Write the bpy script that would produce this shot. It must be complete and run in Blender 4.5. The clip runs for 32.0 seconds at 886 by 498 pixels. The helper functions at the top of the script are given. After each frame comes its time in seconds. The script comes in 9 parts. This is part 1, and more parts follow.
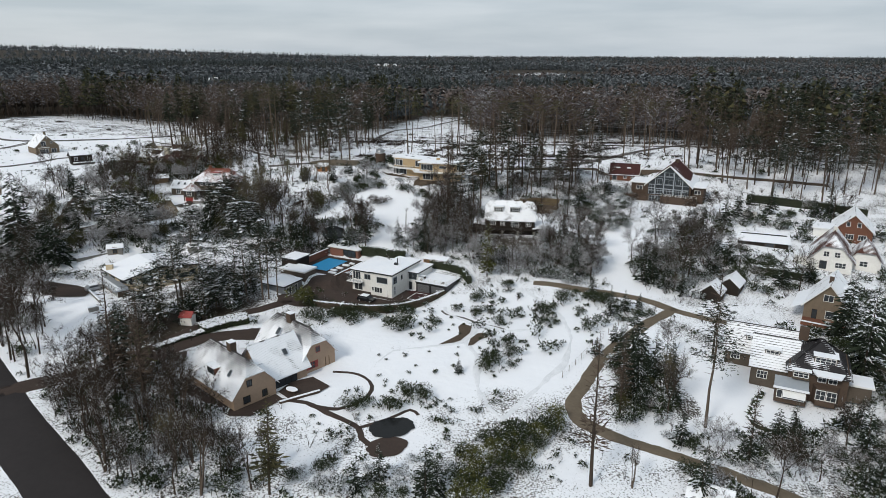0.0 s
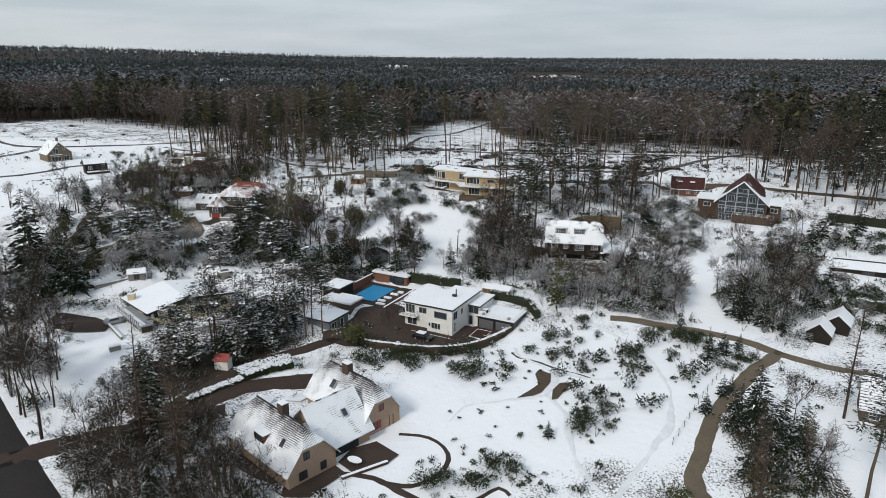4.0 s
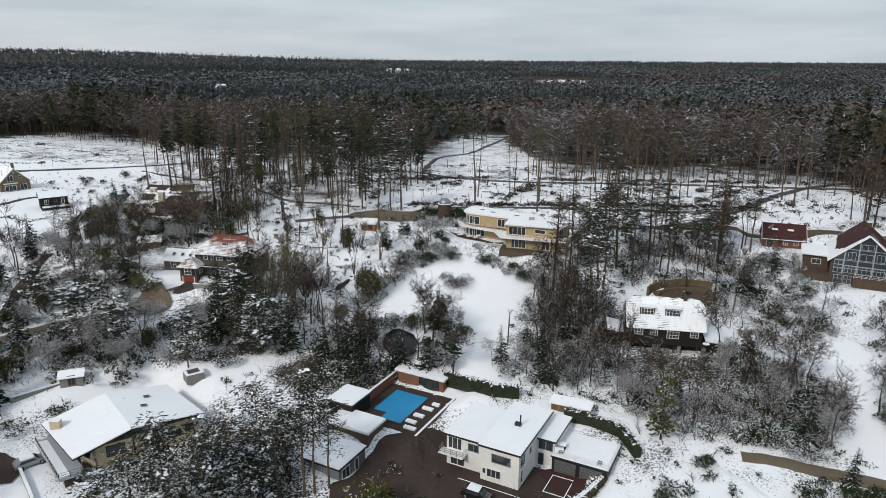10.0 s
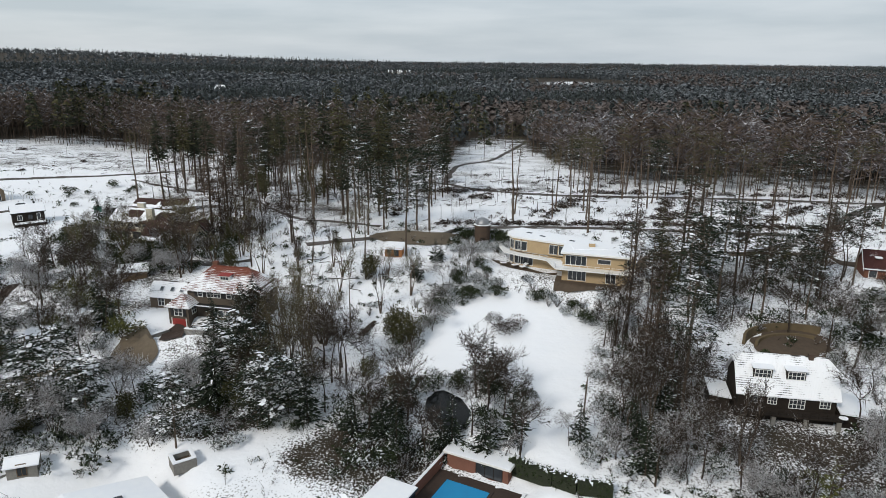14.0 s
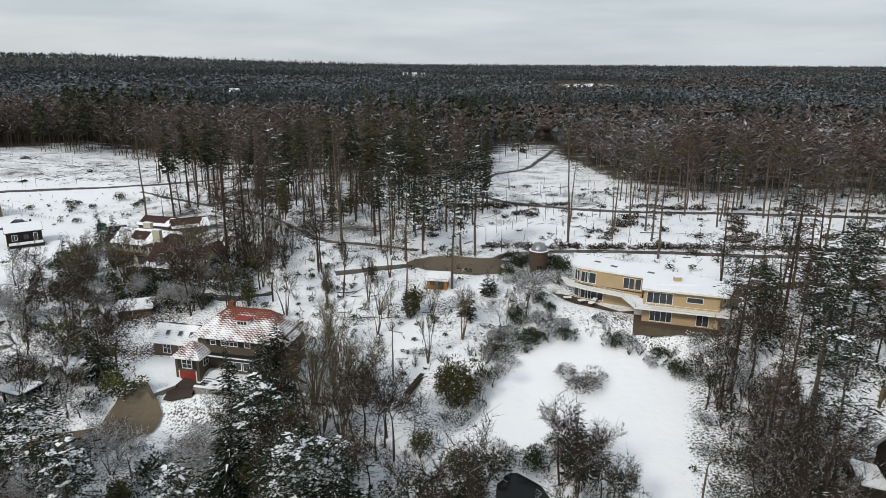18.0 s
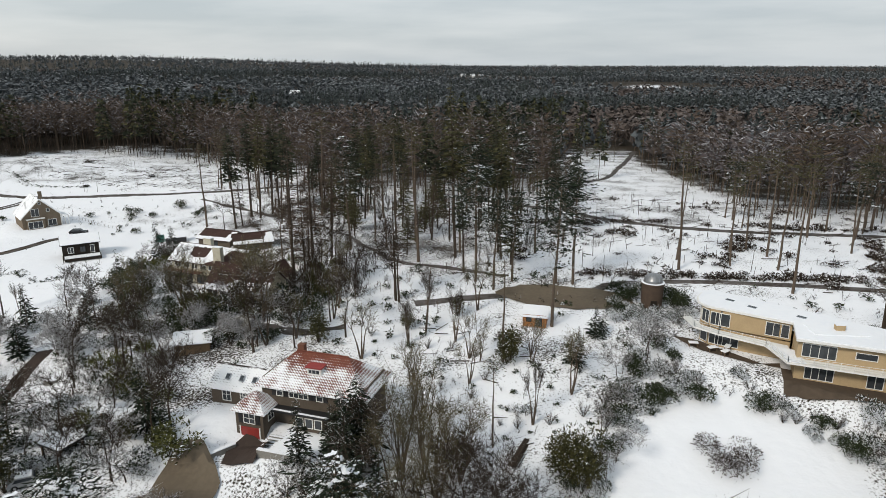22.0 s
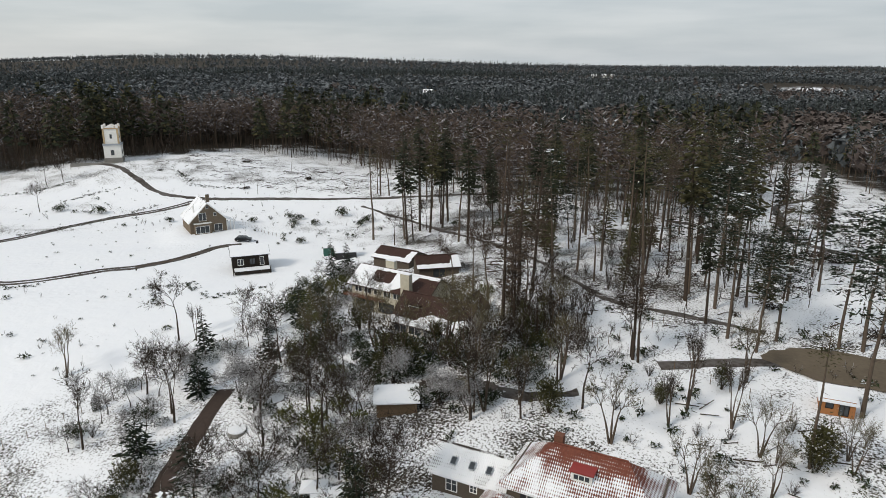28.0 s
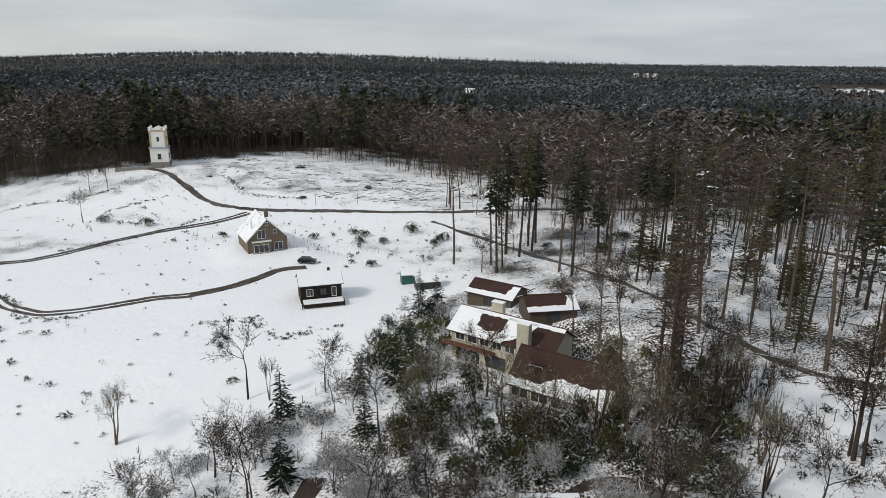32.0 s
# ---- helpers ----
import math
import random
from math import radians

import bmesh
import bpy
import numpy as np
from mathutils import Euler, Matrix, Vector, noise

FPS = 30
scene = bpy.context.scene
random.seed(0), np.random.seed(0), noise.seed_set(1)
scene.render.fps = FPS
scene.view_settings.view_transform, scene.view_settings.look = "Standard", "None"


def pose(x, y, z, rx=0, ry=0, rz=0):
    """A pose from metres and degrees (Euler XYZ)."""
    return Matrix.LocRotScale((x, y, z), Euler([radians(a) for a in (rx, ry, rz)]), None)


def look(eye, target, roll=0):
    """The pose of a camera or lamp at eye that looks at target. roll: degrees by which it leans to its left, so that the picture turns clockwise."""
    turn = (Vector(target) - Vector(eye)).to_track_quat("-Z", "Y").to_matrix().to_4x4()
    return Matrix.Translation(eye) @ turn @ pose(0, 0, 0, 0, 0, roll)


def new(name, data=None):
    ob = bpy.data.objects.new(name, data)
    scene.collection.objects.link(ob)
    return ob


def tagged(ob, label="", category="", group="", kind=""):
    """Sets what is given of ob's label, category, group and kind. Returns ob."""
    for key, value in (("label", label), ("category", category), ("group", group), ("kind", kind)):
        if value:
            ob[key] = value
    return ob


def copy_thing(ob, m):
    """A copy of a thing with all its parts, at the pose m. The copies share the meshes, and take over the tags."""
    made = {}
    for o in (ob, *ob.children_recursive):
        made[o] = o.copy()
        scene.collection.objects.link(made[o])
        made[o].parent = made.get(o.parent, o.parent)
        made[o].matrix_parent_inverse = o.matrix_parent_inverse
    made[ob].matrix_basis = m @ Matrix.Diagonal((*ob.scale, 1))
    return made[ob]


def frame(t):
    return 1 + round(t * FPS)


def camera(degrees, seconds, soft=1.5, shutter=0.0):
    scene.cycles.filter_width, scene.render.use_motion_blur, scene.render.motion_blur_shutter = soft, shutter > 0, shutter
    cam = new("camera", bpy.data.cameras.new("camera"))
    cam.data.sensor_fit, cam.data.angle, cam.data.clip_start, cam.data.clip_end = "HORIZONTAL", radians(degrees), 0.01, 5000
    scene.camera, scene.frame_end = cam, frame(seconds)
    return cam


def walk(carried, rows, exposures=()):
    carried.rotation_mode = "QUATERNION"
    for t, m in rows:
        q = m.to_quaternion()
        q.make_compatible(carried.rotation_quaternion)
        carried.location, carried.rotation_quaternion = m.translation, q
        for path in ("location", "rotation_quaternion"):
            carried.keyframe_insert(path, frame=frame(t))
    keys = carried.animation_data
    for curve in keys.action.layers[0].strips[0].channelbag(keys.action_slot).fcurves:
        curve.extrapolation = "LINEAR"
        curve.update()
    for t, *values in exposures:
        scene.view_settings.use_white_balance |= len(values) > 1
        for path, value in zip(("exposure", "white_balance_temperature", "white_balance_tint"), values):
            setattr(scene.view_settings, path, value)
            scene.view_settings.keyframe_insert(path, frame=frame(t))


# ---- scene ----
cam = camera(67.1, 32.0, soft=0.8)
METRES, EYE, TILT, LEAN, TURN = 200.0, 55.0, -16.6, 0.0, 0.0
ROWS = [
    (0.0, 0.0, 0.0, 0.0, -0.0, -0.0, 0.0),
    (0.5, -0.0076, 0.0109, 0.0024, 0.08, 0.01, -0.03),
    (1.0, -0.0156, 0.022, 0.0053, 0.14, 0.04, -0.05),
    (1.5, -0.0235, 0.0335, 0.009, 0.19, 0.04, -0.08),
    (2.0, -0.031, 0.0456, 0.0126, 0.26, 0.06, -0.12),
    (2.5, -0.0383, 0.0577, 0.0175, 0.32, 0.05, -0.15),
    (3.0, -0.046, 0.0695, 0.0221, 0.38, 0.07, -0.17),
    (3.5, -0.0541, 0.0817, 0.0263, 0.47, 0.08, -0.24),
    (5.5, -0.0861, 0.1359, 0.0455, 0.7, 0.12, -0.41),
    (6.0, -0.0918, 0.1521, 0.0513, 0.72, 0.14, -0.44),
    (6.5, -0.0969, 0.17, 0.0581, 0.7, 0.16, -0.47),
    (7.0, -0.1007, 0.189, 0.0655, 0.68, 0.17, -0.46),
    (7.5, -0.1035, 0.2086, 0.0728, 0.67, 0.18, -0.46),
    (8.0, -0.1058, 0.2286, 0.0804, 0.62, 0.19, -0.47),
    (8.5, -0.1069, 0.2492, 0.0887, 0.6, 0.19, -0.42),
    (9.0, -0.1075, 0.2699, 0.097, 0.56, 0.21, -0.39),
    (9.5, -0.1083, 0.2907, 0.1042, 0.5, 0.25, -0.36),
    (10.0, -0.1096, 0.3096, 0.1102, 0.47, 0.27, -0.34),
    (10.5, -0.1129, 0.3291, 0.1163, 0.44, 0.3, -0.34),
    (11.0, -0.1171, 0.3484, 0.122, 0.42, 0.33, -0.41),
    (11.5, -0.1226, 0.3665, 0.1256, 0.4, 0.38, -0.44),
    (12.0, -0.1298, 0.3835, 0.1292, 0.39, 0.39, -0.47),
    (12.5, -0.1375, 0.3999, 0.1316, 0.37, 0.41, -0.51),
    (13.0, -0.1445, 0.4157, 0.1341, 0.33, 0.43, -0.52),
    (13.5, -0.1505, 0.4309, 0.1376, 0.35, 0.43, -0.51),
    (14.0, -0.156, 0.4454, 0.1417, 0.35, 0.43, -0.5),
    (14.5, -0.1613, 0.4601, 0.146, 0.34, 0.42, -0.48),
    (16.5, -0.1811, 0.5132, 0.1588, 0.44, 0.61, -0.4),
    (17.0, -0.1859, 0.5258, 0.1624, 0.62, 0.61, -0.42),
    (17.5, -0.1906, 0.5384, 0.166, 0.94, 0.64, -0.47),
    (18.0, -0.1948, 0.5514, 0.1698, 1.42, 0.62, -0.54),
    (18.5, -0.1995, 0.5637, 0.1727, 1.87, 0.62, -0.64),
    (19.0, -0.2038, 0.5752, 0.1755, 2.32, 0.65, -0.75),
    (19.5, -0.2079, 0.5865, 0.1789, 2.8, 0.62, -0.83),
    (20.0, -0.2121, 0.597, 0.1818, 3.3, 0.62, -0.94),
    (20.5, -0.2175, 0.6072, 0.1852, 3.77, 0.67, -1.06),
    (21.0, -0.2232, 0.6179, 0.1877, 4.35, 0.68, -1.23),
    (21.5, -0.2293, 0.6281, 0.1904, 5.09, 0.68, -1.42),
    (22.0, -0.2356, 0.6382, 0.1935, 5.9, 0.65, -1.65),
    (22.5, -0.2425, 0.6481, 0.1967, 6.7, 0.59, -1.89),
    (23.0, -0.25, 0.6572, 0.199, 7.54, 0.55, -2.15),
    (23.5, -0.2582, 0.6657, 0.2002, 8.37, 0.55, -2.41),
    (24.0, -0.267, 0.6727, 0.2007, 9.21, 0.53, -2.7),
    (24.5, -0.2766, 0.6785, 0.2002, 10.01, 0.53, -2.95),
    (25.0, -0.2868, 0.684, 0.2002, 10.85, 0.5, -3.22),
    (25.5, -0.2972, 0.6904, 0.2018, 11.68, 0.47, -3.5),
    (26.0, -0.3072, 0.6979, 0.2043, 12.5, 0.42, -3.73),
    (26.5, -0.3166, 0.7063, 0.2078, 13.32, 0.36, -3.95),
    (28.5, -0.3566, 0.7375, 0.2235, 16.22, -0.02, -4.78),
    (29.0, -0.3689, 0.7465, 0.2261, 16.83, -0.08, -4.98),
    (29.5, -0.3819, 0.7563, 0.2282, 17.44, -0.15, -5.2),
    (30.0, -0.395, 0.7672, 0.2307, 17.95, -0.24, -5.39),
    (30.5, -0.4079, 0.7787, 0.2341, 18.25, -0.3, -5.51),
    (31.0, -0.4209, 0.7912, 0.2381, 18.32, -0.33, -5.54),
    (31.5, -0.4342, 0.804, 0.2425, 18.33, -0.36, -5.57),
    (32.0, -0.4451, 0.8145, 0.2467, 18.13, -0.31, -5.57),
]
walk(cam, [(t, pose(0, 0, EYE, TILT, LEAN, TURN) @ pose(METRES * x, METRES * y, METRES * z, 90 + pitch, roll, yaw)) for t, x, y, z, yaw, pitch, roll in ROWS],
     exposures=((0, -0.02, 6700, 10), (13, 0.03, 6750, 10), (19, 0.06, 6950, 10), (26, 0.03, 7100, 11), (32, -0.08, 7000, 11)))

# ---- light: a bright overcast winter sky ----
world = bpy.data.worlds.new("overcast_sky")
scene.world = world
world.use_nodes = True
wn, wl = world.node_tree.nodes, world.node_tree.links
wn.clear()
w_out, w_bg, w_sky = wn.new("ShaderNodeOutputWorld"), wn.new("ShaderNodeBackground"), wn.new("ShaderNodeTexSky")
w_sky.sky_type, w_sky.sun_disc = "NISHITA", False
w_sky.sun_elevation, w_sky.sun_rotation = radians(42), radians(-60)
w_co, w_map, w_noise = wn.new("ShaderNodeTexCoord"), wn.new("ShaderNodeMapping"), wn.new("ShaderNodeTexNoise")
w_map.inputs["Scale"].default_value = (2.2, 2.2, 16.0)
w_noise.inputs["Scale"].default_value, w_noise.inputs["Detail"].default_value = 1.6, 5
w_ramp, w_mix, w_dim = wn.new("ShaderNodeValToRGB"), wn.new("ShaderNodeMix"), wn.new("ShaderNodeMix")
w_ramp.color_ramp.elements[0].position, w_ramp.color_ramp.elements[0].color = 0.35, (0.465, 0.555, 0.645, 1)
w_ramp.color_ramp.elements[1].position, w_ramp.color_ramp.elements[1].color = 0.66, (0.62, 0.70, 0.785, 1)
w_dim.data_type = w_mix.data_type = "RGBA"
w_dim.blend_type = "MULTIPLY"
w_dim.inputs[0].default_value = 1.0
w_dim.inputs[7].default_value = (0.09, 0.09, 0.09, 1)
w_mix.inputs[0].default_value = 0.88
wl.new(w_co.outputs["Generated"], w_map.inputs[0])
wl.new(w_map.outputs[0], w_noise.inputs["Vector"])
wl.new(w_noise.outputs[0], w_ramp.inputs[0])
wl.new(w_sky.outputs[0], w_dim.inputs[6])
wl.new(w_dim.outputs[2], w_mix.inputs[6])
wl.new(w_ramp.outputs[0], w_mix.inputs[7])
wl.new(w_mix.outputs[2], w_bg.inputs[0])
wl.new(w_bg.outputs[0], w_out.inputs[0])
w_bg.inputs[1].default_value = 1.0
sun = new("sun", bpy.data.lights.new("sun", "SUN"))
sun.data.energy, sun.data.angle, sun.data.color = 2.0, radians(12), (1.0, 0.96, 0.9)
sun.matrix_world = look((-60, 40, 80), (0, 120, 0))

# ---- materials ----
MATS = {}


def material(name, base, rough=0.8, metal=0.0, second=None, scale=6.0, amount=0.5, bump=0.15, bump_scale=25.0, island=0.0):
    """A procedural surface: two colours mixed by noise at two scales, with a fine relief."""
    m = bpy.data.materials.new(name)
    m.use_nodes = True
    n, l = m.node_tree.nodes, m.node_tree.links
    b = n["Principled BSDF"]
    b.inputs["Roughness"].default_value, b.inputs["Metallic"].default_value = rough, metal
    if rough >= 0.6:
        b.inputs["Specular IOR Level"].default_value = 0.12
    co = n.new("ShaderNodeTexCoord")
    big, fine = n.new("ShaderNodeTexNoise"), n.new("ShaderNodeTexNoise")
    big.inputs["Scale"].default_value, big.inputs["Detail"].default_value = scale * 0.15, 4
    fine.inputs["Scale"].default_value, fine.inputs["Detail"].default_value = scale, 5
    add, mix = n.new("ShaderNodeMath"), n.new("ShaderNodeMix")
    add.operation = "ADD"
    rng_ = n.new("ShaderNodeMapRange")
    rng_.inputs[1].default_value, rng_.inputs[2].default_value = 0.8, 1.2
    rng_.inputs[4].default_value = amount
    mix.data_type = "RGBA"
    mix.inputs[6].default_value = (*base, 1)
    mix.inputs[7].default_value = (*(second or [c * 0.6 for c in base]), 1)
    for q in (big, fine):
        l.new(co.outputs["Object"], q.inputs["Vector"])
    l.new(big.outputs[0], add.inputs[0])
    l.new(fine.outputs[0], add.inputs[1])
    l.new(add.outputs[0], rng_.inputs[0])
    l.new(rng_.outputs[0], mix.inputs[0])
    colour = mix.outputs[2]
    if island:
        geo, var, hs = n.new("ShaderNodeNewGeometry"), n.new("ShaderNodeMapRange"), n.new("ShaderNodeHueSaturation")
        var.inputs[3].default_value, var.inputs[4].default_value = 1 - island, 1 + island
        l.new(geo.outputs["Random Per Island"], var.inputs[0])
        l.new(var.outputs[0], hs.inputs["Value"])
        l.new(colour, hs.inputs["Color"])
        colour = hs.outputs[0]
    l.new(colour, b.inputs["Base Color"])
    if bump:
        bn, bt = n.new("ShaderNodeBump"), n.new("ShaderNodeTexNoise")
        bt.inputs["Scale"].default_value = bump_scale
        bn.inputs["Strength"].default_value, bn.inputs["Distance"].default_value = bump, 0.05
        l.new(co.outputs["Object"], bt.inputs["Vector"])
        l.new(bt.outputs[0], bn.inputs["Height"])
        l.new(bn.outputs[0], b.inputs["Normal"])
    MATS[name] = m
    return m


def dusted(m, cover, scale=3.2, most=0.9):
    """Lays a fine dusting of snow on the flatter sides of leaves, needles and twigs."""
    n, l = m.node_tree.nodes, m.node_tree.links
    b = n["Principled BSDF"]
    co, geo = n.new("ShaderNodeTexCoord"), n.new("ShaderNodeNewGeometry")
    fine, broad, sep = n.new("ShaderNodeTexNoise"), n.new("ShaderNodeTexNoise"), n.new("ShaderNodeSeparateXYZ")
    fine.inputs["Scale"].default_value, broad.inputs["Scale"].default_value = scale, scale * 0.13
    l.new(co.outputs["Object"], fine.inputs["Vector"])
    l.new(co.outputs["Object"], broad.inputs["Vector"])
    l.new(geo.outputs["Normal"], sep.inputs[0])

    def calc(op, a, k, c=0.0):
        q = n.new("ShaderNodeMath")
        q.operation = op
        for i, v in enumerate((a, k, c)):
            if isinstance(v, (int, float)):
                q.inputs[i].default_value = v
            else:
                l.new(v, q.inputs[i])
        return q.outputs[0]
    v = calc("MULTIPLY_ADD", calc("ABSOLUTE", sep.outputs[2], 0), 0.5, cover - 1.22)
    v = calc("ADD", v, fine.outputs[0])
    v = calc("MULTIPLY_ADD", broad.outputs[0], 0.8, v)
    st, mix = n.new("ShaderNodeMapRange"), n.new("ShaderNodeMix")
    st.inputs[1].default_value, st.inputs[2].default_value, st.inputs[4].default_value = -0.02, 0.07 if scale > 1 else 0.3, most
    l.new(v, st.inputs[0])
    mix.data_type = "RGBA"
    l.new(st.outputs[0], mix.inputs[0])
    l.new(b.inputs["Base Color"].links[0].from_socket, mix.inputs[6])
    mix.inputs[7].default_value = (0.72, 0.75, 0.79, 1)
    l.new(mix.outputs[2], b.inputs["Base Color"])
    return m


def roof_material(name, tile, snow_level, row=0.34, lump=0.35, net=0.2, patchy=2.2, thaw=None, band=0.9):
    """Roof tiles in rows with snow lying on them: more of it lower down each course and in broad patches."""
    m = material(name, tile, 0.6, scale=3.0, amount=0.6, bump=0.0)
    n, l = m.node_tree.nodes, m.node_tree.links
    b = n["Principled BSDF"]
    co = n.new("ShaderNodeTexCoord")
    sep = n.new("ShaderNodeSeparateXYZ")
    l.new(co.outputs["UV"], sep.inputs[0])

    def wave(out, width):
        a, f = n.new("ShaderNodeMath"), n.new("ShaderNodeMath")
        a.operation, f.operation = "MULTIPLY", "PINGPONG"
        a.inputs[1].default_value = 1 / width
        f.inputs[1].default_value = 0.5
        l.new(out, a.inputs[0])
        l.new(a.outputs[0], f.inputs[0])
        return f.outputs[0]
    rows, cols = wave(sep.outputs[1], row), wave(sep.outputs[0], 0.22)
    patch, fine = n.new("ShaderNodeTexNoise"), n.new("ShaderNodeTexNoise")
    patch.inputs["Scale"].default_value, patch.inputs["Detail"].default_value = lump, 4
    fine.inputs["Scale"].default_value = 5.0
    l.new(co.outputs["Object"], patch.inputs["Vector"])
    l.new(co.outputs["Object"], fine.inputs["Vector"])

    def weigh(a, k, c):
        q = n.new("ShaderNodeMath")
        q.operation = "MULTIPLY_ADD"
        q.inputs[1].default_value = k
        l.new(a, q.inputs[0])
        if isinstance(c, float):
            q.inputs[2].default_value = c
        else:
            l.new(c, q.inputs[2])
        return q.outputs[0]
    v = weigh(rows, band, snow_level - 1.53)
    v = weigh(cols, net, v)
    v = weigh(patch.outputs[0], patchy, v)
    v = weigh(fine.outputs[0], 0.35, v)
    if thaw:
        # bare tiles towards the warm ridge
        oz, warm = n.new("ShaderNodeSeparateXYZ"), n.new("ShaderNodeMapRange")
        l.new(co.outputs["Object"], oz.inputs[0])
        warm.inputs[1].default_value, warm.inputs[2].default_value = thaw[0], thaw[1]
        l.new(oz.outputs[2], warm.inputs[0])
        v = weigh(warm.outputs[0], -thaw[2], v)
    st = n.new("ShaderNodeMapRange")
    st.inputs[1].default_value, st.inputs[2].default_value = -0.06, 0.08
    l.new(v, st.inputs[0])
    mix = n.new("ShaderNodeMix")
    mix.data_type = "RGBA"
    old = b.inputs["Base Color"].links[0].from_socket
    l.new(st.outputs[0], mix.inputs[0])
    l.new(old, mix.inputs[6])
    mix.inputs[7].default_value = (0.84, 0.86, 0.89, 1)
    l.new(mix.outputs[2], b.inputs["Base Color"])
    bn, hsum = n.new("ShaderNodeBump"), weigh(st.outputs[0], 0.6, cols)
    bn.inputs["Strength"].default_value, bn.inputs["Distance"].default_value = 0.6, 0.08
    l.new(hsum, bn.inputs["Height"])
    l.new(bn.outputs[0], b.inputs["Normal"])
    return m


SNOW = material("snow", (0.84, 0.86, 0.89), 0.7, second=(0.78, 0.81, 0.86), scale=1.2, amount=0.6, bump=0.3, bump_scale=3.0)
WHITE = material("white_render", (0.78, 0.77, 0.74), 0.8, second=(0.62, 0.61, 0.57), scale=2.0)
PAINT = material("white_paint", (0.8, 0.8, 0.78), 0.45, bump=0.0, amount=0.2)
CREAM = material("cream_render", (0.55, 0.46, 0.32), 0.85, second=(0.45, 0.37, 0.26), scale=2.0)
PALEW = material("pale_render", (0.5, 0.47, 0.38), 0.85, second=(0.36, 0.33, 0.26), scale=2.0)
PEACH = material("peach_render", (0.40, 0.285, 0.205), 0.85, second=(0.29, 0.215, 0.16), scale=2.0)
OCHRE = material("ochre_brick", (0.46, 0.345, 0.205), 0.85, second=(0.37, 0.27, 0.165), scale=5.0)
BRICK = material("brown_brick", (0.095, 0.068, 0.052), 0.9, second=(0.065, 0.048, 0.038), scale=9.0)
GREYBR = material("grey_brown_render", (0.11, 0.09, 0.072), 0.9, second=(0.075, 0.062, 0.05), scale=3.0)
REDBR = material("red_brick", (0.17, 0.078, 0.052), 0.9, second=(0.12, 0.058, 0.042), scale=9.0)
STONE = material("grey_stone", (0.25, 0.24, 0.22), 0.9, second=(0.15, 0.145, 0.13), scale=3.0)
DARKWOOD = material("dark_wood", (0.022, 0.018, 0.015), 0.7, second=(0.036, 0.028, 0.022), scale=4.0)
WOOD = material("weathered_wood", (0.16, 0.11, 0.07), 0.85, second=(0.1, 0.07, 0.045), scale=5.0)
ORANGEW = material("orange_wood", (0.34, 0.155, 0.065), 0.7, second=(0.33, 0.13, 0.05), scale=4.0)
REDPAINT = material("red_paint", (0.28, 0.03, 0.025), 0.5, second=(0.2, 0.03, 0.025), scale=3.0)
BLACK = material("black_paint", (0.018, 0.018, 0.02), 0.5, amount=0.3, bump=0.0)
GREYM = material("grey_metal", (0.3, 0.31, 0.32), 0.4, 0.7, bump=0.0)
LEAD = material("grey_panel", (0.33, 0.36, 0.39), 0.6, second=(0.27, 0.3, 0.33), scale=1.0, bump=0.0)
GREENP = material("green_paint", (0.02, 0.12, 0.09), 0.5, bump=0.0)
GLASS = material("window_glass", (0.03, 0.035, 0.04), 0.06, second=(0.07, 0.08, 0.09), scale=0.4, amount=0.8, bump=0.0)
PAVE = material("brown_paving", (0.060, 0.044, 0.037), 0.75, second=(0.038, 0.029, 0.025), scale=2.0)
MAROON = material("maroon_paving", (0.062, 0.030, 0.028), 0.75, second=(0.04, 0.022, 0.021), scale=2.0)
ASPHALT = material("wet_asphalt", (0.034, 0.03, 0.03), 0.75, second=(0.024, 0.022, 0.022), scale=1.0)
DIRT = material("dirt_track", (0.095, 0.072, 0.054), 0.9, second=(0.055, 0.043, 0.033), scale=1.2)
GRAVEL = material("brown_gravel", (0.15, 0.122, 0.09), 0.9, second=(0.10, 0.08, 0.06), scale=2.0)
SLUSH = material("dark_slush", (0.045, 0.036, 0.03), 0.8, second=(0.2, 0.19, 0.185), scale=1.6, amount=0.5)
SAND = material("sandstone", (0.15, 0.115, 0.07), 0.95, second=(0.08, 0.062, 0.04), scale=0.8)
WATER = material("pond_water", (0.012, 0.013, 0.013), 0.08, amount=0.2, bump=0.05)
WATER.node_tree.nodes["Principled BSDF"].inputs["Specular IOR Level"].default_value = 0.2
POOLCOVER = material("blue_pool", (0.012, 0.25, 0.50), 0.35, second=(0.012, 0.21, 0.45), scale=0.4, bump=0.05)
TERRA = material("terracotta_wall", (0.21, 0.10, 0.072), 0.85, second=(0.15, 0.075, 0.056), scale=5.0)
TAN = material("tan_brick", (0.19, 0.15, 0.11), 0.9, second=(0.13, 0.10, 0.075), scale=7.0)
BARK = material("bark", (0.064, 0.048, 0.037), 0.95, second=(0.036, 0.028, 0.022), scale=3.0, bump=0.4)
PALEBARK = material("pale_bark", (0.125, 0.096, 0.074), 0.95, second=(0.07, 0.055, 0.043), scale=3.0, bump=0.4)
TWIG = material("twigs", (0.046, 0.035, 0.027), 0.95, scale=1.0, bump=0.0, island=0.35)
FROST = material("frosted_twigs", (0.49, 0.50, 0.52), 0.9, second=(0.24, 0.22, 0.21), scale=1.5, amount=0.8, bump=0.0, island=0.4)
NEEDLE = material("dark_needles", (0.036, 0.041, 0.026), 0.85, second=(0.022, 0.027, 0.018), scale=1.0, bump=0.0, island=0.5)
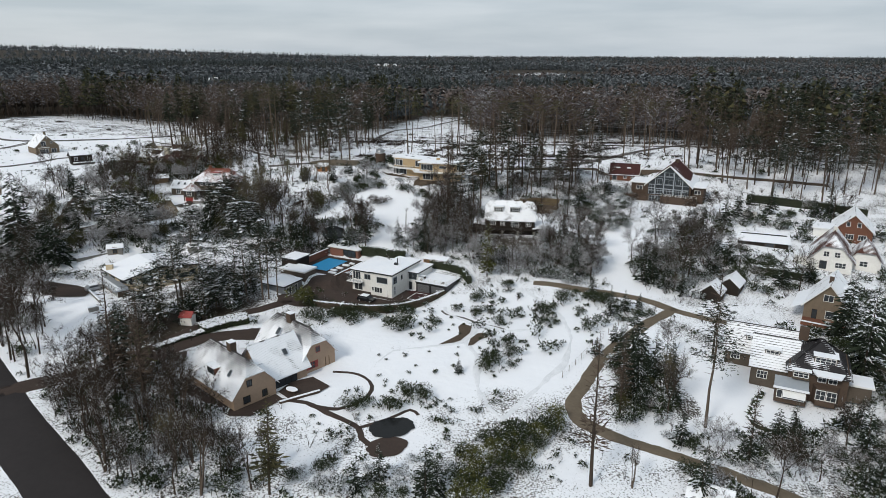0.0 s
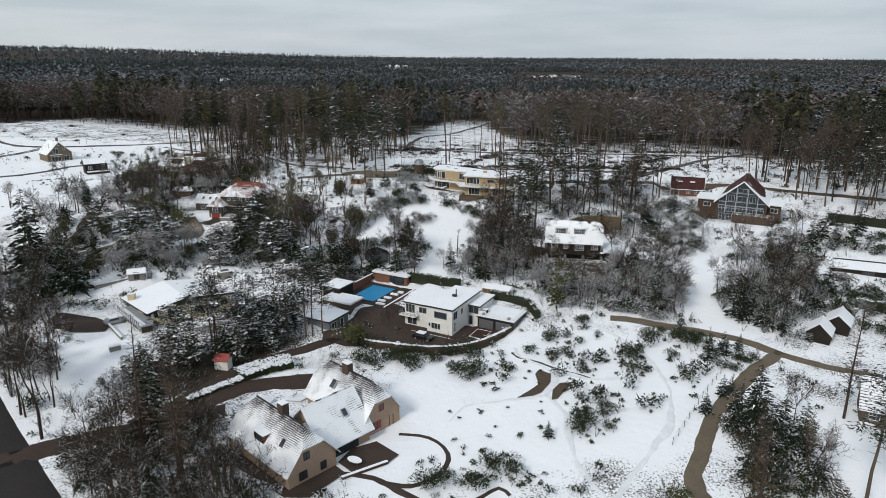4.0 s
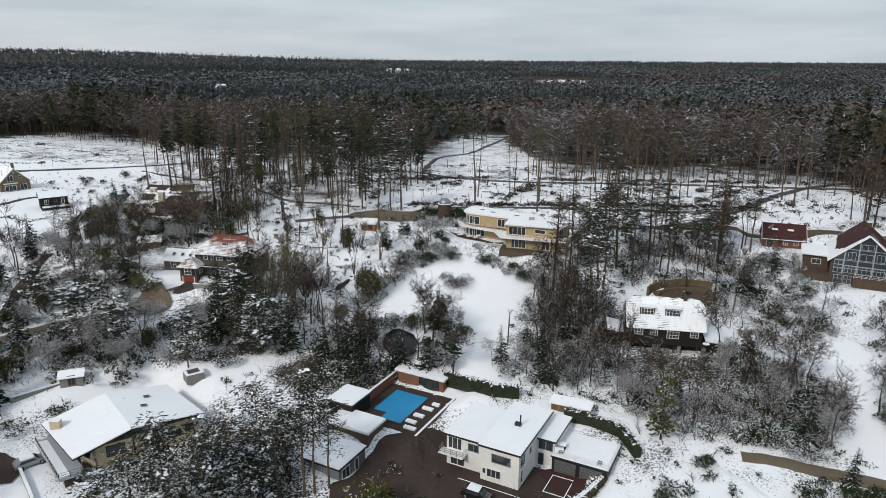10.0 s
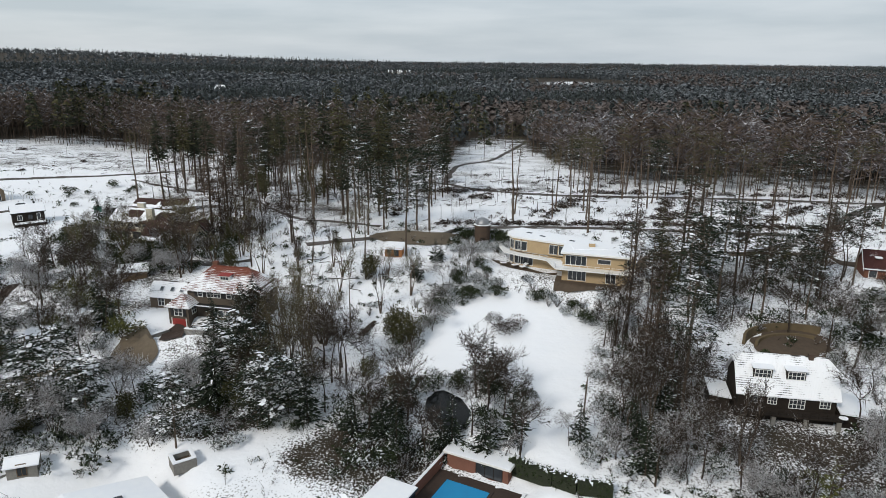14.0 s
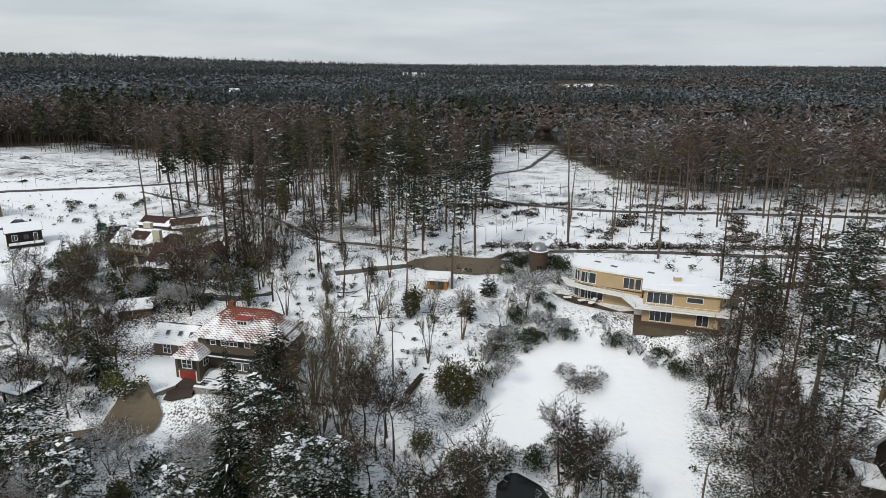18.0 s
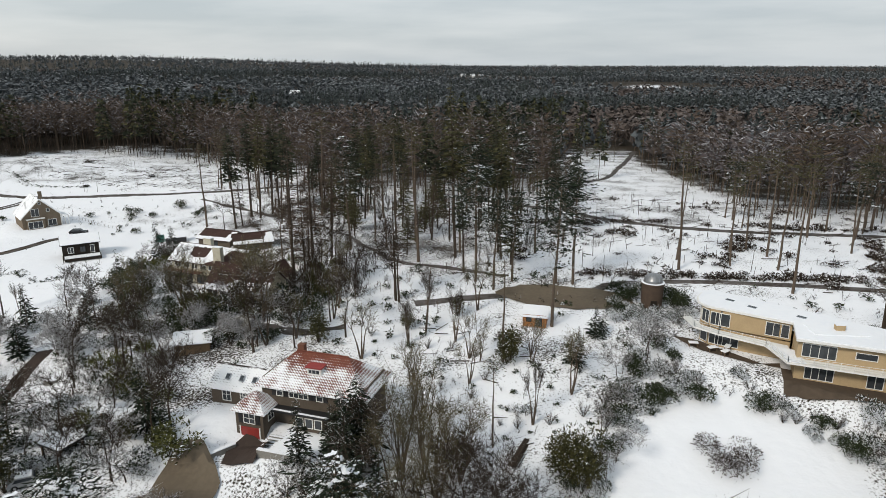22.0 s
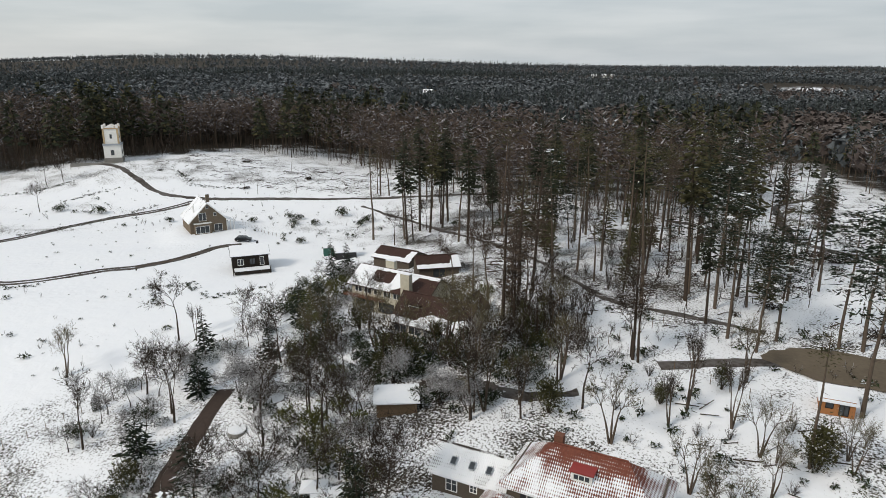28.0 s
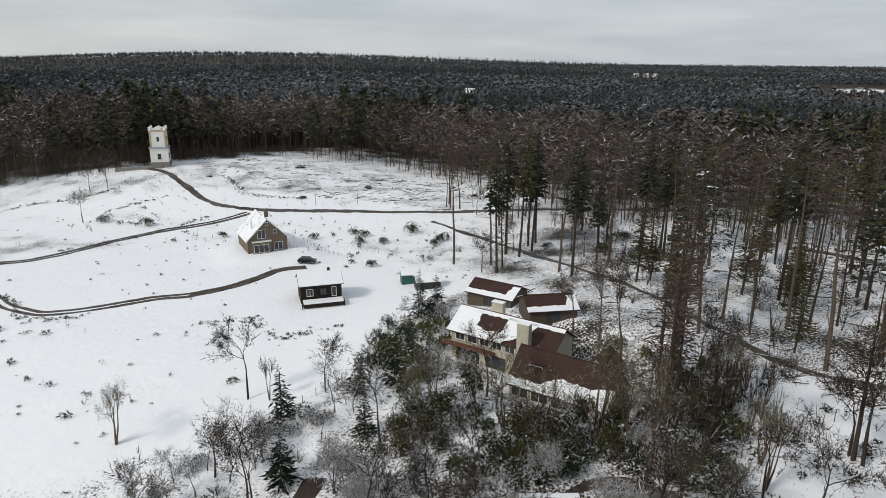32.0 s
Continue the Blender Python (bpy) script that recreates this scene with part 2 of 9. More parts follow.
OLIVE = material("olive_needles", (0.072, 0.066, 0.034), 0.85, second=(0.04, 0.042, 0.02), scale=1.0, bump=0.0, island=0.5)
LIME = dusted(material("olive_leaves", (0.085, 0.088, 0.028), 0.65, second=(0.05, 0.055, 0.02), scale=1.5, bump=0.0, island=0.5), -0.16)
LEAF = material("evergreen_leaves", (0.04, 0.058, 0.02), 0.6, second=(0.028, 0.042, 0.018), scale=1.5, bump=0.0, island=0.5)
OLIVETWIG = material("olive_twigs", (0.115, 0.100, 0.058), 0.9, second=(0.07, 0.062, 0.038), scale=1.0, bump=0.0, island=0.4)
HOLLY = dusted(material("olive_evergreen", (0.066, 0.062, 0.026), 0.75, second=(0.034, 0.037, 0.016), scale=1.0, bump=0.0, island=0.5), -0.2)
BRUSH = material("brown_brush", (0.086, 0.064, 0.050), 0.95, second=(0.068, 0.051, 0.041), scale=1.0, bump=0.0, island=0.4)
GARDENLEAF = dusted(material("snow_dusted_leaves", (0.030, 0.040, 0.017), 0.65, second=(0.018, 0.026, 0.012), scale=1.5, bump=0.0, island=0.5), -0.19)
HOARLEAF = dusted(material("snowy_leaves", (0.034, 0.042, 0.026), 0.7, second=(0.022, 0.03, 0.02), scale=1.5, bump=0.0, island=0.4), 0.11)
UNDERLEAF = dusted(material("snowy_undergrowth", (0.030, 0.040, 0.020), 0.7, second=(0.02, 0.028, 0.016), scale=1.5, bump=0.0, island=0.5), -0.04)
GARDENNEEDLE = dusted(material("snow_dusted_needles", (0.022, 0.030, 0.019), 0.85, second=(0.012, 0.017, 0.011), scale=1.0, bump=0.0, island=0.5), -0.21)
# lighter, cooler base colours stand in for haze over the far woods
FARNEEDLE = dusted(material("frosted_hazed_far_needles", (0.080, 0.091, 0.098), 0.85, second=(0.056, 0.066, 0.073), scale=0.2, bump=0.0, island=0.4), -0.06, 0.5, 0.22)
FARFIR = dusted(material("hazed_far_fir_needles", (0.050, 0.060, 0.060), 0.85, second=(0.036, 0.044, 0.046), scale=0.2, bump=0.0, island=0.5), -0.25, 0.5, 0.18)
FARBRUSH = dusted(material("frosted_hazed_far_twigs", (0.104, 0.086, 0.079), 0.95, second=(0.078, 0.067, 0.063), scale=0.2, bump=0.0, island=0.3), -0.2, 0.5, 0.16)
HOARTWIG = dusted(material("hoary_twigs", (0.125, 0.108, 0.11), 0.95, second=(0.08, 0.07, 0.072), scale=0.3, bump=0.0, island=0.4), 0.0, 0.9, 0.5)
CARPAINT = material("dark_car_paint", (0.015, 0.016, 0.018), 0.25, bump=0.0, amount=0.1)
SILVER = material("silver_car_paint", (0.35, 0.36, 0.37), 0.3, 0.5, bump=0.0, amount=0.1)
RUBBER = material("rubber", (0.02, 0.02, 0.02), 0.9, bump=0.0)
R_BLACKLESS = roof_material("dark_tile_bare", (0.035, 0.033, 0.035), -0.28)
R_WHITE = roof_material("snowed_tile", (0.05, 0.045, 0.042), 0.74, lump=0.5, patchy=1.3)
R_RED = roof_material("red_tile_snow", (0.18, 0.06, 0.04), 0.60, row=0.36, lump=0.6, net=0.8, patchy=1.0, thaw=(7.3, 8.9, 0.5), band=0.55)
R_MAROON = roof_material("maroon_tile", (0.07, 0.028, 0.026), -0.5, lump=0.3)
R_BROWN = roof_material("brown_tile_snow", (0.09, 0.04, 0.03), -0.03, lump=0.16)
R_BARE = roof_material("bare_brown_tile", (0.060, 0.033, 0.027), -0.62, lump=0.3)
R_WING = roof_material("wing_tile_snow", (0.06, 0.05, 0.045), 0.78, row=0.36, lump=0.6, net=0.8, patchy=1.0, band=0.55)
R_ROWS = roof_material("rowed_tile_snow", (0.05, 0.048, 0.05), 1.0, row=0.5, lump=0.4, net=0.1, patchy=0.5, band=1.1)
R_FARM = roof_material("farm_tile_snow", (0.04, 0.037, 0.038), 0.76, row=0.3, lump=0.5, net=1.0, patchy=1.0, thaw=(4.6, 7.6, 0.52), band=0.6)
R_THIN = roof_material("thin_snow_on_tile", (0.05, 0.048, 0.05), 0.36)


def ground_material():
    """Snow with litter, grass tufts and bare soil showing through where the ground is wooded or rough."""
    m = bpy.data.materials.new("snowy_ground")
    m.use_nodes = True
    n, l = m.node_tree.nodes, m.node_tree.links
    b = n["Principled BSDF"]
    b.inputs["Roughness"].default_value, b.inputs["Specular IOR Level"].default_value = 0.75, 0.12
    co, at = n.new("ShaderNodeTexCoord"), n.new("ShaderNodeAttribute")
    at.attribute_name = "litter"

    def tex(s, d=6):
        t = n.new("ShaderNodeTexNoise")
        t.inputs["Scale"].default_value, t.inputs["Detail"].default_value = s, d
        l.new(co.outputs["Object"], t.inputs["Vector"])
        return t.outputs[0]

    def math_(op, a, b_):
        q = n.new("ShaderNodeMath")
        q.operation = op
        for i, v in enumerate((a, b_)):
            if isinstance(v, (int, float)):
                q.inputs[i].default_value = v
            else:
                l.new(v, q.inputs[i])
        return q.outputs[0]
    tufts = math_("ADD", math_("MULTIPLY", tex(3.4, 12), 0.65), math_("MULTIPLY", tex(0.11, 3), 0.45))
    cut = math_("SUBTRACT", 0.785, math_("MULTIPLY", at.outputs["Fac"], 0.34))
    st = n.new("ShaderNodeMapRange")
    st.inputs[1].default_value, st.inputs[2].default_value = -0.03, 0.08
    l.new(math_("SUBTRACT", tufts, cut), st.inputs[0])
    soil = n.new("ShaderNodeMix")
    soil.data_type = "RGBA"
    soil.inputs[6].default_value, soil.inputs[7].default_value = (0.055, 0.041, 0.030, 1), (0.028, 0.026, 0.018, 1)
    l.new(tex(0.4), soil.inputs[0])
    snow = n.new("ShaderNodeMix")
    snow.data_type = "RGBA"
    snow.inputs[6].default_value, snow.inputs[7].default_value = (0.88, 0.895, 0.92, 1), (0.80, 0.825, 0.87, 1)
    l.new(tex(0.15), snow.inputs[0])
    mix = n.new("ShaderNodeMix")
    mix.data_type = "RGBA"
    l.new(st.outputs[0], mix.inputs[0])
    l.new(snow.outputs[2], mix.inputs[6])
    l.new(soil.outputs[2], mix.inputs[7])
    l.new(mix.outputs[2], b.inputs["Base Color"])
    bn = n.new("ShaderNodeBump")
    bn.inputs["Strength"].default_value, bn.inputs["Distance"].default_value = 0.5, 0.35
    l.new(tex(0.7, 8), bn.inputs["Height"])
    l.new(bn.outputs[0], b.inputs["Normal"])
    return m


GROUND = ground_material()

# ---- the lie of the land ----
# terrain begin
SY = np.array([-300, 60, 85, 98, 113, 145, 163, 205, 220, 244, 277, 320, 420, 550, 700, 1200, 2000, 6000.])
SZ = np.array([-6, -5.0, -4.0, -3.0, -1.4, -0.6, 2.6, 7.6, 11.0, 14.6, 15.2, 14.2, 10, 4, 1, -3, -3, -3.])
# level plots: centre, half sizes, turn, height, soft edge
PADS = [(-19, 151, 15, 8, -27, -1.0, 5), (-31, 166, 8, 9, -27, 1.0, 3), (-34, 109, 14, 11, -43, -1.7, 5), (-76, 156, 12, 11, 42, -0.3, 6),
        (19, 184, 8, 5, -10, 5.2, 4), (-5, 226, 14, 6, -30, 12.9, 3), (-76, 208, 11, 7, -11, 9.9, 4), (75, 214, 11, 9, -40, 8.0, 5), (64, 233, 7, 6, -20, 11.6, 4), (-105, 259, 14, 9, -15.5, 10.0, 5), (-154, 280, 7, 6, 38, 9.0, 6), (-182, 308, 8, 8, 40, 9.6, 6), (-80.4, 203.4, 2.3, 2.7, -11, 8.2, 1.3)]


def sm(a, b, v):
    u = np.clip((v - a) / (b - a), 0, 1)
    return u * u * (3 - 2 * u)


def H(x, y):
    """The height of the ground."""
    x, y = np.asarray(x, float), np.asarray(y, float)
    s = sum(np.interp(y + o, SY, SZ) for o in (-8, 0, 8)) / 3
    s = s - sm(-90, -150, x) * (6.2 * sm(120, 210, y) * (1 - sm(310, 390, y)))
    s = s + sm(-170, -260, x) * sm(300, 365, y) * 5.5 * (1 - sm(450, 700, y))
    s = s + 62 * np.exp(-((x + 2150) / 1500) ** 2 - ((y - 3000) / 900) ** 2) + 13 * np.exp(-((x - 215) / 200) ** 2 - ((y - 1580) / 110) ** 2) + 14 * np.exp(-((x + 900) / 500) ** 2 - ((y - 1500) / 500) ** 2)
    for cx, cy, hx, hy, turn, z, soft in PADS:
        c, q = np.cos(np.radians(turn)), np.sin(np.radians(turn))
        u, v = np.abs((x - cx) * c + (y - cy) * q), np.abs(-(x - cx) * q + (y - cy) * c)
        w = sm(hx + soft, hx, u) * sm(hy + soft, hy, v)
        s = s * (1 - w) + z * w
    return s
# terrain end


def hz(x, y):
    return float(H(x, y))


# ---- builders ----
def mesh_of(name, verts, faces, mats, index=None, uv=None):
    me = bpy.data.meshes.new(name)
    verts, faces = np.asarray(verts, np.float32), np.asarray(faces, np.int32)
    k = faces.shape[1]
    me.vertices.add(len(verts))
    me.vertices.foreach_set("co", verts.ravel())
    me.loops.add(faces.size)
    me.loops.foreach_set("vertex_index", faces.ravel())
    me.polygons.add(len(faces))
    me.polygons.foreach_set("loop_start", np.arange(0, faces.size, k, dtype=np.int32))
    for m in mats:
        me.materials.append(m)
    if index is not None:
        me.polygons.foreach_set("material_index", np.asarray(index, np.int32))
    me.update(calc_edges=True)
    me.validate()
    return me


def thing(name, x, y, z, rz=0, label="", category="", group="", kind=""):
    """The empty at the base of a thing."""
    ob = new(name)
    ob.matrix_basis = pose(x, y, z, 0, 0, rz)
    return tagged(ob, label, category, group, kind)


def put_part(name, me, parent, m=None, label=""):
    ob = new(name, me)
    ob.parent = parent
    if m is not None:
        ob.matrix_basis = m
    if label:
        tagged(ob, label)
    return ob


class Solid:
    """Collects closed pieces and links them as one mesh."""

    def __init__(self):
        self.v, self.f = [], []

    def add(self, verts, faces):
        k = len(self.v)
        self.v += [tuple(p) for p in verts]
        self.f += [tuple(i + k for i in q) for q in faces]
        return self

    def box(self, x0, x1, y0, y1, z0, z1):
        return self.prism([(x0, y0), (x1, y0), (x1, y1), (x0, y1)], z0, z1)

    def prism(self, pts, z0, z1):
        n = len(pts)
        return self.add([(x, y, z0) for x, y in pts] + [(x, y, z1) for x, y in pts],
                        [tuple(reversed(range(n))), tuple(range(n, 2 * n))] + [(i, (i + 1) % n, n + (i + 1) % n, n + i) for i in range(n)])

    def slab(self, pts, thick):
        """A sheet over 3D points (anticlockwise from above), thick downwards."""
        n = len(pts)
        return self.add([(x, y, z - thick) for x, y, z in pts] + list(pts),
                        [tuple(reversed(range(n))), tuple(range(n, 2 * n))] + [(i, (i + 1) % n, n + (i + 1) % n, n + i) for i in range(n)])

    def upright(self, pts, y0, y1):
        """A wall piece drawn in x and z, from y0 to y1."""
        n = len(pts)
        return self.add([(x, y0, z) for x, z in pts] + [(x, y1, z) for x, z in pts],
                        [tuple(range(n)), tuple(reversed(range(n, 2 * n)))] + [(i, n + i, n + (i + 1) % n, (i + 1) % n) for i in range(n)])

    def tube(self, p, q, r0, r1, n=6):
        p, q = Vector(p), Vector(q)
        d = (q - p).normalized()
        a = d.orthogonal().normalized()
        b = d.cross(a)
        ring = [(math.cos(2 * math.pi * i / n), math.sin(2 * math.pi * i / n)) for i in range(n)]
        return self.add([p + (a * c + b * s) * r0 for c, s in ring] + [q + (a * c + b * s) * r1 for c, s in ring],
                        [tuple(reversed(range(n))), tuple(range(n, 2 * n))] + [(i, (i + 1) % n, n + (i + 1) % n, n + i) for i in range(n)])

    def mesh(self, name, mat, uv=False, bevel=0.0):
        me = bpy.data.meshes.new(name)
        me.from_pydata(self.v, [], self.f)
        me.materials.append(mat)
        bm = bmesh.new()
        bm.from_mesh(me)
        bmesh.ops.recalc_face_normals(bm, faces=bm.faces)
        if bevel:
            bmesh.ops.bevel(bm, geom=bm.edges[:], offset=bevel, segments=2, affect="EDGES", profile=0.6)
        if uv:
            lay = bm.loops.layers.uv.new("UVMap")
            for f in bm.faces:
                nx, ny = f.normal.x, f.normal.y
                for lp in f.loops:
                    c = lp.vert.co
                    along = c.x if abs(ny) >= abs(nx) else c.y
                    lp[lay].uv = (along, c.z / max(0.3, math.hypot(nx, ny)) if math.hypot(nx, ny) > 0.1 else c.y)
        bm.to_mesh(me)
        bm.free()
        return me

    def part(self, name, mat, parent, label="", uv=False, bevel=0.0):
        return put_part(name, self.mesh(name, mat, uv, bevel), parent, None, label)


WINDOWS = {}


def window(parent, x, y, z, w, h, rz=0, nx=2, ny=1, frame_mat=None, name="window"):
    """A framed window on a wall that faces local -y turned by rz; z is its sill."""
    fm = frame_mat or PAINT
    key = (w, h, nx, ny, fm.name, name)
    if key not in WINDOWS:
        t = 0.09
        out, inn = [(-w / 2, 0), (w / 2, 0), (w / 2, h), (-w / 2, h)], [(-w / 2 + t, t), (w / 2 - t, t), (w / 2 - t, h - t), (-w / 2 + t, h - t)]
        ringv = [(px, y_, pz) for y_ in (-0.07, 0.02) for px, pz in out + inn]
        ringf = []
        for i in range(4):
            j = (i + 1) % 4
            ringf += [(i, j, 4 + j, 4 + i), (8 + j, 8 + i, 12 + i, 12 + j), (j, i, 8 + i, 8 + j), (4 + i, 4 + j, 12 + j, 12 + i)]
        bars = [Solid().box(-w / 2 + w * i / nx - 0.035, -w / 2 + w * i / nx + 0.035, -0.06, 0.02, t, h - t).mesh("glazing_bar", fm) for i in range(1, nx)]
        bars += [Solid().box(-w / 2 + t, w / 2 - t, -0.05, 0.015, h * i / ny - 0.03, h * i / ny + 0.03).mesh("glazing_bar", fm) for i in range(1, ny)]
        WINDOWS[key] = (Solid().add(ringv, ringf).mesh(name, fm), Solid().box(-w / 2 + t, w / 2 - t, -0.02, 0.0, t, h - t).mesh("pane", GLASS), bars)
    a, b, bars = WINDOWS[key]
    ob = put_part(name, a, parent, pose(x, y, z, 0, 0, rz))
    put_part("pane", b, ob)
    for bar in bars:
        put_part("glazing_bar", bar, ob)
    return ob


def gable(parent, x, y, L, W, he, hr, wall, roof, turn=0, oh=0.45, hip=(1.0, 1.0), run=1.6, base=-0.6, trim=None, names=("wall", "roof"), thick=0.16, skip=()):
    """Four walls and a saddle roof, ridge along local x turned by turn. hip: where on each gable the hip begins (1: none, 0: full hip)."""
    m = pose(x, y, 0, 0, 0, turn)

    def link(s, name, mat, uv=False):
        return put_part(name, s.mesh(name, mat, uv), parent, m)
    k, hl, hw = 0.3, L / 2, W / 2
    for sy in (-1, 1):
        y0, y1 = sorted((sy * hw, sy * (hw - k)))
        link(Solid().box(-hl, hl, y0, y1, base, he), names[0], wall)
    pitch = (hr - he) / hw
    for e, sx in ((0, -1), (1, 1)):
        f = hip[e]
        zt = he + (hr - he) * f - 0.05
        yt = hw * (1 - f)
        pts = [(-hw + k, base), (hw - k, base), (hw - k, he + k * pitch - 0.1)]
        if f > 0.02:
            pts += [(yt, zt), (-yt, zt)] if f < 0.99 else [(0, zt)]
        pts += [(-hw + k, he + k * pitch - 0.1)]
        s = Solid().upright(pts, -k / 2, k / 2)
        x_in = sx * (hl - k / 2)
        s.v = [(x_in + py, px, pz) for px, py, pz in s.v]
        link(s, names[0], wall)
    ze = he - oh * pitch
    ends = []
    for e, sx in ((0, -1), (1, 1)):
        f = hip[e]
        xr = sx * (hl + oh) if f > 0.99 else sx * (hl + oh - run * (1 - f) / max(0.2, 1 - f) if f > 0.01 else hl + oh - (hw + oh))
        yt, zt = (hw + oh) * (1 - f), ze + (hr - ze) * f
        ends.append((xr, sx * (hl + oh), yt, zt))
    (xl, xle, yl, zl), (xr, xre, yr, zr) = ends
    for sy in (-1, 1):
        pts = [(xle, sy * (hw + oh), ze), (xre, sy * (hw + oh), ze), (xre, sy * yr, zr), (xr, 0, hr), (xl, 0, hr), (xle, sy * yl, zl)]
        out = []
        for p in pts:
            if not out or (Vector(p) - Vector(out[-1])).length > 0.02:
                out.append(p)
        if (Vector(out[0]) - Vector(out[-1])).length < 0.02:
            out.pop()
        link(Solid().slab(out if sy < 0 else out[::-1], thick), names[1], roof, True)
    for xa, xe, yt, zt in ends:
        if yt > 0.05:
            tri = [(xe, -yt, zt), (xe, yt, zt), (xa, 0, hr)]
            link(Solid().slab(tri if xe > 0 else tri[::-1], thick), "hip", roof, True)
    s = Solid().tube((xl, 0, hr + 0.02), (xr, 0, hr + 0.02), 0.11, 0.11, 6)
    link(s, "ridge_tiles", roof)
    if trim:
        for xa, xe, yt, zt in ends:
            if yt < hw * 0.9:
                for sy in (-1, 1):
                    s = Solid().slab([(xe - 0.06, sy * (hw + oh), ze + 0.03), (xe + 0.06, sy * (hw + oh), ze + 0.03), (xe + 0.06, sy * yt, zt + 0.03), (xe - 0.06, sy * yt, zt + 0.03)], 0.28)
                    link(s, "bargeboard", trim)
    return m


def chimney(parent, x, y, z0, z1, w=0.9, d=0.7, mat=None, cap=True):
    s = Solid().box(x - w / 2, x + w / 2, y - d / 2, y + d / 2, z0, z1)
    ob = s.part("chimney", mat or BRICK, parent)
    if cap:
        Solid().box(x - w / 2 - 0.06, x + w / 2 + 0.06, y - d / 2 - 0.06, y + d / 2 + 0.06, z1, z1 + 0.12).part("cap", SNOW, ob, "snow-covered chimney cap", bevel=0.03)
    return ob


def dormer(parent, x, y, z, w, h, depth, wall, frame_mat=None, nx=3, rz=0, ny=2, tile=None):
    """A flat-topped dormer that looks to local -y."""
    ob = put_part("dormer", Solid().box(-w / 2, w / 2, 0, depth, -0.3, h).mesh("dormer", wall), parent, pose(x, y, z, 0, 0, rz))
    Solid().box(-w / 2 - 0.2, w / 2 + 0.2, -0.25, depth, h, h + 0.16).part("snow_cap", tile or SNOW, ob, "snow on the dormer roof", bevel=0.04)
    window(ob, 0, 0, 0.15, w - 0.3, h - 0.3, 0, nx, ny, frame_mat)
    return ob


def roof_snow(parent, x, y, L, W, he, hr, side, pts, turn=0, oh=0.45, mat=None, seed=1, thick=0.05):
    """A sheet of snow lying on one slope of a saddle roof: pts run along the ridge (metres) and up the slope (0 to 1)."""
    rnd = random.Random(seed)
    hw = W / 2
    ze = he - oh * (hr - he) / hw
    out = []
    for (ua, sa), (ub, sb) in zip(pts, pts[1:] + pts[:1]):
        n = max(1, int(math.hypot(ub - ua, (sb - sa) * hw * 1.3) / 0.45))
        for i in range(n):
            u, s = ua + (ub - ua) * i / n, sa + (sb - sa) * i / n
            if 0.04 < s < 0.97 and abs(u) < L / 2 + oh - 0.05:
                u, s = u + rnd.uniform(-0.16, 0.16), s + rnd.uniform(-0.025, 0.025)
            out.append((max(-L / 2 - oh, min(L / 2 + oh, u)), side * (hw + oh) * (1 - s), ze + (hr - ze) * s + 0.045 + thick))
    if sum(a[0] * b[1] - b[0] * a[1] for a, b in zip(out, out[1:] + out[:1])) < 0:
        out.reverse()
    return put_part("snow", Solid().slab(out, thick).mesh("snow", mat or SNOW, True), parent, pose(x, y, 0, 0, 0, turn), "patch of snow lying on the roof")


def skylight(parent, m, w=0.8, h=1.1):
    ob = put_part("skylight", Solid().box(-w / 2, w / 2, -h / 2, h / 2, 0, 0.09).mesh("skylight", LEAD), parent, m)
    Solid().box(-w / 2 + 0.08, w / 2 - 0.08, -h / 2 + 0.08, h / 2 - 0.08, 0.09, 0.10).part("pane", GLASS, ob)
    return ob


def flat_block(parent, x0, x1, y0, y1, z0, z1, wall, edge=None, oh=0.35, snow=0.14, corner=0):
    """Walls with a flat roof, a fascia and snow lying on it."""
    k = 0.3
    for b in ((x0, x1, y0, y0 + k), (x0, x1, y1 - k, y1), (x0, x0 + k, y0 + k, y1 - k), (x1 - k, x1, y0 + k, y1 - k)):
        Solid().box(*b, z0, z1 - 0.25).part("wall", wall, parent)
    r = Solid().box(x0 - oh, x1 + oh, y0 - oh, y1 + oh, z1 - 0.25, z1).part("flat_roof", edge or BLACK, parent, bevel=0.03)
    Solid().box(x0 - oh + 0.06, x1 + oh - 0.06, y0 - oh + 0.06, y1 + oh - 0.06, z1, z1 + snow).part("snow", SNOW, r, "snow on the flat roof", bevel=0.05)
    return r


def laid(x, y):
    """The height of the ground as its sheet lies, with its facets."""
    i = min(max(int(np.searchsorted(GX, x)) - 1, 0), len(GX) - 2)
    j = min(max(int(np.searchsorted(GY, y)) - 1, 0), len(GY) - 2)
    u, v = (x - GX[i]) / (GX[i + 1] - GX[i]), (y - GY[j]) / (GY[j + 1] - GY[j])
    a, b, c, d = gz[j, i], gz[j, i + 1], gz[j + 1, i + 1], gz[j + 1, i]
    low = a + (b - a) * u + (c - b) * v if u > v else a + (c - d) * u + (d - a) * v
    other = a + (b - a) * u + (d - a) * v if u + v < 1 else c + (d - c) * (1 - u) + (b - c) * (1 - v)
    return float(max(low, other, hz(x, y)))


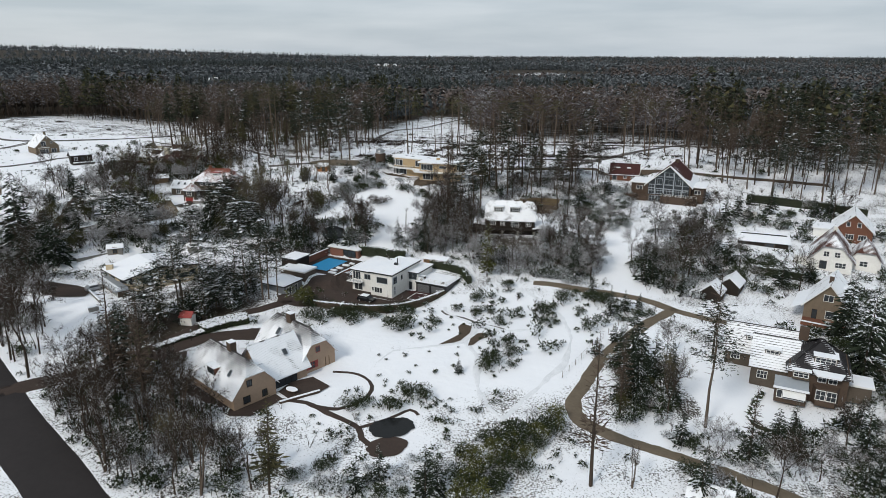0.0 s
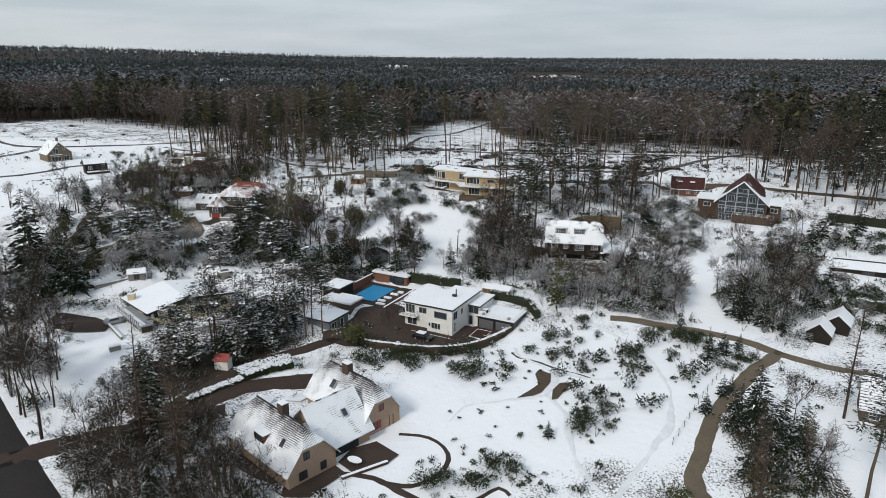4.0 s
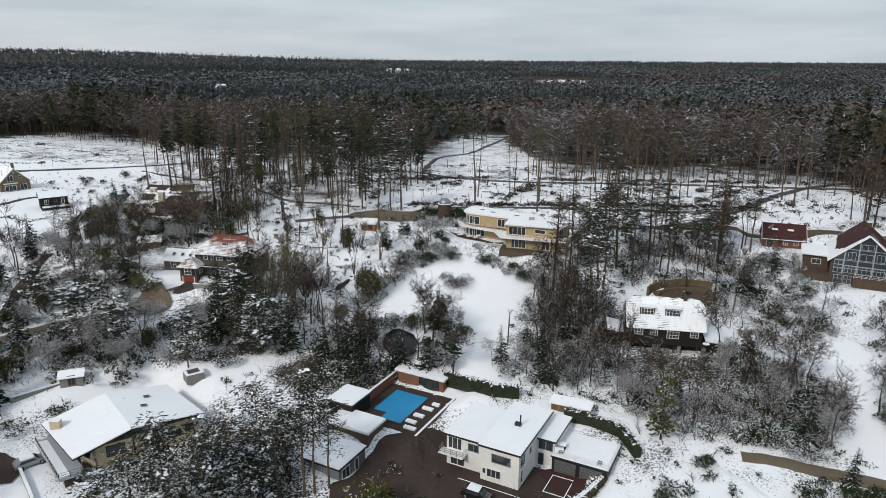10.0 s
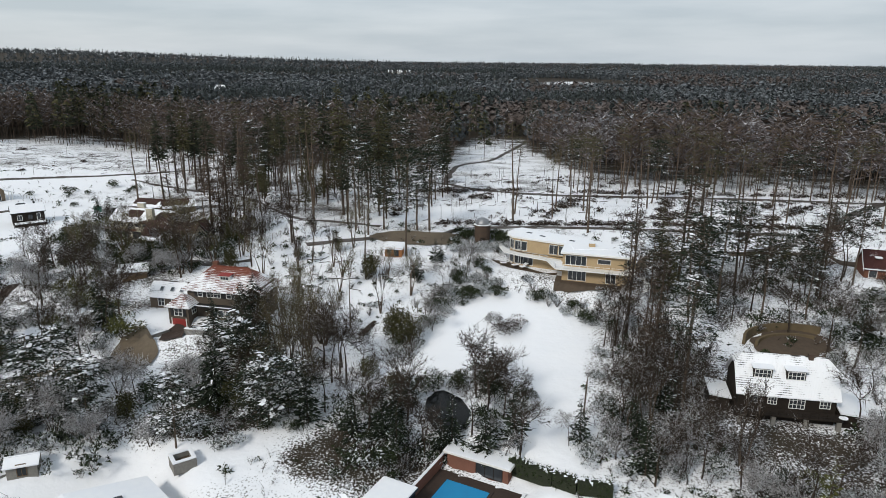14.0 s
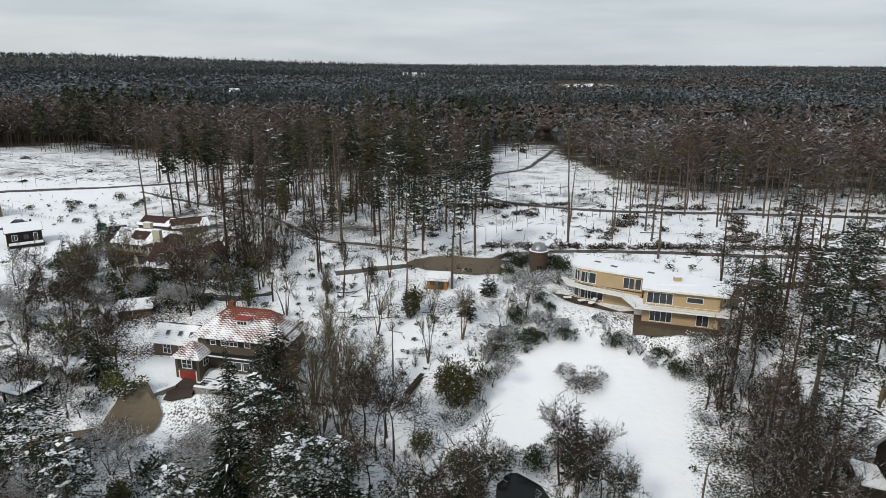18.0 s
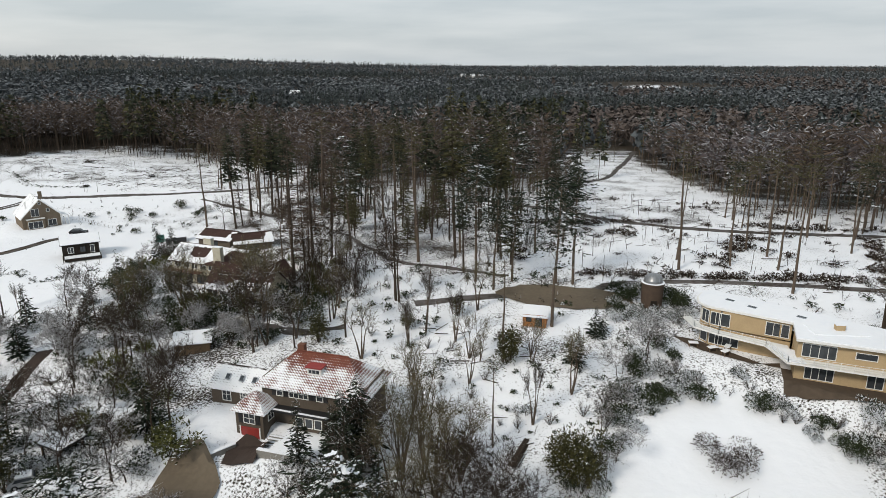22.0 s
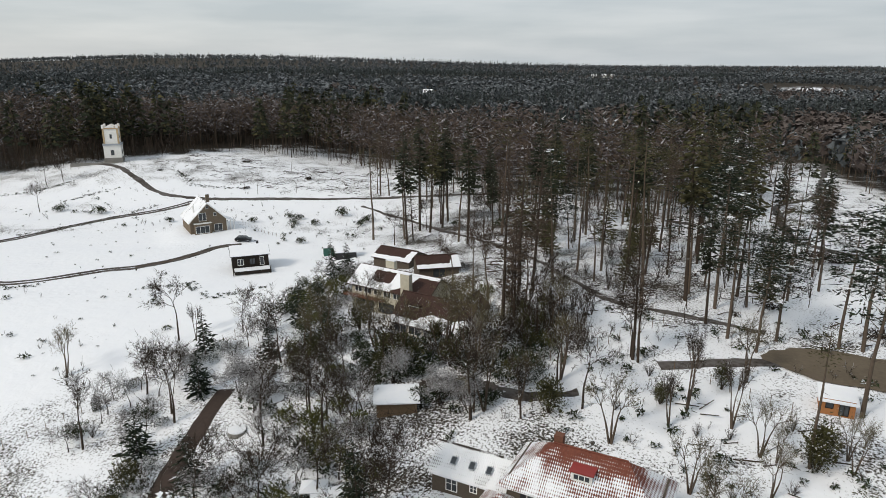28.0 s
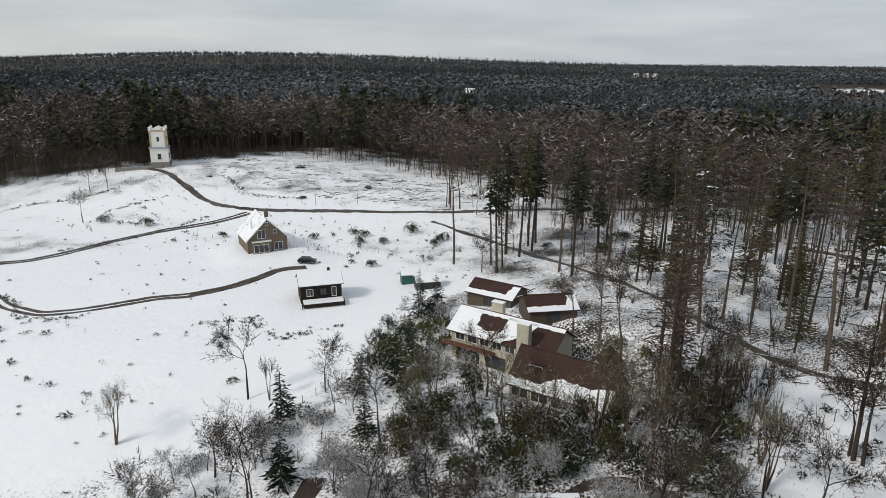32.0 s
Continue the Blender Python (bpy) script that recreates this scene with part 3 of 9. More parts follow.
def draped(name, pts, width, mat, label, category, kind="structure", lift=0.07, seed=1, wob=0.25, closed=False):
    """A strip that follows the ground along a line."""
    rnd = random.Random(seed)
    P = [Vector(p) for p in pts]
    fine = []
    for i in range(len(P) - 1):
        p0, p1, p2, p3 = P[max(i - 1, 0)], P[i], P[i + 1], P[min(i + 2, len(P) - 1)]
        n = max(2, int((p2 - p1).length / 1.2))
        for j in range(n):
            t = j / n
            fine.append(0.5 * ((2 * p1) + (p2 - p0) * t + (2 * p0 - 5 * p1 + 4 * p2 - p3) * t * t + (3 * p1 - p0 - 3 * p2 + p3) * t ** 3))
    fine.append(P[-1])
    V, F, cols = [], [], 6
    wl_, wr_ = 0, 0
    for i, p in enumerate(fine):
        d = (fine[min(i + 1, len(fine) - 1)] - fine[max(i - 1, 0)]).normalized()
        nrm = Vector((-d.y, d.x))
        wl_ = 0.7 * wl_ + rnd.uniform(-wob, wob)
        wr_ = 0.7 * wr_ + rnd.uniform(-wob, wob)
        for c in range(cols + 1):
            u = c / cols
            off = (width / 2 + wl_) * (1 - u) - (width / 2 + wr_) * u
            q = p + nrm * off
            V.append((q.x, q.y, laid(q.x, q.y) + (lift if 0 < c < cols else -0.06)))
    for i in range(len(fine) - 1):
        for c in range(cols):
            a = i * (cols + 1) + c
            F.append((a, a + cols + 1, a + cols + 2, a + 1))
    ob = new(name, mesh_of(name, V, F, [mat]))
    return tagged(ob, label, category, "", kind)


def patch(name, pts, mat, label, category, kind="structure", lift=0.15, cell=1.0):
    """An area of other ground, laid on the terrain."""
    bm = bmesh.new()
    bm.faces.new([bm.verts.new((x, y, 0)) for x, y in pts])
    xs, ys = [p[0] for p in pts], [p[1] for p in pts]
    for axis, lo, hi in ((0, min(xs), max(xs)), (1, min(ys), max(ys))):
        q = lo + cell
        while q < hi:
            co, no = [0, 0, 0], [0, 0, 0]
            co[axis], no[axis] = q, 1
            bmesh.ops.bisect_plane(bm, geom=bm.verts[:] + bm.edges[:] + bm.faces[:], plane_co=co, plane_no=no)
            q += cell
    for v in bm.verts:
        v.co.z = laid(v.co.x, v.co.y) + lift
    bmesh.ops.recalc_face_normals(bm, faces=bm.faces)
    me = bpy.data.meshes.new(name)
    bm.to_mesh(me)
    bm.free()
    me.materials.append(mat)
    return tagged(new(name, me), label, category, "", kind)


def blob(cx, cy, rx, ry, turn=0, n=28, wob=0.08, seed=0):
    rnd = random.Random(seed)
    c, s = math.cos(radians(turn)), math.sin(radians(turn))
    out = []
    for i in range(n):
        a = 2 * math.pi * i / n
        k = 1 + rnd.uniform(-wob, wob)
        u, v = rx * k * math.cos(a), ry * k * math.sin(a)
        out.append((cx + u * c - v * s, cy + u * s + v * c))
    return out


def poly_walls(parent, pts, z0, z1, mat, k=0.3, skip=()):
    """Walls along a plan given anticlockwise."""
    for i, (p, q) in enumerate(zip(pts, pts[1:] + pts[:1])):
        if i in skip:
            continue
        d = (Vector(q) - Vector(p)).normalized()
        n = Vector((-d.y, d.x)) * k
        a, b = Vector(p), Vector(q) - d * k * 0.98
        Solid().prism([tuple(a), tuple(b), tuple(b + n), tuple(a + n)], z0, z1).part("wall", mat, parent)


def on_wall(parent, p, q, u, z, w, h, nx=2, ny=1, mat=None, name="window"):
    """A window on the wall from p to q (left to right from outside), u of the way along."""
    p, q = Vector(p), Vector(q)
    c = p.lerp(q, u)
    return window(parent, c.x, c.y, z, w, h, math.degrees(math.atan2(q.y - p.y, q.x - p.x)), nx, ny, mat, name)


def rail(parent, pts, z, h=0.95, mat=None, gap=1.2):
    """Posts with two thin bars."""
    mat = mat or PAINT
    for p, q in zip(pts, pts[1:]):
        p, q = Vector((*p, z)), Vector((*q, z))
        n = max(1, round((q - p).length / gap))
        for i in range(n + 1):
            c = p.lerp(q, i / n)
            Solid().box(c.x - 0.03, c.x + 0.03, c.y - 0.03, c.y + 0.03, z, z + h).part("post", mat, parent)
        for k in (h, h * 0.62, h * 0.3):
            Solid().tube(p + Vector((0, 0, k)), q + Vector((0, 0, k)), 0.03, 0.03, 4).part("bar", mat, parent)


def stack_steps(parent, x0, x1, y0, dy, z0, dz, n, mat):
    for i in range(n):
        ob = Solid().box(x0, x1, y0 + dy * i, y0 + dy * n, z0 + dz * i, z0 + dz * (i + 1)).part("step", mat, parent)
        Solid().box(x0 + 0.05, x1 - 0.05, y0 + dy * i, y0 + dy * (i + 0.75), z0 + dz * (i + 1), z0 + dz * (i + 1) + 0.04).part("snow", SNOW, ob)


# ---- ground ----
def lines(lo, hi, step, far_lo, far_hi, grow=1.13):
    a = list(np.arange(lo, hi + 0.01, step))
    s, q = step, a[-1]
    while q < far_hi:
        s *= grow
        q += s
        a.append(q)
    s, q = step, a[0]
    while q > far_lo:
        s *= grow
        q -= s
        a.insert(0, q)
    return np.array(a)


GX, GY = lines(-330, 190, 2.5, -5200, 5200), lines(-10, 400, 2.5, -900, 5300)
gx, gy = np.meshgrid(GX, GY)
gz = H(gx, gy)
gi = np.arange(gx.size).reshape(gx.shape)
gf = np.stack([gi[:-1, :-1], gi[:-1, 1:], gi[1:, 1:], gi[1:, :-1]], -1).reshape(-1, 4)
ground_me = mesh_of("ground", np.stack([gx, gy, gz], -1).reshape(-1, 3), gf, [GROUND])
ground_me.polygons.foreach_set("use_smooth", np.ones(len(gf), bool))
# open snow: centre, half sizes, turn, how littered
OPEN = [(-20, 202, 14, 17, -20, 0.02), (48, 165, 6, 22, -15, 0.02), (-15.5, 176, 4.5, 12, -15, 0.03), (-185, 262, 62, 45, 25, 0.14), (-88, 136, 12, 17, 20, 0.05), (-20, 108, 10, 12, 0, 0.16),
        (10, 126, 30, 20, 10, 0.17), (48, 105, 9, 13, -30, 0.03), (-72, 172, 16, 5, 10, 0.1), (40, 275, 70, 32, 0, 0.4), (-215, 330, 70, 22, 15, 0.3), (-86, 203, 9, 10, 30, 0.1), (-74, 197, 8, 4, 0, 0.1),
        # the litter at (37, 108) also stands for shade under dense planting
        (-50, 96, 24, 12, -25, 0.7), (-53, 147, 11, 13, 0, 0.95), (-59, 130, 11, 8, 30, 1.15), (-52, 208, 13, 26, 12, 0.46), (-72, 207, 17, 10, -11, 0.22), (1, 190, 9, 20, 0, 0.85), (24, 168, 15, 9, -10, 0.82), (30, 222, 22, 13, 0, 0.8), (-90, 190, 34, 14, 10, 0.52), (46, 200, 12, 16, 20, 0.7), (-91, 246, 13, 15, 0, 0.85), (-64, 244, 12, 14, 0, 0.46), (-98, 222, 20, 12, 0, 0.7), (-44, 173, 9, 5, 0, 1.0), (-68, 181, 12, 5, 10, 1.0), (10, 187, 6, 12, 0, 1.0), (20, 176, 9, 4, -10, 1.0), (-80, 285, 28, 24, 20, 0.76), (37, 108, 5, 12, 20, 1.0), (56, 84, 20, 8, 5, 0.6), (-108, 318, 20, 26, 20, 0.8), (-118, 282, 12, 10, 0, 0.62)]
lit = np.full(gx.shape, 0.57)
EDGE_X = [-420, -320, -307, -295, -279, -268, -255, -240, -200, -155, -131, -118, -30, -23, 14, 18, 27, 51, 82, 107, 125, 145, 260]
EDGE_Y = [285, 322, 334, 346, 358, 379, 388, 420, 425, 398, 380, 345, 345, 382, 405, 344, 312, 304, 304, 288, 235, 214, 190]


def edge_y(x):
    """Where the closed wood begins, from west to east."""
    return np.interp(x, EDGE_X, EDGE_Y)


lit = lit + sm(5, 60, gy - edge_y(gx)) * sm(12, 24, np.abs(gx - np.interp(gy, [340, 400, 535], [-17, -12, 2]))) * 0.45 + sm(-4, 14, gy - edge_y(gx)) * sm(-240, -270, gx) * 0.5 + sm(430, 640, gy) * 0.9
# snowy fields far off
FIELDS = [(215, 1500, 120, 50), (-358, 1112, 34, 20), (536, 1183, 70, 30), (-165, 2204, 70, 60)]
for cx, cy, rx, ry in FIELDS:
    lit = lit * sm(0.7, 1.1, np.hypot((gx - cx) / rx, (gy - cy) / ry))
for cx, cy, rx, ry, turn, v in OPEN:
    c, q = math.cos(radians(turn)), math.sin(radians(turn))
    r = np.hypot(((gx - cx) * c + (gy - cy) * q) / rx, (-(gx - cx) * q + (gy - cy) * c) / ry)
    w = sm(1.25, 0.85, r)
    lit = lit * (1 - w) + v * w
at = ground_me.attributes.new("litter", "FLOAT", "POINT")
at.data.foreach_set("value", lit.ravel().astype(np.float32))
tagged(new("ground", ground_me), "snow-covered rolling ground with brown litter showing through", "ground", "", "structure")

# ---- roads and paths ----
ROADS = []


def road(name, pts, width, mat, label, seed=1, wob=0.2, category="road", lift=0.15):
    ROADS.append((pts, width))
    return draped(name, pts, width, mat, label, category, seed=seed, wob=wob, lift=lift)


def beside(pts, d):
    """The line that runs d metres to the left of another."""
    out = []
    for i, (x, y) in enumerate(pts):
        (xa, ya), (xb, yb) = pts[max(i - 1, 0)], pts[min(i + 1, len(pts) - 1)]
        k = math.hypot(xb - xa, yb - ya)
        out.append((x - (yb - ya) / k * d, y + (xb - xa) / k * d))
    return out


road("road", [(-96, 122), (-72.5, 98), (-57, 83.5), (-44, 71), (-10, 40)], 9.5, ASPHALT, "wet dark asphalt road cleared of snow", 2, 0.05)
road("dirt_lane", [(66, 130), (58, 134), (51.0, 139.5), (45.4, 145), (36.8, 148.2), (28, 151.6), (22, 153.2)], 2.6, GRAVEL, "brown dirt lane along the hedge and lawn", 3)
road("dirt_lane", [(52, 139.5), (44.5, 133), (37.4, 125), (29.6, 115.2), (25.3, 107.4), (22.4, 101.8), (22.6, 96.7), (26.8, 92.6), (31.7, 89.4), (40, 84.5), (50, 77), (58, 66)], 2.9, GRAVEL, "curving brown dirt lane past the gardens", 4)
road("driveway", [(-79, 103.5), (-70, 108.5), (-62.0, 112), (-57.0, 115.6), (-52.6, 120.8), (-47.4, 125), (-41.0, 127.3), (-33, 128.6)], 4.8, PAVE, "dark paved driveway between snowy hedges", 5)
road("driveway", [(-56, 112.5), (-52.5, 116.4), (-49.4, 117.6)], 4.2, PAVE, "dark paved driveway behind the farmhouse", 6)
road("driveway", [(-59, 116.5), (-56.8, 122), (-52, 129.4), (-46, 136), (-40, 140), (-35, 144)], 3.2, PAVE, "dark paved drive up to the villa", 7)
road("forest_track", [(150, 312), (109.7, 295.7), (88.4, 281.3), (68.4, 262), (50, 246), (38, 240)], 3.4, SLUSH, "dark slushy forest track", 8)
road("forest_track", [(-60, 338), (-32.7, 321.5), (-21.6, 310), (2.8, 300), (33.7, 298), (75, 293), (110, 288), (150, 280)], 3.2, SLUSH, "dark slushy track across the cleared wood", 41, 0.4)
road("forest_path", [(-32, 320), (-27, 372), (-12, 396), (1.2, 443), (20.5, 521)], 2.6, SLUSH, "dark path up the ride through the wood", 42, 0.4)
road("sandy_lane", [(130, 222), (100, 230), (72.9, 238), (38.9, 239.5), (17.5, 238.5), (9.5, 230)], 3.2, DIRT, "brown dirt lane behind the houses", 9)
TRACK = [(-250, 280), (-230, 268), (-212, 259.2), (-203.6, 257.4), (-198.0, 257.7), (-191.5, 262.6), (-184.2, 270.9), (-179.2, 274.7), (-174.8, 281.0), (-172.7, 288), (-171.6, 296), (-167, 300)]
for k, d in enumerate((-0.85, 0.85)):
    road("wheel_rut", beside(TRACK, d), 1.0, SLUSH, "muddy wheel rut across the snowy field", 10 + k, 0.16)
road("gravel_drive", TRACK[7:], 2.6, DIRT, "brown gravel drive beside the gable house", 31, 0.3, lift=0.05)
TRACK = [(-262, 262), (-235.0, 277.6), (-229, 286), (-227.5, 295.4), (-226, 304.9), (-222, 314.9), (-216, 322), (-211.3, 329), (-208, 337)]
for k, d in enumerate((-0.8, 0.8)):
    road("wheel_rut", beside(TRACK, d), 1.15, SLUSH, "muddy wheel rut across the snowy field", 12 + k, 0.18)
road("field_track", [(-268, 363), (-258, 361), (-247.5, 354), (-238.3, 348.4), (-228.6, 342.9), (-219.3, 340), (-208, 340.5), (-194.2, 345.3), (-180.7, 350.4), (-163.6, 354.5), (-144.9, 360.1), (-125.8, 366.2), (-95, 374)], 2.6, SLUSH, "dark muddy track along the hill", 12, 0.4)
road("forest_path", [(-153, 348), (-145.3, 343.0), (-131.6, 332.8), (-117.4, 317.9), (-108.3, 308.2), (-95.5, 294.7), (-86.1, 283.8), (-76.0, 271), (-69.4, 264.4), (-60, 262), (-48, 258)], 1.5, SLUSH, "narrow dark path through the wood", 13, 0.35)
road("forest_path", [(-98, 229), (-92.2, 233), (-87.5, 232.2), (-81.7, 231.8), (-74.3, 234.2)], 1.7, SLUSH, "narrow dark path behind the red-roofed house", 26, 0.45)
road("driveway", [(-116, 192), (-118.3, 201.9), (-120.4, 207.7), (-122.3, 214.8), (-123.6, 221.8), (-124.6, 229)], 3.4, PAVE, "brown driveway beside a snowy hedge", 14)
road("driveway", [(-112, 184), (-101, 190), (-97.6, 191.5), (-92, 193.5), (-86, 195.8)], 4.2, GRAVEL, "brown gravel driveway below the red-roofed house", 15, lift=0.3)
road("gravel_lane", [(-64, 243), (-52, 247), (-42, 248.7), (-33, 250.5), (-26, 256), (0, 258), (60, 252)], 2.6, SLUSH, "slushy lane behind the curved villa", 16)
road("forest_path", [(56.0, 175.6), (57.2, 173.6), (60.3, 168.5), (62.1, 165.0), (63.1, 160.6), (65.5, 156.5)], 1.0, SLUSH, "narrow dark path through the shrubs", 61, 0.3, "path", 0.1)
road("garden_path", [(-27.5, 101), (-23, 100), (-17, 97.3), (-13.6, 94.6), (-12.8, 92), (-10.5, 89.6)], 1.1, PAVE, "narrow brown brick garden path", 17, 0.05, "path", 0.1)
road("garden_path", [(-20.2, 111.2), (-15.5, 110.3), (-12.6, 106.6), (-13.5, 102.6), (-17.5, 99.6), (-22, 99.4)], 0.8, PAVE, "brown brick path looping round the lawn", 18, 0.05, "path", 0.1)
TRODDEN = material("trodden_snow", (0.78, 0.80, 0.83), 0.8, second=(0.60, 0.62, 0.65), scale=4.0, amount=0.6, bump=0.4, bump_scale=6.0)
for k, (pts, w) in enumerate((([(0.4, 140.5), (0.6, 138), (3.6, 134.6), (6.6, 131.4), (6.4, 127.4), (4.4, 122.6), (6.6, 116.5), (6.2, 109), (6.6, 103), (9.8, 96.6)], 1.5), ([(6.6, 132), (10.2, 129.6), (15.0, 128.2), (21, 130)], 1.0), ([(17, 150.5), (22.6, 143.5), (25.6, 135), (26.0, 126.2), (24.6, 119), (22.4, 113.4), (17.7, 107.3), (12.4, 100.4), (9.8, 96.6)], 1.5), ([(4.4, 122.6), (-2, 121.2), (-9.6, 119.2), (-12.5, 115)], 0.9))):
    road("trodden_path", pts, w * 0.75, TRODDEN, "path trodden through the garden snow", 50 + k, 0.3, "path", 0.07)
road("garden_ditch", [(-0.4, 138.6), (1.0, 136.8), (4.6, 134.8), (9.4, 131.4), (13.6, 128.6)], 0.45, SLUSH, "narrow dark ditch beside the garden path", 56, 0.3, "ditch", 0.06)
road("garden_path", [(-13.6, 94.6), (-9, 97), (-5.5, 99.5), (-4, 98)], 0.8, PAVE, "narrow brown brick garden path", 19, 0.05, "path", 0.1)
patch("courtyard", [(-38, 143), (-33, 140.5), (-20, 140), (-10, 140.5), (-3, 145.5), (-1.5, 150), (-8, 152), (-19, 157.5), (-22.5, 160.8), (-27.5, 158.8), (-31.5, 157.6), (-34.4, 153.4), (-36.2, 148.6), (-38.4, 146.4)], PAVE, "wet brown paved courtyard in front of the villa", "courtyard", lift=0.15)
patch("yard", [(-82.2, 204.4), (-80.2, 206.6), (-76.4, 204.4), (-77.0, 199.8), (-81.4, 200.6)], PAVE, "dark paved yard in front of the garage", "paving", lift=0.3)
patch("yard", [(-88.8, 193.6), (-88.6, 199.4), (-87.6, 202.8), (-84.8, 203.2), (-82.6, 201.2), (-80.6, 198.4), (-80.8, 195.2), (-83.6, 193.4)], GRAVEL, "brown gravel forecourt below the red-roofed house", "driveway", lift=0.34)
patch("terrace", [(-28.5, 103.5), (-25.5, 100.5), (-21.5, 103), (-19.8, 105.5), (-23.5, 109), (-27, 107)], PAVE, "brown brick terrace beside the farmhouse", "terrace")
patch("yard", [(-40, 100), (-34.5, 95.5), (-31, 95.5), (-27, 101), (-29, 103), (-33, 99), (-47, 108), (-48, 106)], PAVE, "brown brick strip round the farmhouse", "paving")
patch("patio", blob(-8.6, 89.8, 3.2, 2.4, 20), PAVE, "round brown brick patio beside the pond", "patio", lift=0.12)
patch("snowy_bed", [(-47.6, 119.8), (-45.4, 118.4), (-42.6, 119.6), (-42.2, 121.6), (-44.8, 122.4)], SNOW, "small snow-covered planting bed beside the drive", "flower bed", lift=0.3)
patch("snowy_bed", [(-40.6, 121.0), (-37.6, 120.6), (-36.4, 122.4), (-38.2, 124.2), (-40.4, 123.4)], SNOW, "small snow-covered planting bed beside the drive", "flower bed", lift=0.3)
patch("pond", blob(-8.2, 94.6, 3.7, 2.6, 15, seed=3), WATER, "dark still garden pond", "pond", lift=0.18)
patch("pond", blob(-31.0, 183.6, 3.4, 4.9, 15, seed=4), WATER, "dark pond at the edge of the clearing", "pond", lift=0.18)
patch("yard", blob(-38, 248, 12, 5.0, -6, seed=5), GRAVEL, "brown bare gravel yard by the orange shed", "yard", lift=0.18)
patch("terrace", [(-21.5, 235), (-18, 230.5), (-12, 226.5), (-8, 227), (-10, 219.5), (2, 215.5), (6, 217), (5, 220), (-10, 226), (-17.5, 234)], DIRT, "brown terrace below the curved villa", "terrace", lift=0.1)
patch("sand_pit", blob(31, 203.5, 8, 4.5, 10, wob=0.15, seed=6), DIRT, "dark earth terrace behind the dark house", "terrace", lift=0.18)
for k, (r, z, h) in enumerate(((7.0, 0.0, 1.3), (9.2, 1.0, 1.5))):
    o = thing("retaining_wall", 30.0, 200.5, hz(30, 204) + z - 0.4, 12, "curved sandstone retaining wall on the bank", "wall", "curved walls")
    for j in range(9):
        a, b = radians(35 + 12.2 * j), radians(35 + 12.2 * (j + 1))
        Solid().prism([(math.cos(a) * r, math.sin(a) * r * 0.8), (math.cos(a) * (r + 0.5), math.sin(a) * (r + 0.5) * 0.8), (math.cos(b) * (r + 0.5), math.sin(b) * (r + 0.5) * 0.8), (math.cos(b) * r, math.sin(b) * r * 0.8)][::-1], -0.6, h).part("block", SAND, o)
patch("yard", blob(-90.5, 150, 7.5, 4.0, -20, seed=7), PAVE, "wet dark drive beside the bungalow", "driveway", lift=0.18)

# ---- houses ----
# white villa with flat roofs
villa = thing("villa", -11.9, 146.8, -1.0, -27.4, "white rendered villa with snow-covered flat roofs and grey windows", "house")
flat_block(villa, -5.9, 0, 0, 13.2, -0.5, 5.9, WHITE)
flat_block(villa, -12.0, -5.9, 1.2, 11, -0.5, 5.3, WHITE)
flat_block(villa, 0, 2.6, 7.6, 15, -0.5, 4.6, WHITE)
flat_block(villa, 2.6, 10.8, 6.8, 14, -0.5, 2.7, BLACK, oh=0.2)
Solid().box(-3.4, -2.5, 6.6, 7.2, 6.0, 6.5).part("chimney_base", BLACK, villa)
Solid().tube((-2.6, 6.9, 6.0), (-2.6, 6.9, 7.8), 0.13, 0.13, 8).part("flue", BLACK, villa, "black metal flue pipe")
window(villa, -2.7, 0, 3.4, 3.0, 1.5, 0, 1, 1, LEAD)
window(villa, -3.8, 0, 0.9, 2.2, 1.4, 0, 3, 1)
window(villa, -5.3, 0, 1.2, 0.6, 1.0, 0, 1, 1)
window(villa, 0, 1.4, 3.3, 1.6, 1.7, 90, 2, 1, LEAD)
window(villa, 0, 1.2, 0.6, 0.7, 2.2, 90, 1, 2)
window(villa, 0, 4.4, 3.4, 1.0, 1.4, 90, 1, 1)
window(villa, -10.6, 1.2, 2.9, 2.3, 2.0, 0, 3, 1)
window(villa, -7.6, 1.2, 3.3, 1.8, 1.3, 0, 2, 1, LEAD)
window(villa, -10.2, 1.2, 0.3, 2.4, 1.9, 0, 2, 1)
window(villa, 1.3, 7.6, 2.7, 2.3, 1.6, 0, 2, 1, LEAD)
window(villa, 0.6, 7.6, 0.0, 0.9, 2.1, 0, 1, 1, GREYM, "door")
window(villa, -12.0, 4.5, 3.1, 2.0, 1.4, -90, 2, 1)
for c in (4.6, 8.4):
    d = Solid().box(c - 1.6, c + 1.6, 6.72, 6.8, 0.05, 2.15).part("garage_door", GREYM, villa, "dark grey panelled garage door", bevel=0.02)
    for k in range(1, 5):
        Solid().box(c - 1.55, c + 1.55, 6.7, 6.72, 0.05 + 0.42 * k - 0.02, 0.05 + 0.42 * k).part("groove", BLACK, d)
patch("forecourt", [(-6.6, 146.2), (-3.0, 145.4), (-1.6, 149.6), (-4.6, 152.4), (-8.6, 151.4)], MAROON, "dark red brick forecourt before the garage", "paving", lift=0.2)
Solid().box(-12.6, -8.6, -0.4, 1.2, 2.55, 2.72).part("balcony", PAINT, villa, "white balcony slab")
rail(villa, [(-12.5, 1.0), (-12.5, -0.3), (-8.7, -0.3), (-8.7, 1.0)], 2.72, 0.9, GREYM, 1.0)
rail(villa, [(2.8, 6.75), (10.8, 6.75), (10.8, 13.8)], 2.85, 0.9, PAINT, 1.6)
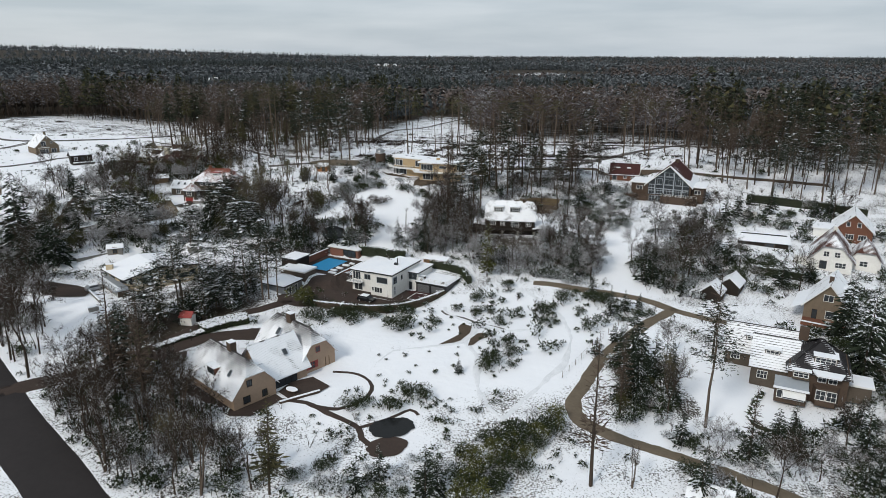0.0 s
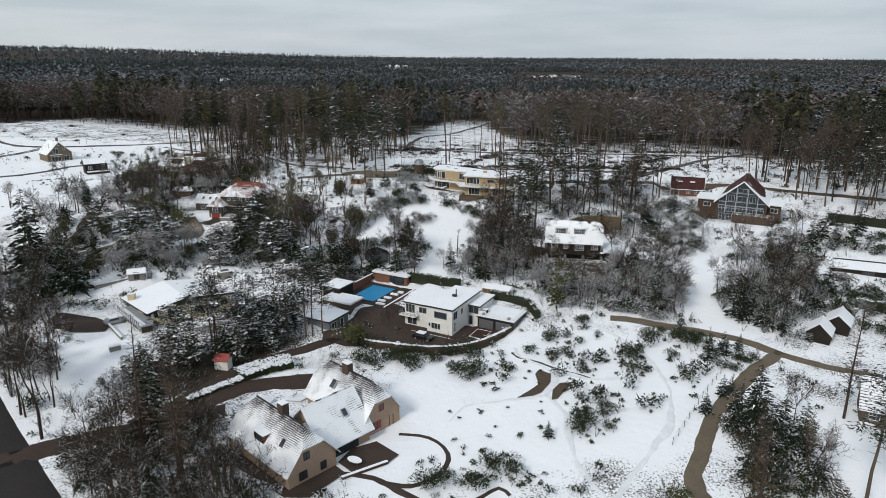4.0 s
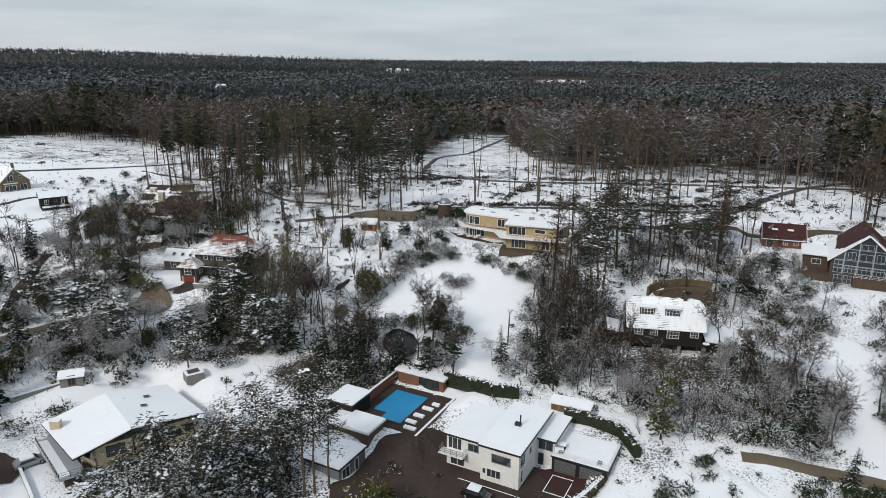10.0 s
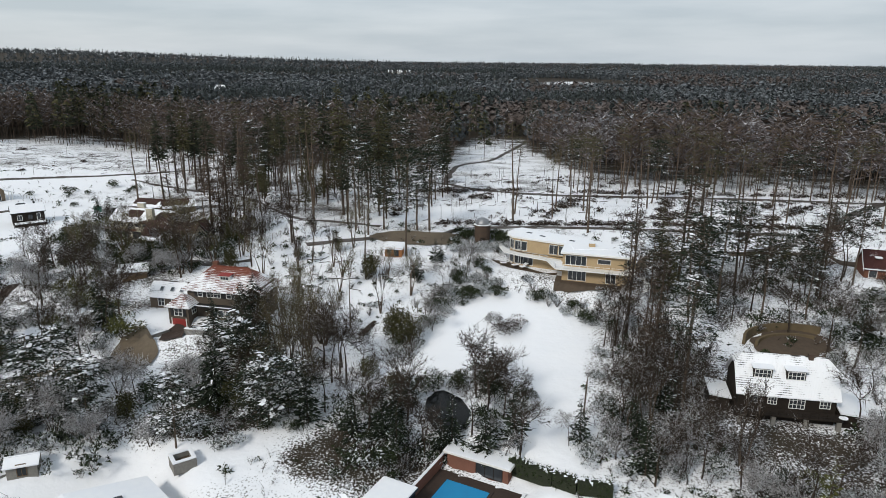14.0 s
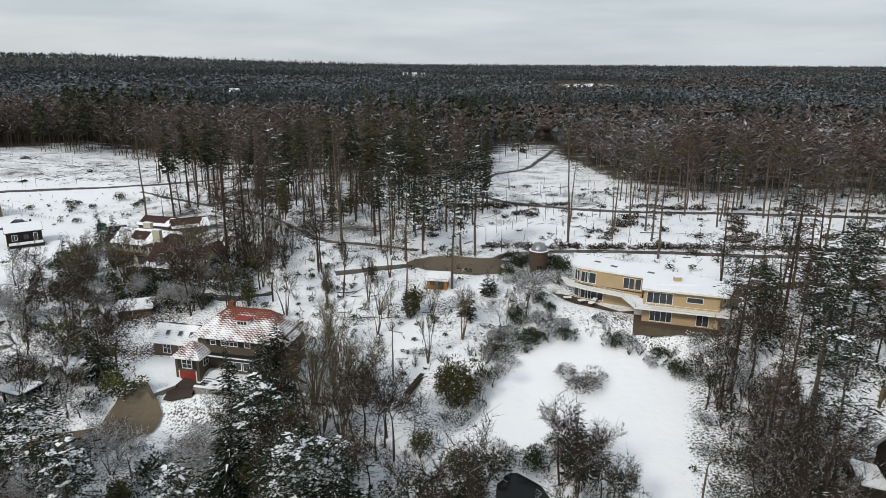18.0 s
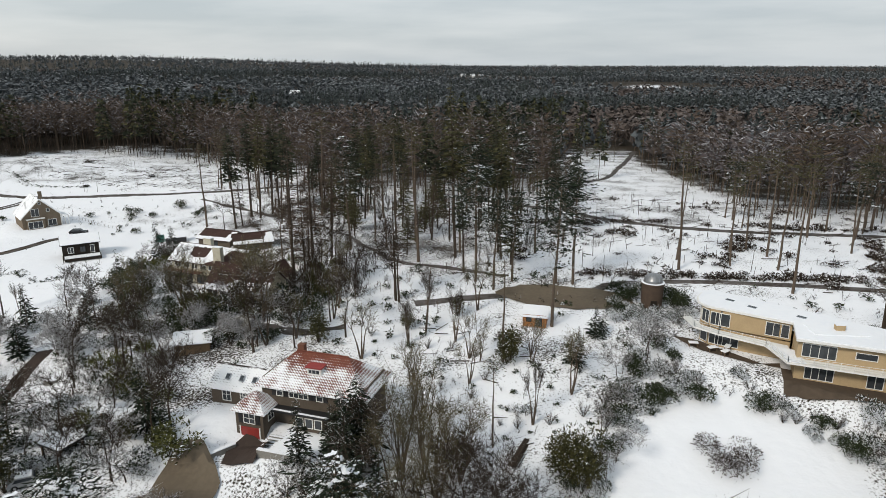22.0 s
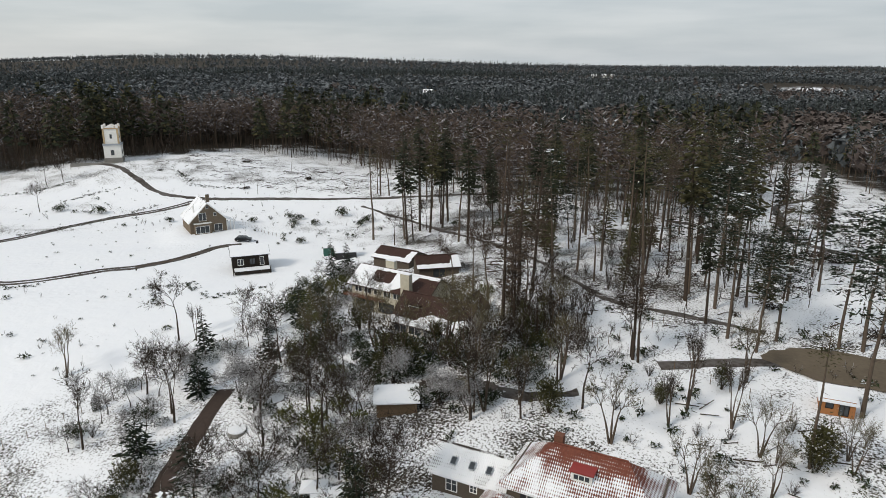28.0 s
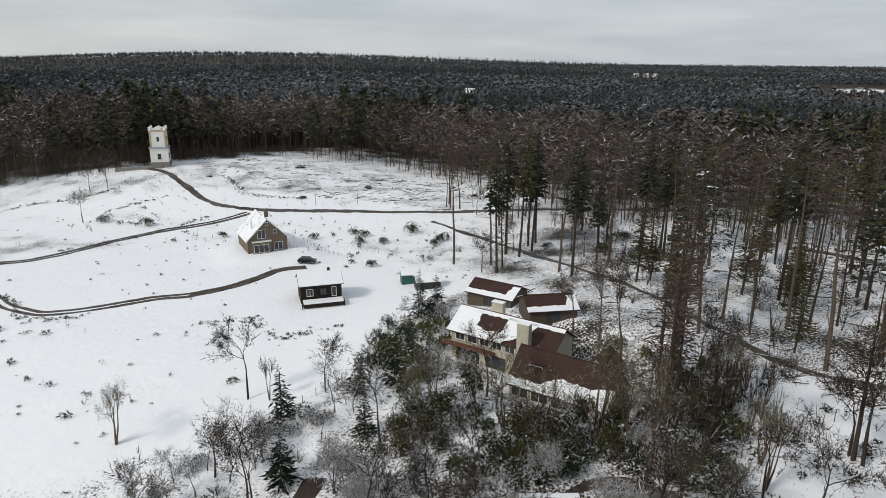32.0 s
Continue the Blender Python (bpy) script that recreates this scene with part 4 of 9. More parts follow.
tbl = thing("garden_table", -5.2, 153.4, 1.85, -27.4, "snow-covered table and benches on the garage roof", "table")
Solid().box(-1.1, 1.1, -0.45, 0.45, 0.68, 0.86).part("tabletop", SNOW, tbl, bevel=0.04)
for x in (-0.9, 0.9):
    Solid().box(x - 0.06, x + 0.06, -0.35, 0.35, 0.0, 0.68).part("leg", DARKWOOD, tbl)
for y in (-0.85, 0.85):
    Solid().box(-1.0, 1.0, y - 0.18, y + 0.18, 0.0, 0.5).part("bench", SNOW, tbl, bevel=0.04)
for x in (3.6, 9.4):
    Solid().box(x - 0.3, x + 0.3, 7.4, 8.0, 2.85, 3.2).part("planter", STONE, villa)
planter = thing("planter", -8.5, 146.5, -1.0, -27.4, "low white-edged planting bed beside the villa wall", "planter")
for b in ((0, 3.2, 0, 0.12), (0, 3.2, 4.3, 4.42), (0, 0.12, 0.12, 4.3), (3.08, 3.2, 0.12, 4.3)):
    w = Solid().box(*b, -0.3, 0.22).part("edging", BLACK, planter)
    Solid().box(*b, 0.22, 0.27).part("snow", SNOW, w)
Solid().box(0.12, 3.08, 0.12, 4.3, -0.3, 0.15).part("soil", PAVE, planter)
Solid().box(-9.5, 0.1, -1.0, -0.85, -0.3, 0.16).part("kerb", SNOW, thing("kerb", -11.5, 146, -1.0, -27.4, "snow-topped low kerb along the villa front", "kerb"))

# pool with its walls and buildings
pool = thing("swimming_pool", -30.3, 166.6, 1.0, -27.4, "bright blue outdoor swimming pool with dark surround", "pool")
Solid().prism([(-3.2, -2.6), (-0.6, -2.6), (-0.6, -4.6), (3.2, -4.6), (3.2, 4.8), (-3.2, 4.8)], 0.02, 0.13).part("water", POOLCOVER, pool)
for b in ((-3.6, -3.2, -4.9, 5.2), (3.2, 3.6, -4.9, 5.2), (-3.2, 3.2, 4.8, 5.2), (-3.2, 3.2, -5.0, -4.6)):
    Solid().box(*b, -0.2, 0.2).part("coping", PAVE, pool, "dark stone coping", bevel=0.02)
deck = Solid().prism([(-5.2, -6.2), (7.4, -6.6), (7.4, 6.6), (-5.2, 6.6)], -0.8, 0.07).part("pool_deck", PAVE, pool, "dark stone pool deck")
for x, y, w in ((4.6, -3.4, 1.9), (4.8, -1.2, 1.9), (5.0, 1.4, 2.0), (5.6, 3.2, 1.4), (5.4, -5.2, 2.2)):
    Solid().box(x - w / 2, x + w / 2, y - 0.4, y + 0.4, 0.07, 0.46).part("lounger", SNOW, pool, "snow-covered lounger on the deck", bevel=0.12)
wallp = thing("garden_wall", -30.3, 166.6, 0.0, -27.4, "terracotta brick wall round the pool terrace", "wall")
for b, z1 in (((7.3, 7.6, -7.0, 6.6), 1.35), ((-5.5, -5.2, -6.5, 8.0), 2.8)):
    w = Solid().box(*b, -1.2, z1).part("wall", TERRA, wallp)
    Solid().box(b[0] - 0.05, b[1] + 0.05, b[2], b[3], z1, z1 + 0.1).part("snow", SNOW, w, "snow on the wall top", bevel=0.03)
poolhouse = thing("pool_house", -27.2, 172.6, 1.0, -27.4, "open pool house with a snow-covered flat roof", "pool house")
flat_block(poolhouse, -4.6, 4.6, 0.8, 3.4, -0.5, 2.7, TERRA, WHITE, oh=0.5)
window(poolhouse, 1.8, 0.8, 0.2, 4.0, 2.0, 0, 3, 1, DARKWOOD)
garage_a = thing("garage", -36.6, 159.6, 0.2, -27.4, "low grey garden building with a snow-covered flat roof", "garage")
flat_block(garage_a, -3.6, 3.9, -2.2, 2.2, -1.2, 2.4, GREYBR, WHITE)
garage_b = thing("garage", -38.6, 152.2, -1.0, -27.4, "low garage with grey doors and a snow-covered flat roof", "garage")
flat_block(garage_b, -3.4, 3.2, -3.4, 3.2, -0.6, 2.7, GREYM, BLACK, oh=0.25)
window(garage_b, 3.2, -1.8, 0.0, 1.9, 2.1, 90, 2, 1, PAINT, "door")
window(garage_b, 3.2, 0.9, 0.0, 1.0, 2.1, 90, 1, 1, PAINT, "door")
hut = thing("log_shelter", -1.8, 163.0, hz(-1.8, 162.5), -24, "low wooden log shelter with a snowy roof", "shed")
Solid().box(-3.1, 3.1, -0.8, 0.9, -0.3, 1.5).part("body", WOOD, hut)
Solid().slab([(-3.4, -1.1, 1.55), (3.4, -1.1, 1.55), (3.4, 1.2, 2.0), (-3.4, 1.2, 2.0)], 0.18).part("roof", SNOW, hut, "snow-covered lean-to roof")
for i in range(6):
    Solid().box(-3.1 + i * 1.2, -2.95 + i * 1.2, -0.9, -0.8, -0.3, 1.5).part("post", ORANGEW, hut)

# bungalow with a shallow snow-covered roof and a balcony
bung = thing("bungalow", -72.5, 156.5, -0.5, 0, "cream bungalow with a shallow snow-covered roof and balcony", "house")
BA, BN, BB, BC, BD, BE = [(x + 72.5, y - 156.5) for x, y in ((-74.5, 146.8), (-68.3, 152.1), (-60.3, 159.2), (-70, 168.4), (-77.6, 162.6), (-84.3, 156.0))]
for q in ([(*BA, 4.0), (*BN, 5.7), (*BD, 5.7), (*BE, 4.0)], [(*BN, 5.7), (*BB, 4.3), (*BC, 4.3), (*BD, 5.7)]):
    r = Solid().slab(q, 0.25).part("roof", DARKWOOD, bung)
    Solid().slab([(x, y, z + 0.13) for x, y, z in q], 0.13).part("snow", SNOW, r, "thick snow on the roof")
BW = [(-0.6, -6.4), (3.9, -3.6), (11.0, 2.8), (2.7, 10.8), (-4.6, 5.2), (-10.4, 0.6), (-6.2, -4.2)]
poly_walls(bung, BW, -0.8, 3.9, CREAM)
for u, z, w, h, nx in ((0.25, 1.6, 1.6, 1.4, 2), (0.6, 1.5, 2.2, 1.2, 3), (0.85, 1.8, 1.4, 1.2, 2)):
    on_wall(bung, BW[1], BW[2], u, z, w, h, nx, 1, DARKWOOD)
on_wall(bung, BW[0], BW[1], 0.5, 1.7, 2.6, 1.8, 2, 1, DARKWOOD)
on_wall(bung, BW[6], BW[0], 0.5, 1.7, 4.0, 1.7, 4, 1, DARKWOOD)
on_wall(bung, BW[5], BW[6], 0.5, 1.7, 3.4, 1.7, 3, 1, DARKWOOD)
chimney(bung, -8.6, -2.0, 3.6, 5.6, 1.5, 0.8, CREAM)
for x, y, z in ((-1.0, 5.0, 5.35), (2.6, 3.0, 5.4), (1.6, 6.2, 5.2)):
    skylight(bung, pose(x, y, z, 8, 10, 42), 1.0, 0.7)
BAL = [(-11.8, -2.7), (-3.0, -11.9), (-0.6, -10.2), (-1.6, -8.4), (-6.6, -3.6), (-10.2, 0.0)]
Solid().prism(BAL, 1.9, 2.15).part("balcony", LEAD, bung, "grey balcony deck with patches of snow")
Solid().prism([(-11.7, -2.7), (-3.1, -11.6), (-2.0, -10.7), (-10.4, -1.9)], 2.15, 2.22).part("snow", SNOW, bung)
poly_walls(bung, [(-10.8, -2.6), (-3.0, -10.8), (-1.4, -9.4), (-6.2, -4.4), (-9.4, -0.8)], -1.2, 1.9, BRICK)
rail(bung, [(-11.7, -2.6), (-3.0, -11.8), (-0.7, -10.2)], 2.15, 0.95, DARKWOOD)
for u in (0.2, 0.45, 0.7, 0.9):
    on_wall(bung, (-10.8, -2.6), (-3.0, -10.8), u, 0.2, 1.7, 1.3, 2, 1)
for i in range(7):
    Solid().box(2.4, 4.2, -5.6 - 0.3 * i, -5.3 - 0.3 * i, -0.6, 1.7 - 0.3 * i).part("step", STONE, bung, "grey concrete stair")
for k, (x, y) in enumerate(((-0.8, -9.3), (0.3, -8.6), (1.2, -7.9))):
    c = thing("garden_chair", -72.5 + x - 1.0, 156.5 + y + 1.6, 1.68, 40 + 50 * k, "white plastic garden chair on the balcony", "chair", "chairs on the balcony")
    Solid().box(-0.25, 0.25, -0.25, 0.25, 0.4, 0.46).part("seat", PAINT, c)
    Solid().box(-0.25, 0.25, 0.22, 0.27, 0.46, 0.95).part("backrest", PAINT, c)
    for sx in (-0.22, 0.22):
        for sy in (-0.22, 0.22):
            Solid().box(sx - 0.02, sx + 0.02, sy - 0.02, sy + 0.02, 0, 0.4).part("leg", PAINT, c)
for x, y, w, d, h, lab in ((-70.6, 144.4, 2.2, 1.6, 1.2, "snow-covered garden store below the balcony"), (-77.5, 138.2, 2.0, 1.3, 0.9, "snow-topped stone block at the lawn edge")):
    o = thing("stone_block", x, y, hz(x, y), 35, lab, "stone block")
    Solid().box(-w / 2, w / 2, -d / 2, d / 2, -0.4, h).part("body", STONE, o, bevel=0.05)
    Solid().box(-w / 2 - 0.1, w / 2 + 0.1, -d / 2 - 0.1, d / 2 + 0.1, h, h + 0.2).part("snow", SNOW, o, bevel=0.08)

well = thing("stone_well", -66.5, 171.5, hz(-66.5, 171.5), 35, "square hollow stone well with thick snow on its rim", "well")
for b in ((-1.5, 1.5, -1.4, -0.95), (-1.5, 1.5, 0.95, 1.4), (-1.5, -1.05, -0.95, 0.95), (1.05, 1.5, -0.95, 0.95)):
    w = Solid().box(*b, -0.4, 1.3).part("wall", STONE, well, bevel=0.04)
    Solid().box(b[0] - 0.04, b[1] + 0.04, b[2] - 0.04, b[3] + 0.04, 1.3, 1.46).part("snow", SNOW, w, bevel=0.05)
Solid().box(-1.05, 1.05, -0.95, 0.95, -0.4, 0.6).part("filling", DIRT, well, "dark earth inside the well")
store = thing("garage", -38.2, 165.0, hz(-38.2, 165.0), -27.4, "dark garden store with a snow-covered flat roof", "garage")
flat_block(store, -2.3, 2.3, -2.6, 2.6, -1.5, 4.0 - hz(-38.2, 165.0), DARKWOOD, BLACK, oh=0.3)

# farmhouse of two gabled blocks with a link between
farm = thing("farmhouse", -31.35, 99.95, -1.7, -43, "peach-walled farmhouse with dark half-hipped roofs partly under snow", "house")
gable(farm, -7.6, 0, 15.2, 8.0, 2.9, 7.6, PEACH, R_FARM, hip=(0.6, 0.6), run=2.2, oh=0.5)
gable(farm, -9.6, 14.8, 14.4, 7.6, 2.9, 7.7, PEACH, R_FARM, hip=(0.6, 0.6), run=2.2, oh=0.5)
gable(farm, -6.0, 7.4, 8.6, 8.6, 2.6, 7.5, PEACH, R_WHITE, turn=90, oh=0.6)
chimney(farm, -7.0, 0.3, 6.6, 8.9, 1.3, 1.1, BRICK)
chimney(farm, -10.5, 14.8, 6.6, 8.9, 1.4, 1.1, BRICK)
window(farm, 0.0, -0.9, 3.4, 1.0, 1.2, 90, 2, 1, DARKWOOD)
window(farm, 0.0, -1.6, 0.6, 1.3, 1.3, 90, 2, 2, DARKWOOD)
window(farm, 0.0, 1.8, 0.6, 1.0, 1.3, 90, 2, 2, DARKWOOD)
window(farm, -2.4, 14.8, 3.4, 1.0, 1.2, 90, 2, 1, REDPAINT)
window(farm, -2.4, 13.4, 0.6, 1.2, 1.4, 90, 2, 2, REDPAINT)
for y in (12.45, 14.35):
    Solid().box(-2.4, -2.34, y - 0.3, y + 0.3, 0.6, 2.0).part("shutter", REDPAINT, farm, "red-brown wooden shutter")
for y in (16.4, 17.2):
    Solid().box(-2.4, -2.36, y - 0.08, y + 0.08, 0.0, 1.9).part("trellis", WOOD, farm)
window(farm, -1.7, 7.0, 0.0, 5.0, 2.2, 90, 4, 1, DARKWOOD)
dormer(farm, -8.2, -3.2, 3.6, 2.6, 1.5, 2.6, REDBR, DARKWOOD, 3, 0, 1)
dormer(farm, -4.6, 3.4, 3.6, 2.2, 1.2, 2.2, REDBR, DARKWOOD, 2, 180, 1)
skylight(farm, pose(-3.7, 8.6, 5.2, 0, 48, 0), 1.2, 0.9)
skylight(farm, pose(-11.5, 12.6, 5.6, 49, 0, 0), 1.0, 1.5)
skylight(farm, pose(-3.6, -2.2, 5.0, 49, 0, 0), 0.9, 1.3)
bench = thing("garden_table", -26.0, 103.2, hz(-26, 103.2), -30, "snow-covered oval garden table on the terrace", "table")
Solid().prism(blob(0, 0, 1.2, 0.7, 0, 16, 0), 0.68, 0.74).part("tabletop", WOOD, bench)
Solid().prism(blob(0, 0, 1.2, 0.7, 0, 16, 0.03), 0.74, 0.88).part("snow", SNOW, bench, bevel=0.04)
for sx, sy in ((-0.7, -0.3), (0.7, -0.3), (0.7, 0.3), (-0.7, 0.3)):
    Solid().box(sx - 0.04, sx + 0.04, sy - 0.04, sy + 0.04, 0, 0.68).part("leg", WOOD, bench)
lowwall = thing("terrace_wall", -24.3, 101.6, hz(-24.3, 101.6), 33, "low snow-topped terrace wall", "wall")
Solid().box(-3.6, 3.6, -0.2, 0.2, -0.3, 0.4).part("wall", BRICK, lowwall)
Solid().box(-3.6, 3.6, -0.22, 0.22, 0.4, 0.5).part("snow", SNOW, lowwall, bevel=0.03)
redshed = thing("shed", -54.2, 131.8, hz(-54.2, 131.8), -10, "small white shed with a steep red roof under pines", "shed")
Solid().box(-1.3, 1.3, -0.9, 0.9, -0.4, 2.1).part("body", WHITE, redshed)
for sy in (-1, 1):
    p = [(-1.5, sy * 1.15, 1.9), (1.5, sy * 1.15, 1.9), (1.5, 0, 3.0), (-1.5, 0, 3.0)]
    Solid().slab(p if sy < 0 else p[::-1], 0.1).part("roof", REDPAINT, redshed)
lampp = thing("lamp_post", -50.5, 123.4, hz(-50.5, 123.4), 0, "short dark lamp post beside the drive", "lamp post")
Solid().tube((0, 0, 0), (0, 0, 2.2), 0.05, 0.05).part("pole", BLACK, lampp)
Solid().tube((0, 0, 2.2), (0, 0, 2.5), 0.12, 0.16, 8).part("lantern", LEAD, lampp)

# dark house with a big white roof and two dormers
dark = thing("dark_house", 19.2, 184.2, 5.2, -10, "dark timber house with a snow-covered roof, two dormers and white windows", "house")
gable(dark, 0, 1.2, 13.4, 7.6, 4.6, 8.8, DARKWOOD, R_WHITE, hip=(0.75, 0.75), run=1.2, oh=0.5, base=-1.2)
for x in (-3.4, 1.2):
    dormer(dark, x, -1.3, 5.9, 2.6, 1.6, 2.4, DARKWOOD, None, 4, 0, 2)
for x, w, nx in ((-4.8, 1.6, 3), (-2.0, 1.3, 3), (1.4, 2.2, 4), (5.2, 1.5, 3)):
    window(dark, x, -2.6, 2.5 if w < 2 else 2.1, w, 1.6 if w < 2 else 2.0, 0, nx, 3)
Solid().box(-7.0, 7.2, -4.6, -2.6, 1.55, 1.75).part("veranda", DARKWOOD, dark, "dark timber veranda deck with traces of snow")
rail(dark, [(-6.9, -4.5), (7.1, -4.5)], 1.75, 0.9, DARKWOOD, 1.1)
for x in (-6.5, -2, 2.4, 6.8):
    Solid().box(x - 0.3, x + 0.3, -4.4, -3.9, -1.5, 1.55).part("pier", STONE, dark)
chimney(dark, 3.6, 1.2, 8.4, 9.3, 0.7, 0.7, BRICK, False)
for x0, x1, y0, y1, z in ((7.2, 11.5, -3.2, 3.0, 3.0), (-10.5, -7.3, -1.5, 3.0, 3.4)):
    Solid().slab([(x0, y0, z - 0.6), (x1, y0, z - 1.0), (x1, y1, z - 0.6), (x0, y1, z)], 0.25).part("lean_to_roof", SNOW, dark, "snow-covered lean-to roof")
    Solid().box(x0, x1 - 0.3, y0 + 0.2, y1, -0.8, z - 1.1).part("wall", DARKWOOD, dark)
tbl = thing("garden_table", 25.2, 178.2, 6.95, 0, "round snow-covered table on the veranda", "table")
Solid().prism(blob(0, 0, 0.6, 0.6, 0, 14, 0), 0.7, 0.8).part("tabletop", SNOW, tbl)
Solid().tube((0, 0, 0), (0, 0, 0.7), 0.06, 0.06).part("leg", BLACK, tbl)

# curved ochre villa
YP = [(x + 5, y - 229) for x, y in ((-8.5, 221.6), (4.5, 217.7), (8.1, 223.8), (-14.3, 241.2), (-16.4, 239.8), (-17.6, 237.6), (-18.0, 235.4), (-17.2, 233.6), (-15.6, 232.6), (-6.7, 227.6))]
yel = thing("curved_villa", -5, 229, 12.9, 0, "ochre brick villa with a curved end and snow-covered flat roof", "house")
YI = [(x * 0.95, y * 0.93) for x, y in YP]
YI[0], YI[1], YI[9] = (-2.9, -6.6), (8.6, -10.2), (-1.2, -0.9)
poly_walls(yel, YI, 3.1, 5.9, OCHRE)
poly_walls(yel, YI, -0.8, 2.85, OCHRE)
yr = Solid().prism(YP, 5.9, 6.2).part("roof", PAINT, yel, "white-edged flat roof")
Solid().prism([(x * 0.985, y * 0.98) for x, y in YP], 6.2, 6.36).part("snow", SNOW, yr, "snow on the flat roof", bevel=0.04)
YB = [(-4.6, -8.2), (10.6, -12.6), (12.2, -9.0), (9.2, -7.4), (-2.6, -3.6), (-2.4, -2.4), (-10.2, 2.2), (-12.6, 4.4), (-13.6, 8.0), (-14.6, 7.8), (-14.0, 3.6), (-11.2, 1.0), (-5.6, -2.6)]
Solid().prism(YB, 2.85, 3.08).part("balcony", PAINT, yel, "white balcony slab")
Solid().prism([(-4.4, -8.0), (-2.2, -8.4), (-1.8, -4.2), (-5.2, -2.6)], 3.08, 3.18).part("snow", SNOW, yel)
rail(yel, [(10.5, -12.5), (-4.5, -8.1), (-5.5, -2.6), (-11.1, 1.0), (-13.9, 3.7), (-14.5, 7.6)], 3.08, 0.95, PAINT, 1.5)
on_wall(yel, YI[0], YI[1], 0.22, 3.5, 4.2, 2.0, 4, 1)
on_wall(yel, YI[0], YI[1], 0.68, 4.2, 2.6, 1.0, 1, 1)
on_wall(yel, YI[0], YI[1], 0.25, 0.3, 3.6, 2.1, 4, 1)
on_wall(yel, YI[0], YI[1], 0.8, 0.3, 2.0, 2.1, 2, 1)
on_wall(yel, YI[8], YI[9], 0.78, 3.4, 3.2, 2.1, 3, 1)
on_wall(yel, YI[8], YI[9], 0.04, 3.4, 1.6, 2.1, 1, 1)
on_wall(yel, YI[8], YI[9], 0.1, 0.3, 3.4, 2.0, 3, 1)
for i in (5, 6, 7):
    on_wall(yel, YI[i], YI[i + 1], 0.5, 3.4, 1.6, 2.1, 2, 1)
    on_wall(yel, YI[i], YI[i + 1], 0.5, 0.3, 1.5, 2.0, 1, 1)
on_wall(yel, YI[1], YI[2], 0.4, 3.6, 2.0, 1.8, 2, 1)
chimney(yel, 3.4, -4.0, 6.2, 7.2, 1.2, 0.8, OCHRE)
for x, y in ((-8.0, 7.0), (-5.6, 4.2), (0.2, 0.6)):
    skylight(yel, pose(x, y, 6.33, 0, 0, -38), 1.3, 0.8)
Solid().box(-0.6, 6.6, -6.0, -2.2, 6.36, 6.46).part("roof_step", SNOW, yel)
Solid().box(-2.9, -2.5, -0.2, 0.2, 3.08, 6.0).part("pillar", OCHRE, yel)
sp = thing("spiral_stair", 7.2, 216.6, 12.7, 0, "white spiral stair up to the balcony", "stair")
Solid().tube((0, 0, 0), (0, 0, 3.4), 0.08, 0.08).part("post", PAINT, sp)
for i in range(14):
    a = radians(24 * i - 120)
    Solid().prism([(0.05 * math.cos(a), 0.05 * math.sin(a)), (1.3 * math.cos(a), 1.3 * math.sin(a)), (1.3 * math.cos(a + 0.4), 1.3 * math.sin(a + 0.4))], 0.2 + 0.21 * i, 0.26 + 0.21 * i).part("tread", PAINT, sp)
for k, (x, y) in enumerate(((-19.0, 232.0), (-16.6, 230.4), (-15.0, 229.2), (-14.2, 231.0))):
    o = thing("garden_table", x, y, hz(x, y), 20 * k, "snow-covered garden table on the gravel terrace", "table", "tables on the terrace")
    Solid().box(-0.7, 0.7, -0.4, 0.4, 0.66, 0.72).part("tabletop", WOOD, o)
    Solid().box(-0.72, 0.72, -0.42, 0.42, 0.72, 0.84).part("snow", SNOW, o, bevel=0.04)
    for sx in (-0.6, 0.6):
        for sy in (-0.3, 0.3):
            Solid().box(sx - 0.04, sx + 0.04, sy - 0.04, sy + 0.04, -0.1, 0.66).part("leg", WOOD, o)
drum = thing("brick_tower", -23.0, 245.0, 14.3, 0, "round brick water tower with a grey metal dome under snow", "tower")
Solid().tube((0, 0, -0.6), (0, 0, 4.3), 1.75, 1.85, 28).part("drum", BRICK, drum)
Solid().tube((0, 0, 4.3), (0, 0, 4.6), 2.0, 2.0, 28).part("rim", BRICK, drum, "projecting brick rim")
Solid().tube((0, 0, 4.6), (0, 0, 4.68), 1.98, 1.9, 28).part("snow", SNOW, drum, "thin snow on the rim")
ds = Solid()
for i in range(6):
    a0, a1 = i * math.pi / 12, (i + 1) * math.pi / 12
    ds.tube((0, 0, 4.68 + 1.5 * math.sin(a0)), (0, 0, 4.68 + 1.5 * math.sin(a1)), 1.6 * math.cos(a0), max(0.05, 1.6 * math.cos(a1)), 24)
dome = ds.part("dome", GREYM, drum, "grey metal dome")
for i in range(12):
    a = i * math.pi / 6
    for k in range(5):
        a0, a1 = k * math.pi / 12, (k + 1) * math.pi / 12
        Solid().tube((1.63 * math.cos(a0) * math.cos(a), 1.63 * math.cos(a0) * math.sin(a), 4.68 + 1.52 * math.sin(a0)), (1.63 * math.cos(a1) * math.cos(a), 1.63 * math.cos(a1) * math.sin(a), 4.68 + 1.52 * math.sin(a1)), 0.04, 0.04, 4).part("rib", LEAD, dome)
Solid().box(-0.5, 0.5, -1.95, -1.7, -0.3, 1.8).part("door", DARKWOOD, drum)

